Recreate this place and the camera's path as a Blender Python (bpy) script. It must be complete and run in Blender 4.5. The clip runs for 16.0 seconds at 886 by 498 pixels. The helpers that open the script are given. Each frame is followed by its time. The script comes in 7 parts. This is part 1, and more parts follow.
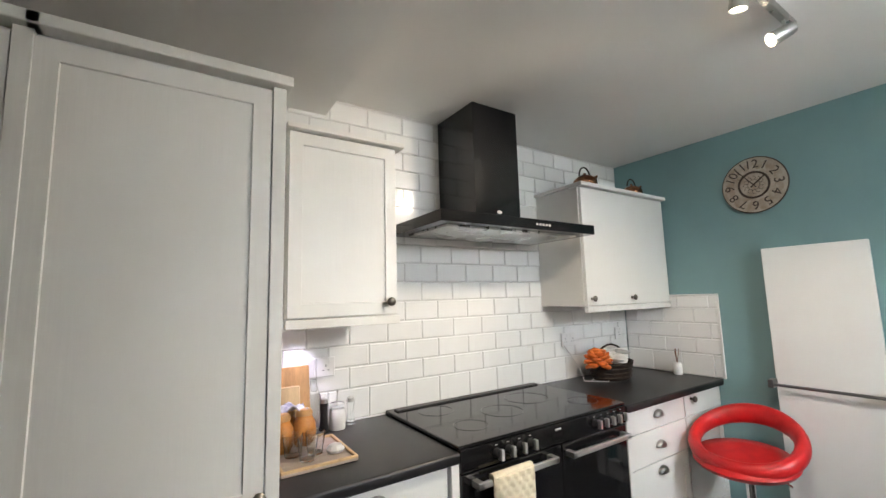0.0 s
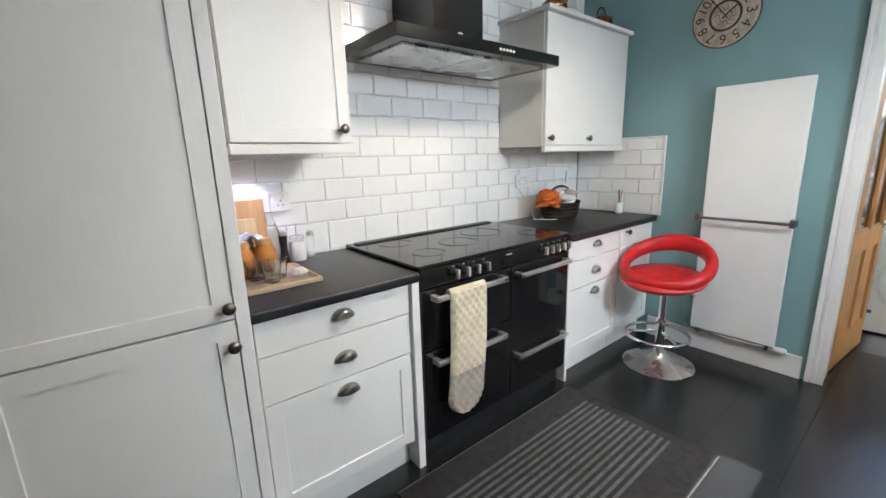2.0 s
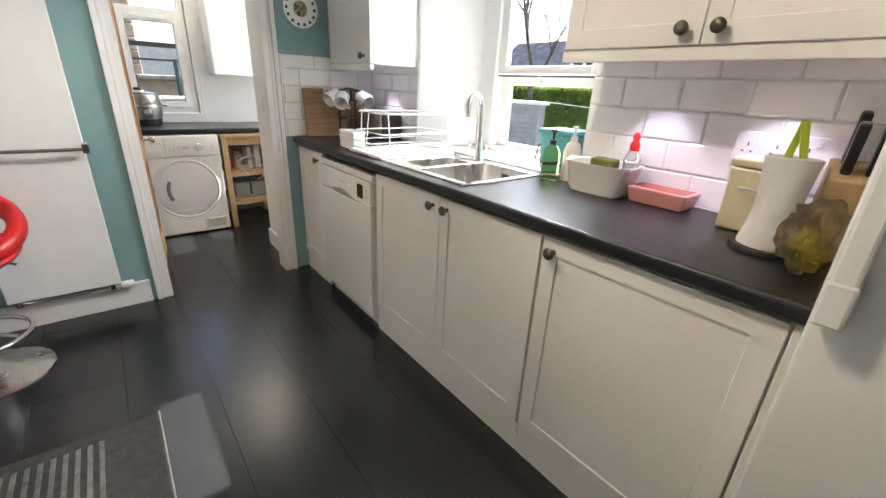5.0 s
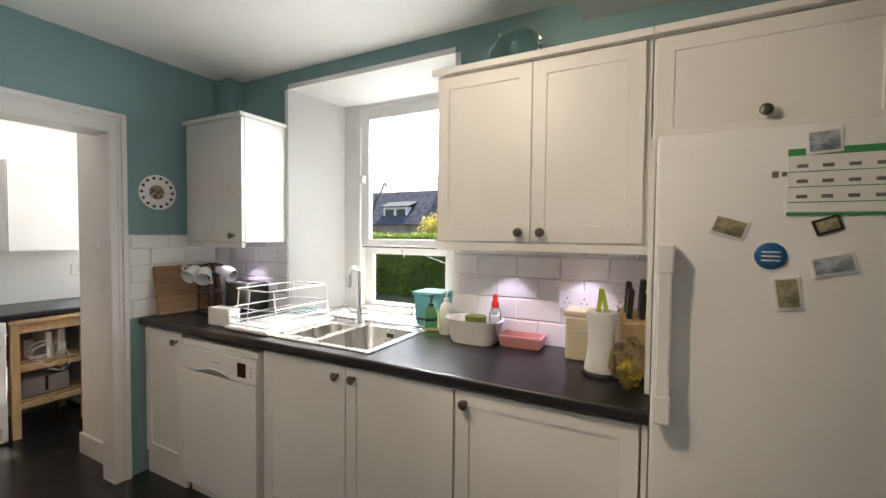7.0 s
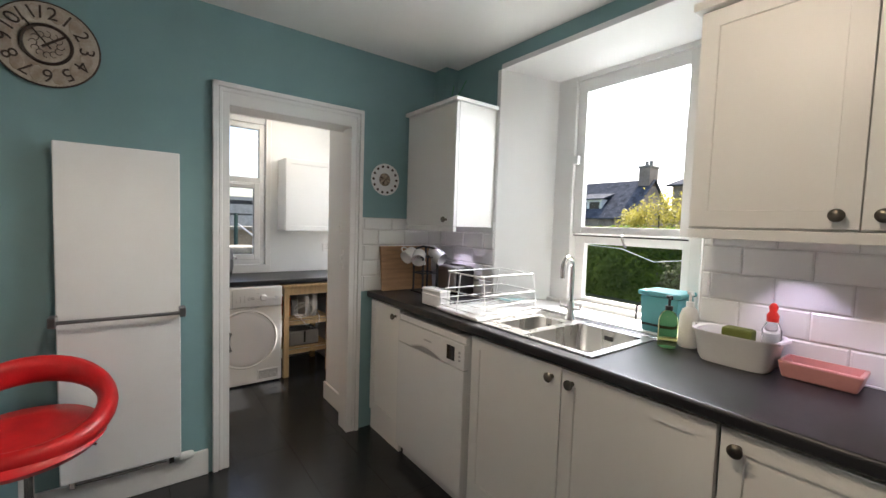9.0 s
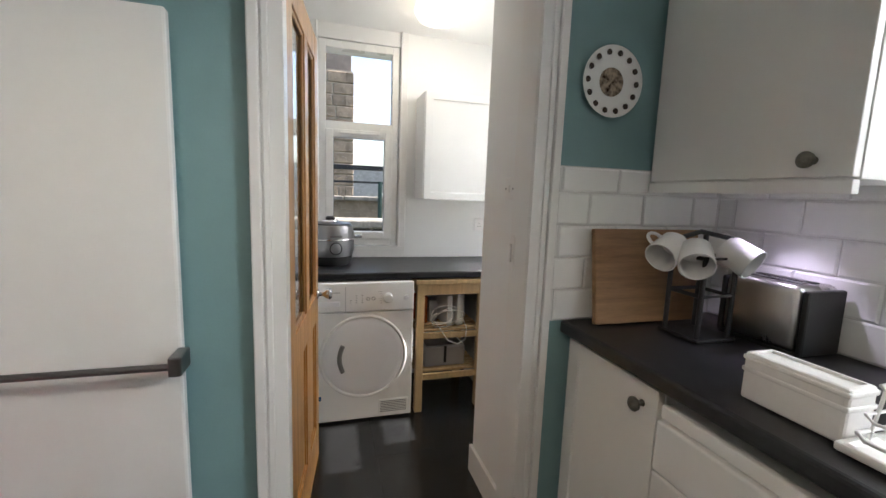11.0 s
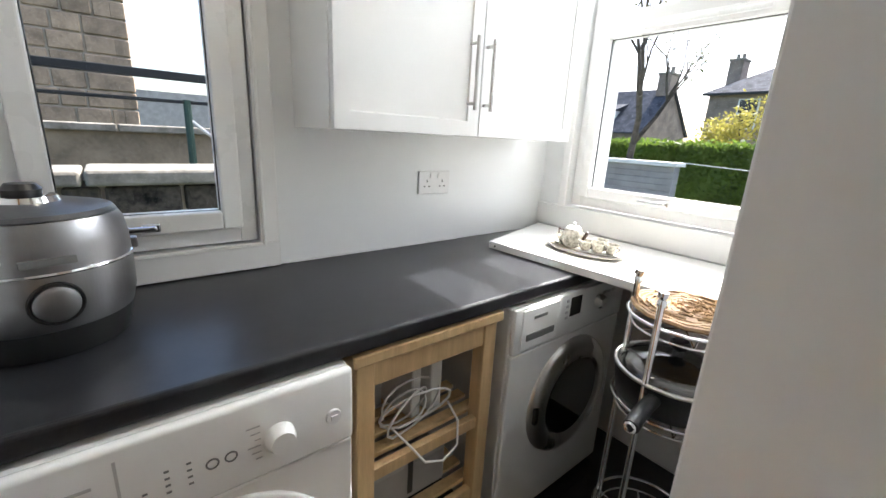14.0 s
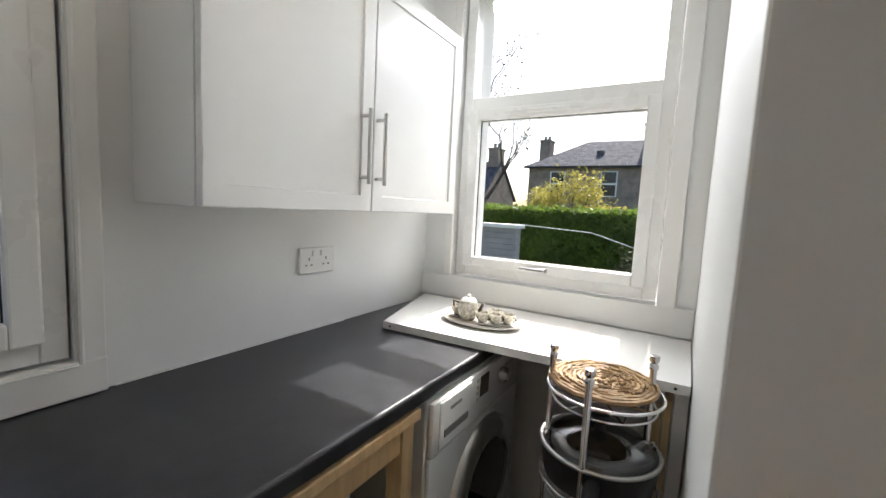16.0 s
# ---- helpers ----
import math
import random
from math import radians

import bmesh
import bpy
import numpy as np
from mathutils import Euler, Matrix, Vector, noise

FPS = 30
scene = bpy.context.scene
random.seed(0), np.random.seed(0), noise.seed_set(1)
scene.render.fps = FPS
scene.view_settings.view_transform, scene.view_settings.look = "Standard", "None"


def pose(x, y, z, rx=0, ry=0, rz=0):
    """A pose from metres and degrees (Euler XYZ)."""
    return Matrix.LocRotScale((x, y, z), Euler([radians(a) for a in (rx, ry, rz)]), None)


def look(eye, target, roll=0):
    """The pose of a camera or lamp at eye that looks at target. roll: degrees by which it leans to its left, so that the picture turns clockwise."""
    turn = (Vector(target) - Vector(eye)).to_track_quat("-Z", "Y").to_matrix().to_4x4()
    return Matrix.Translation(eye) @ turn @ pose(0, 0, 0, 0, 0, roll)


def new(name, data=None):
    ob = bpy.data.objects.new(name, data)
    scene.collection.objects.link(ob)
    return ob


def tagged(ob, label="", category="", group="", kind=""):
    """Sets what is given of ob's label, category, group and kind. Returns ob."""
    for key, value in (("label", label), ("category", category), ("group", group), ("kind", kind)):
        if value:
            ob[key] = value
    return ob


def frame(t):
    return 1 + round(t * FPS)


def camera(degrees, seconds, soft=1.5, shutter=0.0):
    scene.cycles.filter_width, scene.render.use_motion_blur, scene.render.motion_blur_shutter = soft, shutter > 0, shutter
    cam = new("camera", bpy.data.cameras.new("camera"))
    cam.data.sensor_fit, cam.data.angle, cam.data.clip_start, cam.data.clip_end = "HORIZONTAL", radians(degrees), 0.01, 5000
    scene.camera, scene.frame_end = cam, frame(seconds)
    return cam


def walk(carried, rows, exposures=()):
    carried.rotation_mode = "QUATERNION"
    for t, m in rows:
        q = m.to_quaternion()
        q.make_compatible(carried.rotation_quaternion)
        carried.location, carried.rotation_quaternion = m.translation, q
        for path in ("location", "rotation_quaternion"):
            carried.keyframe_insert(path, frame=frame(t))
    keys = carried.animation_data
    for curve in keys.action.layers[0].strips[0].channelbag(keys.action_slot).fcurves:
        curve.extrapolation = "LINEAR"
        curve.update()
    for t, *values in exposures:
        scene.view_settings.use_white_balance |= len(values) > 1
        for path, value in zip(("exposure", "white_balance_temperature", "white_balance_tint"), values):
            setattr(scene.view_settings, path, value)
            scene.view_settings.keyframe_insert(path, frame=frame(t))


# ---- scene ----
cam = camera(94.7, 16.0)
METRES, EYE, TILT, LEAN, TURN = 4.9, 1.46, 0.0, 0.0, -36.1
PATH = [
    (0, (0.253, 0.033, 1.435), (1.341, 1.695, 1.672), -1.6),
    (0.5, (0.248, 0.056, 1.407), (1.366, 1.709, 1.542), -1.5),
    (1, (0.247, 0.069, 1.373), (1.391, 1.709, 1.324), -1.5),
    (1.5, (0.245, 0.066, 1.346), (1.419, 1.666, 1.096), -1.6),
    (2, (0.249, 0.066, 1.307), (1.479, 1.582, 0.871), -1.6),
    (2.5, (0.249, 0.075, 1.275), (1.58, 1.443, 0.676), -1.3),
    (3, (0.257, 0.086, 1.266), (1.825, 1.105, 0.555), -0.2),
    (3.5, (0.256, 0.135, 1.256), (2.039, 0.61, 0.486), 0.5),
    (4, (0.238, 0.245, 1.257), (2.065, 0.105, 0.454), 1.4),
    (4.5, (0.318, 0.324, 1.247), (2.012, -0.379, 0.449), 2.3),
    (5, (0.455, 0.456, 1.259), (1.895, -0.721, 0.521), 2.8),
    (5.2, (0.481, 0.492, 1.284), (1.812, -0.818, 0.567), 2.5),
    (7.3, (0.545, 0.829, 1.421), (1.459, -0.95, 1.401), 0.7),
    (7.5, (0.556, 0.84, 1.423), (1.515, -0.916, 1.418), 0.7),
    (8, (0.586, 0.864, 1.42), (1.721, -0.783, 1.414), 1.1),
    (8.5, (0.637, 0.865, 1.413), (1.993, -0.603, 1.357), 1.5),
    (9, (0.765, 0.723, 1.37), (2.364, -0.473, 1.25), 1.9),
    (9.5, (0.998, 0.527, 1.344), (2.791, -0.335, 1.143), 2.3),
    (10, (1.36, 0.389, 1.312), (3.228, -0.287, 1.079), 1.4),
    (10.2, (1.507, 0.356, 1.326), (3.384, -0.291, 1.084), 1.4),
    (12.3, (2.964, 0.07, 1.247), (4.889, -0.382, 0.95), 2.4),
    (12.5, (3.083, 0.054, 1.253), (4.994, -0.43, 0.918), 2.3),
    (13, (3.317, 0.088, 1.268), (5.146, -0.6, 0.841), 2.0),
    (13.5, (3.513, 0.109, 1.283), (5.18, -0.882, 0.795), 2.1),
    (14, (3.627, 0.087, 1.262), (5.118, -1.138, 0.734), 3.0),
    (14.5, (3.715, 0.064, 1.25), (5.039, -1.344, 0.733), 4.3),
    (15, (3.77, 0.077, 1.258), (4.93, -1.497, 0.839), 4.3),
    (15.5, (3.805, 0.079, 1.275), (4.854, -1.601, 0.999), 3.6),
    (16, (3.807, 0.077, 1.289), (4.831, -1.63, 1.09), 2.9),
]
walk(cam, [(t, look(eye, target, roll)) for t, eye, target, roll in PATH], exposures=(
    (0.0, 2.35, 6500, 10), (1.5, 2.4, 6250, 10), (2.5, 2.45, 5950, 10), (3.5, 2.55, 6250, 10), (5.0, 2.55, 6600, 10), (7.5, 2.0, 6750, 12), (8.5, 1.9, 6650, 12), (10.0, 1.75, 6500, 11),
    (12.5, 2.1, 6500, 11), (13.5, 1.85, 6300, 10), (14.5, 1.9, 6350, 10), (15.2, 1.65, 6400, 10), (16.0, 1.2, 6500, 10)))

# ---- world, sun, lamps ----
world = bpy.data.worlds.new("sky")
scene.world = world
world.use_nodes = True
wn = world.node_tree.nodes
sky = wn.new("ShaderNodeTexSky")
sky.sky_type = "NISHITA"
sky.sun_disc = False
SUN_EL, SUN_AZ = 47.3, 178.5     # degrees above the horizon; compass angle from +y towards +x
sky.sun_elevation = radians(SUN_EL)
sky.sun_rotation = radians(SUN_AZ)
sky.air_density, sky.dust_density, sky.ozone_density = 1.0, 3.0, 1.0
world.node_tree.links.new(sky.outputs[0], wn["Background"].inputs[0])
wn["Background"].inputs[1].default_value = 0.13

sun_data = bpy.data.lights.new("sun", "SUN")
sun_data.energy, sun_data.angle, sun_data.color = 4.6, radians(0.6), (1.0, 0.95, 0.88)
sun = new("sun", sun_data)
sun_way = Vector((math.sin(radians(SUN_AZ)) * math.cos(radians(SUN_EL)), math.cos(radians(SUN_AZ)) * math.cos(radians(SUN_EL)), math.sin(radians(SUN_EL))))
sun.matrix_world = look(sun_way * 30, (0, 0, 0))


def area_lamp(name, m, sx, sy, watts, colour):
    d = bpy.data.lights.new(name, "AREA")
    d.shape, d.size, d.size_y, d.energy, d.color, d.spread = "RECTANGLE", sx, sy, watts, colour, radians(125)
    ob = new(name, d)
    ob.matrix_world = m
    return ob


def spot_lamp(name, eye, target, watts, colour, degrees, size=0.02):
    d = bpy.data.lights.new(name, "SPOT")
    d.energy, d.color, d.spot_size, d.spot_blend, d.shadow_soft_size = watts, colour, radians(degrees), 0.5, size
    ob = new(name, d)
    ob.matrix_world = look(eye, target)
    return ob


# fill lamps added at the heads of two window openings for high sky daylight
area_lamp("window_light_kitchen", look((1.93, -1.50, 2.10), (1.85, 0.6, 0.75)), 0.56, 0.24, 3.6, (0.88, 0.95, 1.0))
area_lamp("window_light_utility", look((4.29, -1.66, 2.13), (4.10, -0.2, 0.55)), 0.66, 0.12, 1.7, (0.90, 0.96, 1.0))
# warm ceiling spot bar, pinkish strip of cabinet downlights
WARM, COOL = (1.0, 0.84, 0.66), (0.82, 0.72, 1.0)
# the middle lamp's wide downward cone is added as fill for the floor
SPOTS = (((2.08, 0.50, 2.36), (0.85, 1.75, 1.50)), ((1.70, 0.50, 2.36), (1.9, 0.9, 0.0)), ((1.32, 0.50, 2.36), (0.75, -0.95, 1.50)))
for (eye, to), watts, cone in zip(SPOTS, (9, 8, 10), (80, 140, 76)):
    d = (Vector(to) - Vector(eye)).normalized()
    spot_lamp("ceiling_spot", Vector(eye) + d * 0.10, Vector(eye) + d * 2, watts, WARM, cone, 0.06)
for x, y, z in ((0.70, 1.85, 1.352), (0.79, -0.93, 1.367), (1.13, -0.93, 1.367), (2.9, -0.92, 1.342)):
    spot_lamp("cabinet_downlight", (x, y, z), (x, y + (0.03 if y > 0 else -0.03), 0.9), 1.3, COOL, 80, 0.015)
pt = bpy.data.lights.new("utility_ceiling_light", "POINT")
pt.energy, pt.color, pt.shadow_soft_size = 1.2, (1.0, 0.92, 0.82), 0.10
new("utility_ceiling_light", pt).location = (4.42, -0.37, 2.17)

# ---- materials ----
def surf(name, col, rough=0.5, metal=0.0, var=0.06, scale=6.0, bump=0.05, fine=120.0, rvar=0.025, coat=0.0, stretch=(1, 1, 1), col2=None, random=0.0):
    """A procedural surface with colour and gloss that vary at two scales, and fine relief."""
    m = bpy.data.materials.new(name)
    m.use_nodes = True
    n, l = m.node_tree.nodes, m.node_tree.links
    b = n["Principled BSDF"]
    tc, mp = n.new("ShaderNodeTexCoord"), n.new("ShaderNodeMapping")
    mp.inputs["Scale"].default_value = stretch
    l.new(tc.outputs["Object"], mp.inputs[0])
    big, small = n.new("ShaderNodeTexNoise"), n.new("ShaderNodeTexNoise")
    big.inputs["Scale"].default_value, big.inputs["Detail"].default_value = scale, 5
    small.inputs["Scale"].default_value, small.inputs["Detail"].default_value = fine, 3
    l.new(mp.outputs[0], big.inputs[0]), l.new(mp.outputs[0], small.inputs[0])
    mix = n.new("ShaderNodeMix")
    mix.data_type = "RGBA"
    c2 = col2 or tuple(max(0.0, c * (1 - 2.5 * var)) for c in col)
    mix.inputs[6].default_value = (*col, 1)
    mix.inputs[7].default_value = (*c2, 1)
    rng = n.new("ShaderNodeMapRange")
    rng.inputs["From Min"].default_value, rng.inputs["From Max"].default_value = 0.35, 0.75
    add = n.new("ShaderNodeMath")
    add.operation = "MULTIPLY_ADD"
    add.inputs[1].default_value = 0.35
    l.new(small.outputs[0], add.inputs[0]), l.new(big.outputs[0], add.inputs[2])
    sub = n.new("ShaderNodeMath")
    sub.operation = "SUBTRACT"
    sub.inputs[1].default_value = 0.17
    l.new(add.outputs[0], sub.inputs[0]), l.new(sub.outputs[0], rng.inputs[0])
    l.new(rng.outputs[0], mix.inputs[0])
    out = mix.outputs[2]
    if random:
        oi, hv, rr = n.new("ShaderNodeObjectInfo"), n.new("ShaderNodeHueSaturation"), n.new("ShaderNodeMapRange")
        rr.inputs["To Min"].default_value, rr.inputs["To Max"].default_value = 1 - random, 1 + random
        l.new(oi.outputs["Random"], rr.inputs[0]), l.new(rr.outputs[0], hv.inputs["Value"]), l.new(out, hv.inputs["Color"])
        out = hv.outputs[0]
    l.new(out, b.inputs["Base Color"])
    rr = n.new("ShaderNodeMapRange")
    rr.inputs["From Min"].default_value, rr.inputs["From Max"].default_value = 0.3, 0.7
    rr.inputs["To Min"].default_value, rr.inputs["To Max"].default_value = max(0.02, rough - rvar), min(1, rough + rvar)
    l.new(big.outputs[0], rr.inputs[0]), l.new(rr.outputs[0], b.inputs["Roughness"])
    b.inputs["Metallic"].default_value = metal
    b.inputs["Coat Weight"].default_value = coat
    if bump:
        bp = n.new("ShaderNodeBump")
        bp.inputs["Strength"].default_value, bp.inputs["Distance"].default_value = bump, 0.004
        l.new(small.outputs[0], bp.inputs["Height"]), l.new(bp.outputs[0], b.inputs["Normal"])
    return m


def clear(name, col=(0.95, 0.98, 0.97), rough=0.0, ior=1.45):
    m = bpy.data.materials.new(name)
    m.use_nodes = True
    b = m.node_tree.nodes["Principled BSDF"]
    b.inputs["Base Color"].default_value = (*col, 1)
    b.inputs["Transmission Weight"].default_value, b.inputs["Roughness"].default_value, b.inputs["IOR"].default_value = 1, rough, ior
    return m


def glow(name, col, strength):
    m = bpy.data.materials.new(name)
    m.use_nodes = True
    b = m.node_tree.nodes["Principled BSDF"]
    b.inputs["Base Color"].default_value = (*col, 1)
    b.inputs["Emission Color"].default_value, b.inputs["Emission Strength"].default_value = (*col, 1), strength
    return m


TEAL = surf("teal_paint", (0.20, 0.335, 0.350), 0.62, var=0.03, scale=2.5, bump=0.06, fine=180)
CEIL = surf("ceiling_paint", (0.80, 0.79, 0.77), 0.42, rvar=0.0, var=0.002, scale=1.5, bump=0.02, fine=90)
WHITE = surf("white_paint", (0.77, 0.775, 0.77), 0.6, var=0.002, scale=3, bump=0.04, fine=160, rvar=0.02)
TRIM = surf("white_gloss_trim", (0.75, 0.745, 0.73), 0.34, var=0.003, scale=5, bump=0.02, fine=70, rvar=0.02)
CREAM = surf("white_shaker_paint", (0.76, 0.75, 0.72), 0.4, var=0.003, rvar=0.02, scale=3, bump=0.10, fine=90, stretch=(1, 1, 0.08))
CARCASS = surf("cabinet_side", (0.76, 0.75, 0.72), 0.4, var=0.008, scale=4, bump=0.03)
PVC = surf("white_window_plastic", (0.80, 0.80, 0.79), 0.28, var=0.015, scale=6, bump=0.01)
ENAMEL = surf("white_enamel", (0.80, 0.80, 0.79), 0.22, var=0.01, scale=5, bump=0.01)
ENAMEL_GREY = surf("silver_white_enamel", (0.74, 0.74, 0.755), 0.35, var=0.01, scale=5, bump=0.01, rvar=0.02)
WORKTOP = surf("charcoal_laminate", (0.013, 0.013, 0.015), 0.36, var=0.06, scale=60, bump=0.06, fine=260, rvar=0.008)
WORKTOP_U = surf("black_laminate", (0.012, 0.0125, 0.016), 0.33, var=0.05, scale=22, bump=0.03, fine=260, rvar=0.02, col2=(0.024, 0.025, 0.029))
FLOOR = surf("dark_vinyl", (0.011, 0.0115, 0.0125), 0.26, var=0.12, scale=3.5, bump=0.04, fine=40, rvar=0.01, random=0.06)
FLOOR.node_tree.nodes["Principled BSDF"].inputs["IOR"].default_value = 1.65
SUBFLOOR = surf("dark_underlay", (0.010, 0.010, 0.011), 0.8, var=0.1)
TILE = surf("white_glazed_tile", (0.80, 0.80, 0.79), 0.12, var=0.006, scale=5, bump=0.02, fine=30, rvar=0.02, random=0.012)
GROUT = surf("grey_grout", (0.68, 0.67, 0.66), 0.8, var=0.06)
BLACK = surf("black_gloss_enamel", (0.008, 0.008, 0.009), 0.14, var=0.1, bump=0.01, fine=200)
BLACKM = surf("black_satin", (0.014, 0.014, 0.015), 0.4, var=0.1, bump=0.04)
HOBGLASS = surf("black_ceramic_glass", (0.008, 0.008, 0.009), 0.10, var=0.2, bump=0.01)
DGLASS = surf("dark_oven_glass", (0.006, 0.006, 0.007), 0.06, var=0.1, bump=0)
STEEL = surf("brushed_steel", (0.60, 0.59, 0.57), 0.28, 1.0, var=0.05, scale=10, bump=0.05, fine=260, stretch=(1, 1, 0.1))
ALU = surf("satin_aluminium", (0.74, 0.73, 0.71), 0.46, 1.0, var=0.04, scale=10, bump=0.04, fine=260)
CUPSTEEL = surf("darkened_steel", (0.42, 0.41, 0.39), 0.3, 1.0, var=0.1, scale=30, bump=0.05)
CHROME = surf("chrome", (0.78, 0.78, 0.79), 0.07, 1.0, var=0.02, bump=0)
PEWTER = surf("dark_pewter", (0.20, 0.18, 0.15), 0.34, 1.0, var=0.2, scale=40, bump=0.05)
COPPER = surf("aged_copper", (0.42, 0.19, 0.10), 0.25, 1.0, var=0.25, scale=20, bump=0.03)
RED = surf("red_leatherette", (0.60, 0.012, 0.015), 0.36, var=0.10, scale=14, bump=0.10, fine=180)
PINE = surf("varnished_pine", (0.47, 0.22, 0.06), 0.32, var=0.16, scale=5, bump=0.08, fine=50, stretch=(9, 9, 0.5))
BEECH = surf("pale_birch", (0.60, 0.42, 0.22), 0.45, var=0.10, scale=6, bump=0.08, fine=60, stretch=(8, 8, 0.6))
BOARD = surf("oiled_board", (0.34, 0.19, 0.085), 0.5, var=0.18, scale=5, bump=0.08, fine=50, stretch=(8, 0.6, 8))
AMBER = surf("amber_glaze", (0.50, 0.20, 0.045), 0.15, var=0.18, scale=12, bump=0.01)
BAMBOO = surf("bamboo_board", (0.54, 0.29, 0.10), 0.45, var=0.15, scale=6, bump=0.06, fine=50, stretch=(6, 6, 0.5))
GLASS = clear("window_glass", (1, 1, 1), 0.0, 1.1)
CLEAR = clear("clear_glass")
BULB = glow("warm_bulb", (1.0, 0.85, 0.6), 5)
BULBC = glow("cool_lens", (0.9, 0.85, 1.0), 4)
BULBW = glow("warm_opal", (1.0, 0.86, 0.62), 0.8)

# ---- mesh tools ----
ORIGIN = {}


def thing(name, at, label, category, group="", kind=""):
    """An Empty at the base of a thing, which parents its parts."""
    e = new(name)
    e.location = at
    e.empty_display_size = 0.05
    ORIGIN[e] = Vector(at)
    return tagged(e, label, category, group, kind)


def mesh_of(name, bm, material, smooth=None):
    bmesh.ops.recalc_face_normals(bm, faces=bm.faces)
    me = bpy.data.meshes.new(name)
    bm.to_mesh(me)
    bm.free()
    me.materials.append(material)
    if smooth:
        me.polygons.foreach_set("use_smooth", [True] * len(me.polygons))
        me.set_sharp_from_angle(angle=radians(smooth))
    return me


def part(name, bm, material, parent, label="", smooth=None, local=False):
    """Links a bmesh, given in the world's metres, as one mesh object under a thing or a part."""
    o = Vector((0, 0, 0)) if local else ORIGIN.get(parent, Vector((0, 0, 0)))
    bmesh.ops.translate(bm, verts=bm.verts, vec=-o)
    ob = new(name, mesh_of(name, bm, material, smooth))
    ob.parent = parent
    ORIGIN[ob] = ORIGIN.get(parent, Vector((0, 0, 0)))
    return tagged(ob, label)


def setting(name, bm, material, label="", category="", smooth=None, kind="structure"):
    ob = new(name, mesh_of(name, bm, material, smooth))
    ORIGIN[ob] = Vector((0, 0, 0))
    return tagged(ob, label, category, kind=kind)


def single(name, bm, material, label, category, group="", at=None, smooth=None):
    """A thing that is one plain mesh."""
    o = Vector(at) if at else Vector((0, 0, 0))
    bmesh.ops.translate(bm, verts=bm.verts, vec=-o)
    ob = new(name, mesh_of(name, bm, material, smooth))
    ob.location = o
    ORIGIN[ob] = o
    return tagged(ob, label, category, group)


def merge(bm, other):
    me = bpy.data.meshes.new("joined")
    other.to_mesh(me)
    other.free()
    bm.from_mesh(me)
    bpy.data.meshes.remove(me)
    return bm


def box(x0, x1, y0, y1, z0, z1, bev=0.0, bm=None, seg=2):
    b = bmesh.new()
    vs = [b.verts.new((x, y, z)) for x in (x0, x1) for y in (y0, y1) for z in (z0, z1)]
    for f in ((0, 1, 3, 2), (4, 6, 7, 5), (0, 4, 5, 1), (2, 3, 7, 6), (0, 2, 6, 4), (1, 5, 7, 3)):
        b.faces.new([vs[i] for i in f])
    bmesh.ops.recalc_face_normals(b, faces=b.faces)
    if bev:
        bmesh.ops.bevel(b, geom=b.edges[:], offset=bev, segments=seg, profile=0.5, affect="EDGES")
    return merge(bm, b) if bm else b


def lathe(profile, at=(0, 0, 0), way=(0, 0, 1), seg=24, bm=None, squash=1.0):
    """Turns a profile of (radius, height) round an axis; the ends close where they should."""
    b = bmesh.new()
    m = Matrix.Translation(at) @ Vector(way).to_track_quat("Z", "Y").to_matrix().to_4x4()
    rings = []
    for r, z in profile:
        if r < 1e-5:
            rings.append([b.verts.new(m @ Vector((0, 0, z)))])
        else:
            rings.append([b.verts.new(m @ Vector((r * math.cos(2 * math.pi * i / seg), squash * r * math.sin(2 * math.pi * i / seg), z))) for i in range(seg)])
    for a, c in zip(rings, rings[1:]):
        for i in range(seg):
            j = (i + 1) % seg
            if len(a) == 1 and len(c) == 1:
                continue
            if len(a) == 1:
                b.faces.new((a[0], c[i], c[j]))
            elif len(c) == 1:
                b.faces.new((a[i], c[0], a[j]))
            else:
                b.faces.new((a[i], c[i], c[j], a[j]))
    for ring in (rings[0], rings[-1]):
        if len(ring) > 1:
            b.faces.new(ring)
    return merge(bm, b) if bm else b


def rod(p, q, r, seg=12, bm=None, r2=None):
    p, q = Vector(p), Vector(q)
    return lathe([(r, 0), (r if r2 is None else r2, (q - p).length)], p, q - p, seg, bm)


def tube(points, r, seg=8, closed=False, bm=None):
    """A round wire along a line of points."""
    b = bmesh.new()
    pts = [Vector(p) for p in points]
    n = len(pts)
    rings, side = [], None
    for i, p in enumerate(pts):
        a = pts[(i - 1) % n] if closed or i else p
        c = pts[(i + 1) % n] if closed or i < n - 1 else p
        d = (c - a).normalized()
        if side is None:
            side = d.orthogonal().normalized()
        side = (side - d * side.dot(d)).normalized()
        up = d.cross(side)
        rings.append([b.verts.new(p + r * (math.cos(2 * math.pi * k / seg) * side + math.sin(2 * math.pi * k / seg) * up)) for k in range(seg)])
    for i in range(n if closed else n - 1):
        a, c = rings[i], rings[(i + 1) % n]
        shift = 0
        if closed and i == n - 1:
            shift = min(range(seg), key=lambda s: (a[0].co - c[s].co).length)
        for k in range(seg):
            b.faces.new((a[k], a[(k + 1) % seg], c[(k + 1 + shift) % seg], c[(k + shift) % seg]))
    if not closed:
        b.faces.new(rings[0]), b.faces.new(rings[-1])
    return merge(bm, b) if bm else b


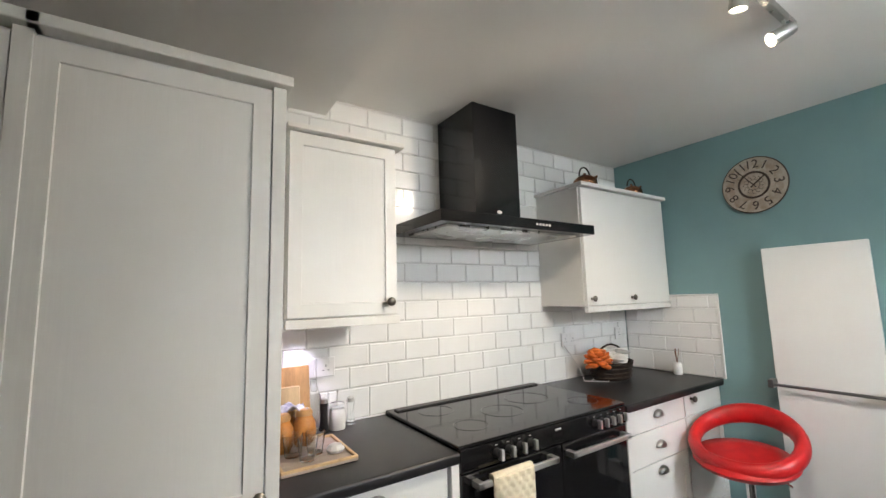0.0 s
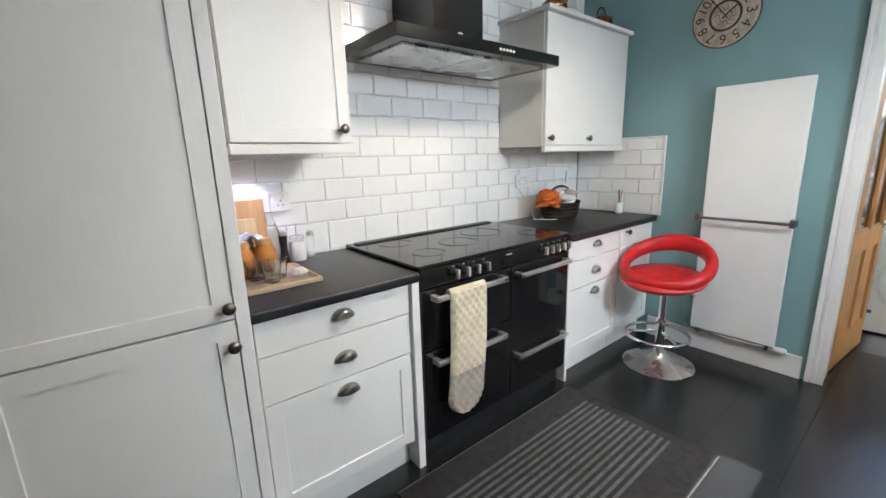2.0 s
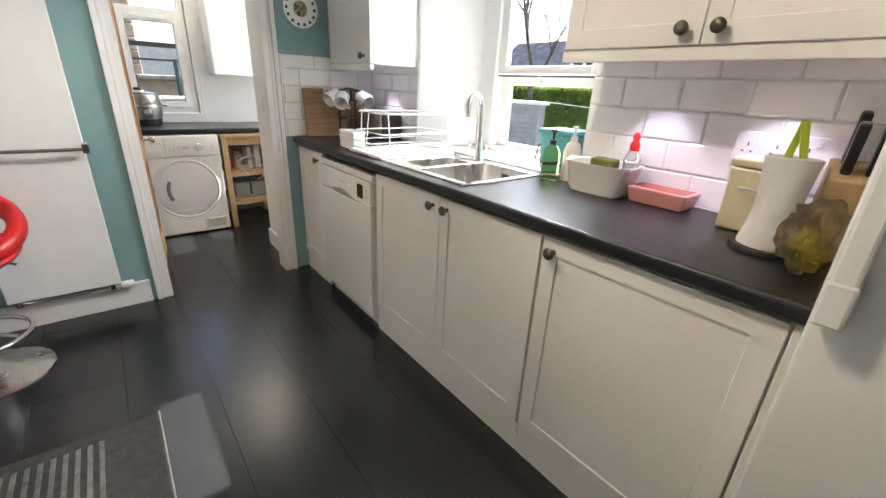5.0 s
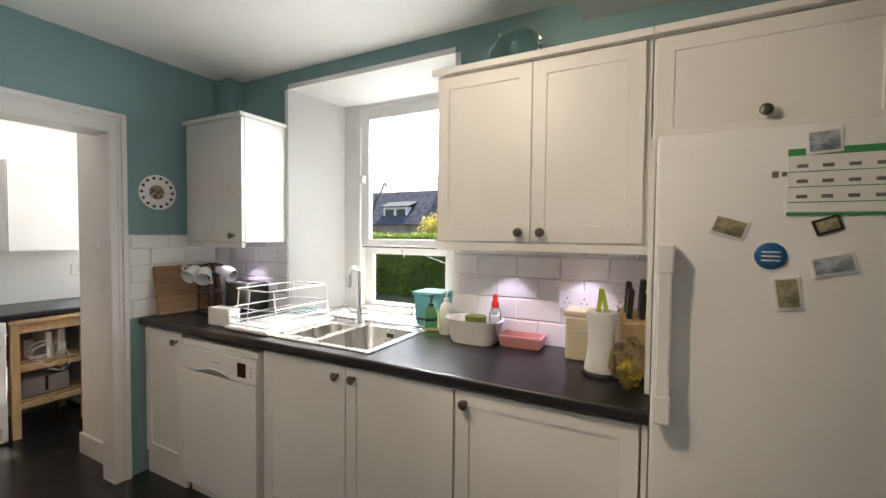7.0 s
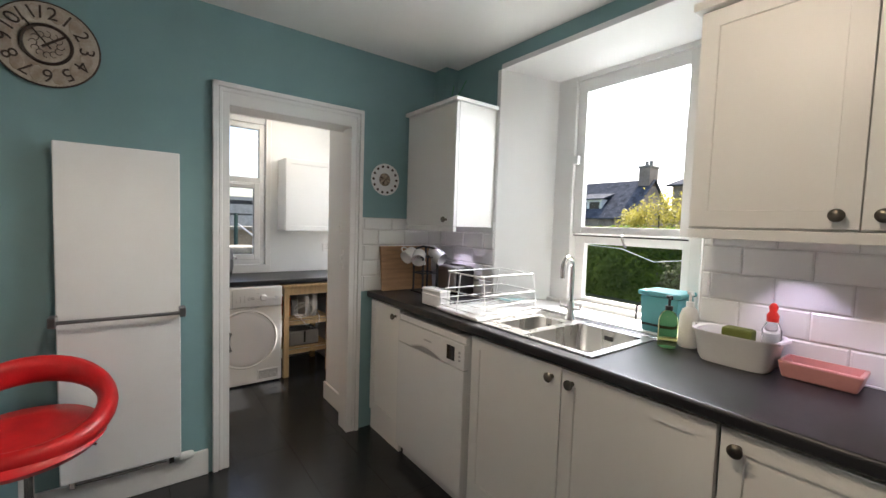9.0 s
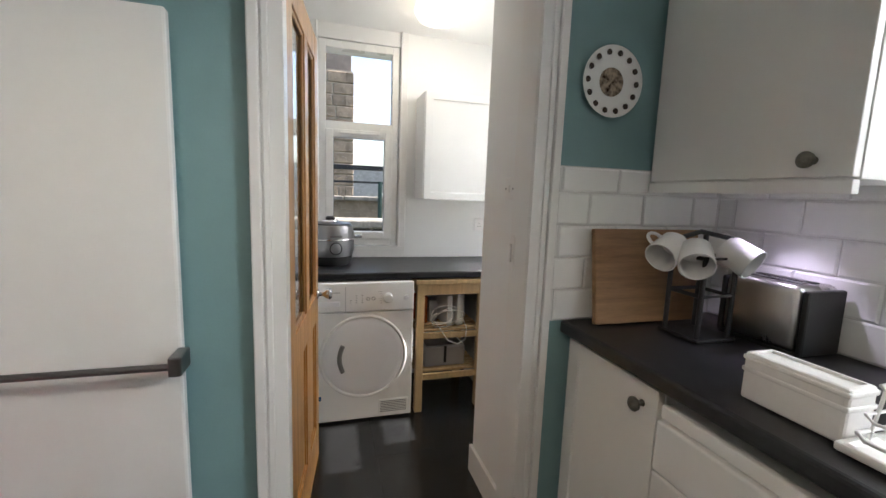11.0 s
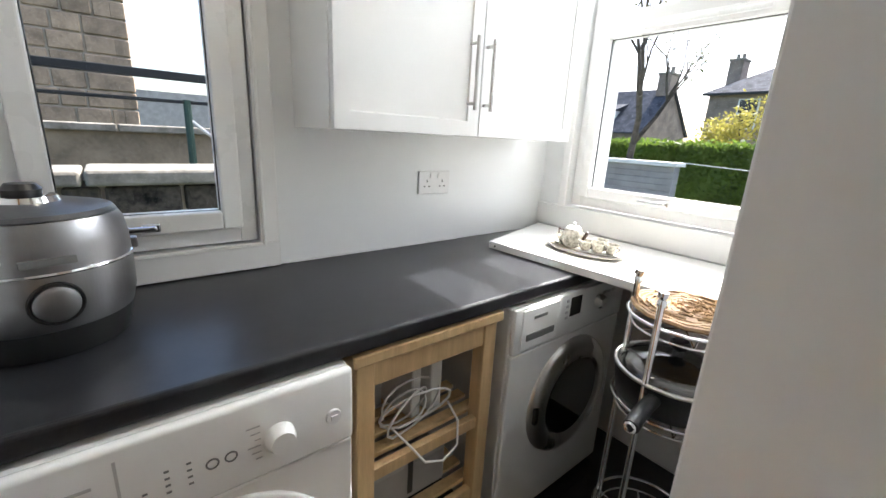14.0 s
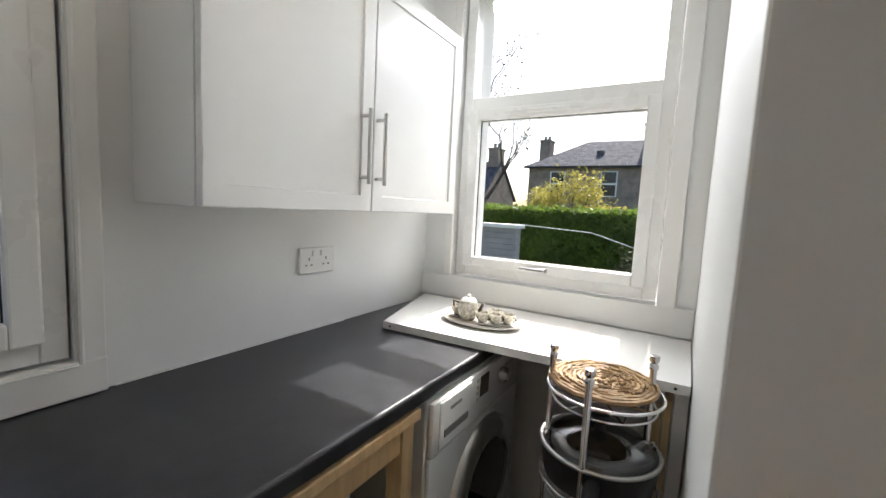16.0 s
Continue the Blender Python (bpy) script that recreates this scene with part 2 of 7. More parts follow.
def circle(c, r, n=32, way="z", r2=None, a0=0.0, a1=360.0):
    out = []
    full = abs(a1 - a0) >= 360
    for i in range(n if full else n + 1):
        a = radians(a0 + (a1 - a0) * i / n)
        u, v = r * math.cos(a), (r2 or r) * math.sin(a)
        out.append({"z": (c[0] + u, c[1] + v, c[2]), "y": (c[0] + u, c[1], c[2] + v), "x": (c[0], c[1] + u, c[2] + v)}[way])
    return out


def facing(u, out):
    """A turn that takes (across, outward, up) to the world for a front that faces outward."""
    u, out = Vector(u), Vector(out)
    return Matrix((u, out, (0, 0, 1))).transposed().to_4x4()


# fronts: north units face -y, south units face +y, the utility room's face -x
FN = facing((1, 0, 0), (0, -1, 0))
FS = facing((1, 0, 0), (0, 1, 0))
FW = facing((0, 1, 0), (-1, 0, 0))


def shaker(w, h, stile=0.075, thick=0.02, deep=0.0055):
    """A shaker door: across 0..w, up 0..h, its face at 0, with a sunk panel and eased edges."""
    b = box(0, w, -thick, 0, 0, h)
    b.faces.ensure_lookup_table()
    front = max(b.faces, key=lambda f: f.calc_center_median().y)
    if stile:
        bmesh.ops.inset_region(b, faces=[front], thickness=stile, depth=0)
        bmesh.ops.inset_region(b, faces=[front], thickness=0.003, depth=-deep)
    rim = [e for e in b.edges if len(e.link_faces) == 2 and abs(e.calc_face_angle(0) - math.pi / 2) < 0.01 and all(abs(v.co.y) < 1e-4 for v in e.verts)]
    bmesh.ops.bevel(b, geom=rim, offset=0.002, segments=2, profile=0.5, affect="EDGES")
    return b


def placed(b, turn, at):
    bmesh.ops.transform(b, matrix=Matrix.Translation(at) @ turn, verts=b.verts)
    return b


def knob(parent, at, turn):
    b = lathe([(0, 0), (0.009, 0), (0.007, 0.004), (0.006, 0.012), (0.012, 0.017), (0.0175, 0.022), (0.018, 0.028), (0.013, 0.033), (0.006, 0.035), (0, 0.035)], way=(0, 1, 0), seg=20)
    return part("knob", placed(b, turn, at), PEWTER, parent, "dark pewter round knob", smooth=40)


def cup_handle(parent, at, turn):
    """A half-shell cup pull."""
    b = bmesh.new()
    n, k = 20, 8
    grids = []
    for s in (1.0, 0.86):
        g = []
        for i in range(n + 1):
            a = math.pi * i / n
            row = []
            for j in range(k + 1):
                e = math.pi / 2 * j / k
                row.append(b.verts.new((0.045 * s * math.cos(a) * math.cos(e * 0.999), 0.026 * s * math.sin(e) + 0.001, 0.034 * s * math.sin(a) * math.cos(e * 0.6) ** 1.0)))
            g.append(row)
        grids.append(g)
    for g in grids:
        for i in range(n):
            for j in range(k):
                b.faces.new((g[i][j], g[i + 1][j], g[i + 1][j + 1], g[i][j + 1]))
    o, q = grids
    for j in range(k):
        for i in (0, n):
            b.faces.new((o[i][j], o[i][j + 1], q[i][j + 1], q[i][j]))
    for i in range(n):
        b.faces.new((o[i][0], o[i + 1][0], q[i + 1][0], q[i][0]))
    return part("cup_handle", placed(b, turn, at), CUPSTEEL, parent, "brushed steel cup handle", smooth=40)

# ---- the shell: kitchen x -1.6..3.19, y -1.07..1.95; utility room x 3.76..4.87, y -1.53..0.37 ----
N, S, E, W0, CZ = 1.95, -1.07, 3.19, -1.6, 2.44
UE, UN, US, UW, UC = 4.87, 0.375, -1.53, 3.76, 2.33
WT = 0.875          # kitchen worktop, north
WS = 0.918          # kitchen worktop, south
WU = 0.86           # utility worktop
setting("floor", box(W0 - 0.3, UE + 0.3, -1.9, N + 0.3, -0.12, -0.004), SUBFLOOR, "dark sub-floor under the vinyl tiles", "floor")
wall_n = setting("wall_north", box(W0 - 0.3, E + 0.2, N + 0.008, N + 0.3, 0, 2.6), GROUT, "kitchen wall behind white brick tiles", "wall")
setting("wall_west", box(W0 - 0.3, W0, -1.5, N + 0.3, 0, 2.6), WHITE, "plain white kitchen wall", "wall")
# south wall of the kitchen is thick stone with a deep splayed window opening
ws = box(W0, 1.44, S - 0.45, S, 0, 2.6)
box(2.62, E, S - 0.45, S, 0, 2.6, bm=ws)
box(1.44, 2.62, S - 0.45, S, 0, WS - 0.04, bm=ws)
box(1.44, 2.62, S - 0.45, S, 2.33, 2.6, bm=ws)
box(1.44, 2.62, -1.60, S - 0.45, 2.295, 2.6, bm=ws)
wall_s = setting("wall_south", ws, TEAL, "thick teal painted kitchen wall with a deep window opening", "wall")
# splayed white lining of the opening
rv = bmesh.new()
for xa, xb in ((2.618, 2.40), (1.442, 1.56)):
    sgn = 1 if xa > 2 else -1
    q = [rv.verts.new(p) for p in ((xa, S + 0.002, WS), (xb, -1.36, WS), (xb, -1.36, 2.26), (xa, S + 0.002, 2.328))]
    q2 = [rv.verts.new((v.co.x + 0.03 * sgn, v.co.y, v.co.z)) for v in q]
    rv.faces.new(q), rv.faces.new(q2)
    for i in range(4):
        rv.faces.new((q[i], q[(i + 1) % 4], q2[(i + 1) % 4], q2[i]))
q = [rv.verts.new(p) for p in ((1.442, S + 0.002, 2.328), (2.618, S + 0.002, 2.328), (2.40, -1.36, 2.26), (1.56, -1.36, 2.26))]
q2 = [rv.verts.new((v.co.x, v.co.y, v.co.z + 0.03)) for v in q]
rv.faces.new(q), rv.faces.new(q2)
for i in range(4):
    rv.faces.new((q[i], q[(i + 1) % 4], q2[(i + 1) % 4], q2[i]))
setting("window_reveal", rv, TRIM, "white gloss splayed window lining", "trim")
setting("window_ledge", box(1.5, 2.5, -1.40, S - 0.03, WS - 0.035, WS - 0.002), TRIM, "white sill behind the sink", "trim")
# east wall with the door opening y -0.43..0.40, 0.57 m thick on the south side
we = box(E, E + 0.2, 0.40, N + 0.3, 0, 2.6)
box(E, E + 0.15, S - 0.75, -0.432, 0, 2.6, bm=we)
box(E, E + 0.2, -0.432, 0.40, 1.99, 2.6, bm=we)
wall_e = setting("wall_east", we, TEAL, "teal painted wall with a doorway and a vertical radiator", "wall")
setting("passage_lining", box(E + 0.151, UW + 0.004, -1.8, -0.428, 0, 2.56, 0.004), WHITE, "white painted thick wall of the passage", "wall")
setting("passage_head", box(E + 0.2, UW, -0.43, 0.45, 2.30, 2.6, bm=box(E + 0.195, E + 0.204, -0.43, 0.45, 1.96, 2.31)), WHITE, "white painted wall above the doorway", "wall")
# utility room shell
wu = box(E + 0.2, UE + 0.3, UN, UN + 0.3, 0, 2.6)
setting("wall_utility_north", wu, WHITE, "white painted utility room wall", "wall")
Y0, Y1, Z0, Z1 = -0.235, 0.285, 0.935, 2.24      # east window opening
w = box(UE, UE + 0.3, Y1, UN + 0.3, 0, 2.6)
box(UE, UE + 0.3, US - 0.3, Y0, 0, 2.6, bm=w)
box(UE, UE + 0.3, Y0, Y1, 0, Z0, bm=w)
box(UE, UE + 0.3, Y0, Y1, Z1, 2.6, bm=w)
setting("wall_utility_east", w, WHITE, "white painted utility room wall with a window", "wall")
X0, X1, ZA, ZB = 3.88, 4.72, 0.985, 2.25         # south window opening
w = box(UE, X1, US - 0.3, US, 0, 2.6)
box(E + 0.57, X0, US - 0.3, US, 0, 2.6, bm=w)
box(X0, X1, US - 0.3, US, 0, ZA, bm=w)
box(X0, X1, US - 0.3, US, ZB, 2.6, bm=w)
setting("wall_utility_south", w, WHITE, "white painted utility room wall with a window", "wall")
# ceilings
setting("ceiling", box(W0, E, S, N + 0.01, CZ, CZ + 0.12), CEIL, "off-white satin kitchen ceiling", "ceiling")
setting("ceiling_utility", box(E + 0.2, UE, US, UN, UC, UC + 0.12), WHITE, "white utility room ceiling", "ceiling")
setting("soffit", box(W0, 0.835, S, N, 2.345, CZ + 0.002), CEIL, "off-white lowered ceiling beam over the tall units", "ceiling")
# skirting
sk = box(E - 0.018, E, 0.435, 1.31, 0, 0.135, 0.003)
setting("baseboard", sk, TRIM, "white gloss skirting under the radiator", "trim")
setting("baseboard_passage", box(E + 0.16, UW + 0.016, -0.432, -0.414, 0, 0.13, 0.004), TRIM, "white skirting of the passage", "trim")


def architrave():
    d = thing("door_frame", (E, 0, 0), "white gloss moulded door frame of the utility doorway", "door frame", kind="structure")
    for y0, y1 in ((0.335, 0.415), (-0.425, -0.345)):
        b = box(E - 0.012, E, y0, y1, 0, 2.065, 0.002)
        out, inn = (y1, y0) if y0 > 0 else (y0, y1)
        s = 1 if out > inn else -1
        box(E - 0.026, E - 0.010, min(out, out - s * 0.026), max(out, out - s * 0.026), 0, 2.065, 0.004, bm=b)
        box(E - 0.018, E - 0.010, min(out - s * 0.030, out - s * 0.046), max(out - s * 0.030, out - s * 0.046), 0, 2.04, 0.003, bm=b)
        part("jamb_moulding", b, TRIM, d)
    b = box(E - 0.012, E, -0.345, 0.335, 1.955, 2.065, 0.002)
    box(E - 0.026, E - 0.010, -0.424, 0.414, 2.040, 2.066, 0.004, bm=b)
    box(E - 0.018, E - 0.010, -0.39, 0.38, 2.018, 2.034, 0.003, bm=b)
    part("head_moulding", b, TRIM, d)
    part("lining", box(E, E + 0.12, -0.434, -0.345, 0, 1.957, 0.003), TRIM, d)
    part("door_stop", box(E + 0.12, E + 0.155, -0.434, -0.40, 0, 1.957, 0.003), TRIM, d)
    part("lining", box(E, E + 0.15, 0.340, 0.402, 0, 1.957, 0.003), TRIM, d)
    part("lining", box(E, E + 0.16, -0.434, 0.402, 1.955, 2.0, 0.003), TRIM, d)
    k = part("strike_plate", box(E + 0.085, E + 0.112, -0.3455, -0.342, 1.06, 1.18, 0.001), TRIM, d, "painted strike plate")
    part("latch_box", box(E + 0.094, E + 0.110, -0.344, -0.334, 1.09, 1.15, 0.003), TRIM, k)


architrave()


def cabinet(name, x0, x1, front, back, z0, z1, label, group, plinth=True, open_side=0):
    """A carcass with a plinth; front and back are y values."""
    c = thing(name, ((x0 + x1) / 2, (front + back) / 2, 0 if plinth else z0), label, "cabinet", group)
    s = 1 if back > front else -1
    f = front + s * 0.021
    part("body", box(x0, x1, min(f, back), max(f, back), z0, z1, 0.001), CARCASS, c)
    if plinth:
        f = front + s * (0.055 if s > 0 else 0.012)
        part("plinth", box(x0, x1, min(f, f + s * 0.018), max(f, f + s * 0.018), 0, z0 - 0.002, 0.001), CREAM, c)
    return c


GN, GS = "north run of kitchen units", "south run of kitchen units"
FY = 1.335          # north base fronts
FSY = -0.502        # south base fronts
ZB0, ZB1 = 0.13, WT - 0.042
# tall larder unit: two doors, cornice, and its neighbour
for xa, xb in ((-0.066, 0.505), (-0.68, -0.070)):
    t = thing("tall_cabinet", ((xa + xb) / 2, 1.65, 0), "tall white shaker larder cabinet with two doors", "cabinet", GN)
    part("body", box(xa, xb, 1.337, N, 0.13, 2.10, 0.001), CARCASS, t)
    part("plinth", box(xa, xb, 1.39, 1.41, 0, 0.128), CREAM, t)
    d = part("door", placed(shaker(xb - xa - 0.03, 0.862 - 0.135), FN, (xa + 0.004, 1.316, 0.135)), CREAM, t)
    knob(d, (0.463 - 0.505 + xb, 1.316, 0.790), FN)
    d = part("door", placed(shaker(xb - xa - 0.03, 2.085 - 0.868), FN, (xa + 0.004, 1.316, 0.868)), CREAM, t)
    knob(d, (0.463 - 0.505 + xb, 1.316, 0.908), FN)
    part("side_panel", box(xb - 0.024, xb + 0.014, 1.312, N, 0, 2.10, 0.002), CREAM, t)
    part("cornice", box(xa - 0.005, xb + 0.03, 1.285, N, 2.10, 2.132, 0.004), CREAM, t)


def drawer_unit(x0, x1, cups):
    c = cabinet("drawer_unit", x0, x1, FY, N, ZB0, ZB1, "white three-drawer kitchen base unit with steel cup handles", GN)
    for z0, z1, st in ((0.713, 0.828, 0.0), (0.545, 0.708, 0.0), (0.135, 0.540, 0.075)):
        d = part("drawer", placed(shaker(x1 - x0 - 0.006, z1 - z0, st), FN, (x0 + 0.003, FY, z0)), CREAM, c)
        if cups:
            cup_handle(d, (cups, FY, min(z1 - 0.055, (z0 + z1) / 2 + (0.008 if z1 > 0.8 else -0.012)) if z1 - z0 < 0.2 else z1 - 0.055), FN)
    return c


drawer_unit(0.525, 1.10, 0.817)
single("end_panel", box(1.104, 1.138, 1.318, N, 0, 0.838, 0.002), CREAM, "white end panel beside the range cooker", "panel", GN, (1.12, 1.6, 0))
single("end_panel", box(2.153, 2.175, 1.318, N, 0, 0.838, 0.002), CREAM, "narrow white end panel beside the range cooker", "panel", GN, (2.16, 1.6, 0))
drawer_unit(2.18, 2.74, 2.462)
c = cabinet("base_unit", 2.743, 3.185, FY, N, ZB0, ZB1, "white shaker corner base unit with a drawer", GN)
d = part("drawer", placed(shaker(0.436, 0.115, 0.0), FN, (2.746, FY, 0.713)), CREAM, c)
knob(d, (2.818, FY, 0.806), FN)
d = part("door", placed(shaker(0.436, 0.573), FN, (2.746, FY, 0.135)), CREAM, c)


def worktop(name, x0, x1, y0, y1, front_low, label):
    b = box(x0, x1, y0, y1, WT - 0.04, WT, 0.0)
    es = [e for e in b.edges if all(abs(v.co.y - (y0 if front_low else y1)) < 1e-4 for v in e.verts) and abs(e.verts[0].co.x - e.verts[1].co.x) > 0.1]
    bmesh.ops.bevel(b, geom=es, offset=0.010, segments=3, profile=0.5, affect="EDGES")
    w = thing(name, ((x0 + x1) / 2, (y0 + y1) / 2, WT - 0.04), label, "worktop")
    part("slab", b, WORKTOP, w, smooth=50)
    part("sealant", box(x0, x1, N - 0.010, N - 0.002, WT, WT + 0.006, 0.002), PVC, w, "white sealant strip")


worktop("worktop", 0.520, 1.138, 1.310, N - 0.001, True, "charcoal laminate worktop beside the range cooker")
worktop("worktop", 2.155, 3.188, 1.310, N - 0.001, True, "charcoal laminate worktop in the corner by the teal wall")

# wall cabinets on the north wall
wc = cabinet("wall_cabinet", 0.585, 1.035, 1.576, N, 1.37, 2.085, "white shaker wall cabinet with one door", GN, plinth=False)
d = part("door", placed(shaker(0.440, 0.705, 0.07), FN, (0.588, 1.576, 1.375)), CREAM, wc)
knob(d, (0.990, 1.576, 1.425), FN)
part("cornice", box(0.575, 1.06, 1.55, N, 2.085, 2.105, 0.003), CREAM, wc)
part("light_pelmet", box(0.583, 1.037, 1.570, 1.592, 1.335, 1.369, 0.002), CREAM, wc)
wc = cabinet("wall_cabinet", 2.272, 3.178, 1.592, N, 1.36, 2.085, "wide white wall cabinet with a lift-up door beside the hood", GN, plinth=False)
d = part("door", placed(shaker(0.895, 0.715, 0.0), FN, (2.277, 1.592, 1.365)), CREAM, wc)
knob(d, (2.315, 1.592, 1.405), FN)
knob(d, (2.72, 1.592, 1.405), FN)
part("cornice", box(2.255, 3.186, 1.565, N, 2.085, 2.108, 0.003), CREAM, wc)
part("light_pelmet", box(2.272, 3.178, 1.590, 1.612, 1.325, 1.359, 0.002), CREAM, wc)

# south run
c = cabinet("base_unit", 2.80, 3.17, FSY, S, ZB0, 0.872, "narrow white shaker base unit next to the doorway", GS)
d = part("door", placed(shaker(0.362, 0.730, 0.07), FS, (2.804, FSY, 0.135)), CREAM, c)
knob(d, (2.85, FSY, 0.815), FS)
c = cabinet("sink_unit", 1.160, 2.170, FSY, S, ZB0, 0.66, "white shaker sink base unit with two doors", GS)
for x0, kx in ((1.164, 1.614), (1.662, 1.702)):
    d = part("door", placed(shaker(0.494, 0.730), FS, (x0, FSY, 0.135)), CREAM, c)
    knob(d, (kx, FSY, 0.822), FS)
c = cabinet("base_unit", 0.556, 1.157, FSY, S, ZB0, 0.872, "white shaker base unit beside the fridge", GS)
d = part("door", placed(shaker(0.594, 0.730), FS, (0.560, FSY, 0.135)), CREAM, c)
knob(d, (1.114, FSY, 0.822), FS)
single("end_panel", box(0.5365, 0.5515, S + 0.012, -0.62, WS + 0.002, 1.719, 0.002), CREAM, "tall white filler panel beside the fridge", "panel", GS, (0.545, -0.8, WS))
single("end_panel", box(0.537, 0.553, S, FSY + 0.004, 0, 0.872, 0.002), CREAM, "white end panel beside the fridge", "panel", GS, (0.545, -0.8, 0))

SINK = (1.570, 2.48, -1.02, -0.545)
b = bmesh.new()
xs, ys = (0.537, SINK[0] + 0.015, SINK[1] - 0.015, 3.187), (S, SINK[2] + 0.015, SINK[3] - 0.015, -0.478)
for z in (WS - 0.04, WS):
    g = [[b.verts.new((x, y, z)) for y in ys] for x in xs]
    for i in range(3):
        for j in range(3):
            if (i, j) != (1, 1):
                b.faces.new((g[i][j], g[i + 1][j], g[i + 1][j + 1], g[i][j + 1]))
    if z < WS - 0.01:
        low = g
for i, j, k, l in [(i, 0, i + 1, 0) for i in range(3)] + [(i, 3, i + 1, 3) for i in range(3)] + [(0, j, 0, j + 1) for j in range(3)] + [(3, j, 3, j + 1) for j in range(3)] + [(1, 1, 2, 1), (1, 2, 2, 2), (1, 1, 1, 2), (2, 1, 2, 2)]:
    b.faces.new((low[i][j], low[k][l], g[k][l], g[i][j]))
bmesh.ops.recalc_face_normals(b, faces=b.faces)
es = [e for e in b.edges if all(abs(v.co.y + 0.478) < 1e-4 for v in e.verts) and abs(e.verts[0].co.x - e.verts[1].co.x) > 0.1]
bmesh.ops.bevel(b, geom=es, offset=0.010, segments=3, profile=0.5, affect="EDGES")
w = thing("worktop", (1.8, -0.76, WS - 0.04), "long charcoal laminate worktop with a steel sink under the window", "worktop")
part("slab", b, WORKTOP, w)
part("sealant", box(0.54, 1.44, S + 0.010, S + 0.017, WS, WS + 0.007, 0.002), PVC, w, "white sealant strip")

# wall cabinets on the south wall
wc = cabinet("wall_cabinet", 2.645, 3.175, -0.755, S, 1.36, 2.085, "white wall cabinet between doorway and window", GS, plinth=False)
d = part("door", placed(shaker(0.524, 0.715, 0.0), FS, (2.648, -0.755, 1.365)), CREAM, wc)
knob(d, (2.72, -0.755, 1.40), FS)
part("cornice", box(2.63, 3.185, S, -0.735, 2.085, 2.108, 0.003), CREAM, wc)
part("light_pelmet", box(2.645, 3.175, -0.775, -0.753, 1.33, 1.359, 0.002), CREAM, wc)
wc = cabinet("wall_cabinet", 0.553, 1.385, -0.778, S, 1.385, 2.095, "white shaker double wall cabinet with downlights beneath", GS, plinth=False)
for x0, kx in ((0.573, 0.925), (0.970, 1.012)):
    d = part("door", placed(shaker(0.394 if x0 < 0.9 else 0.412, 0.70), FS, (x0, -0.778, 1.39)), CREAM, wc)
    knob(d, (kx, -0.778, 1.428), FS)
part("cornice", box(0.553, 1.402, S, -0.755, 2.095, 2.122, 0.003), CREAM, wc)
part("light_pelmet", box(0.553, 1.385, -0.797, -0.776, 1.352, 1.384, 0.002), CREAM, wc)
wc = cabinet("fridge_top_cabinet", -0.08, 0.549, -0.778, S, 1.72, 2.095, "white shaker cabinet above the fridge", GS, plinth=False)
d = part("door", placed(shaker(0.61, 0.36, 0.07), FS, (-0.072, -0.778, 1.728)), CREAM, wc)
knob(d, (0.243, -0.778, 1.805), FS)
part("cornice", box(-0.09, 0.551, S, -0.755, 2.095, 2.122, 0.003), CREAM, wc)

# ---- kitchen appliances ----
GLOVE = surf("quilted_cream_cotton", (0.66, 0.58, 0.42), 0.9, var=0.10, scale=30, bump=0.25, fine=400)
GLOVE2 = surf("grey_beige_cotton", (0.42, 0.37, 0.31), 0.9, var=0.12, scale=30, bump=0.25, fine=400)
RUGDARK = surf("charcoal_rug", (0.026, 0.023, 0.022), 0.95, var=0.2, scale=30, bump=0.5, fine=500)
RUGLIGHT = surf("grey_rug_stripe", (0.115, 0.112, 0.108), 0.95, var=0.2, scale=40, bump=0.5, fine=500)
GREY = surf("printed_grey", (0.16, 0.16, 0.16), 0.5, var=0.05)
LGREY = surf("light_grey_plastic", (0.45, 0.45, 0.45), 0.4, var=0.05)
PAPER = surf("white_paper", (0.78, 0.78, 0.76), 0.8, var=0.03)
GREEN = surf("green_print", (0.05, 0.30, 0.10), 0.6, var=0.05)
BLUE = surf("blue_enamel", (0.02, 0.12, 0.30), 0.3, var=0.05)
TEALP = surf("teal_plastic", (0.10, 0.36, 0.38), 0.4, var=0.06, bump=0.03)
PINKP = surf("pink_plastic", (0.62, 0.28, 0.26), 0.35, var=0.05, bump=0.02)
CREAMP = surf("cream_painted_tin", (0.66, 0.58, 0.38), 0.4, var=0.06, bump=0.03)
WHITEP = surf("white_plastic", (0.76, 0.75, 0.74), 0.35, var=0.03, bump=0.02)
SPONGE = surf("green_sponge", (0.12, 0.14, 0.02), 0.9, var=0.2, bump=0.5, fine=200)
REDP = surf("red_plastic", (0.62, 0.03, 0.02), 0.35, var=0.05)
ORANGE = surf("orange_petals", (0.75, 0.16, 0.02), 0.7, var=0.2, scale=30, bump=0.1)
YELLOWB = surf("yellow_banana", (0.50, 0.38, 0.03), 0.5, var=0.25, scale=14, bump=0.05)
LIME = surf("lime_plastic", (0.38, 0.46, 0.03), 0.4, var=0.05)
DWOOD = surf("dark_basket", (0.035, 0.022, 0.015), 0.7, var=0.3, scale=30, bump=0.4, fine=150)
WICKER = surf("wicker_cane", (0.42, 0.26, 0.12), 0.6, var=0.25, scale=20, bump=0.2, fine=120)
CLOTH = surf("white_cloth", (0.72, 0.71, 0.69), 0.9, var=0.05, bump=0.2, fine=300)
LINEN = surf("blue_patterned_cloth", (0.55, 0.55, 0.58), 0.9, var=0.3, scale=25, bump=0.2, fine=300, col2=(0.06, 0.07, 0.16))
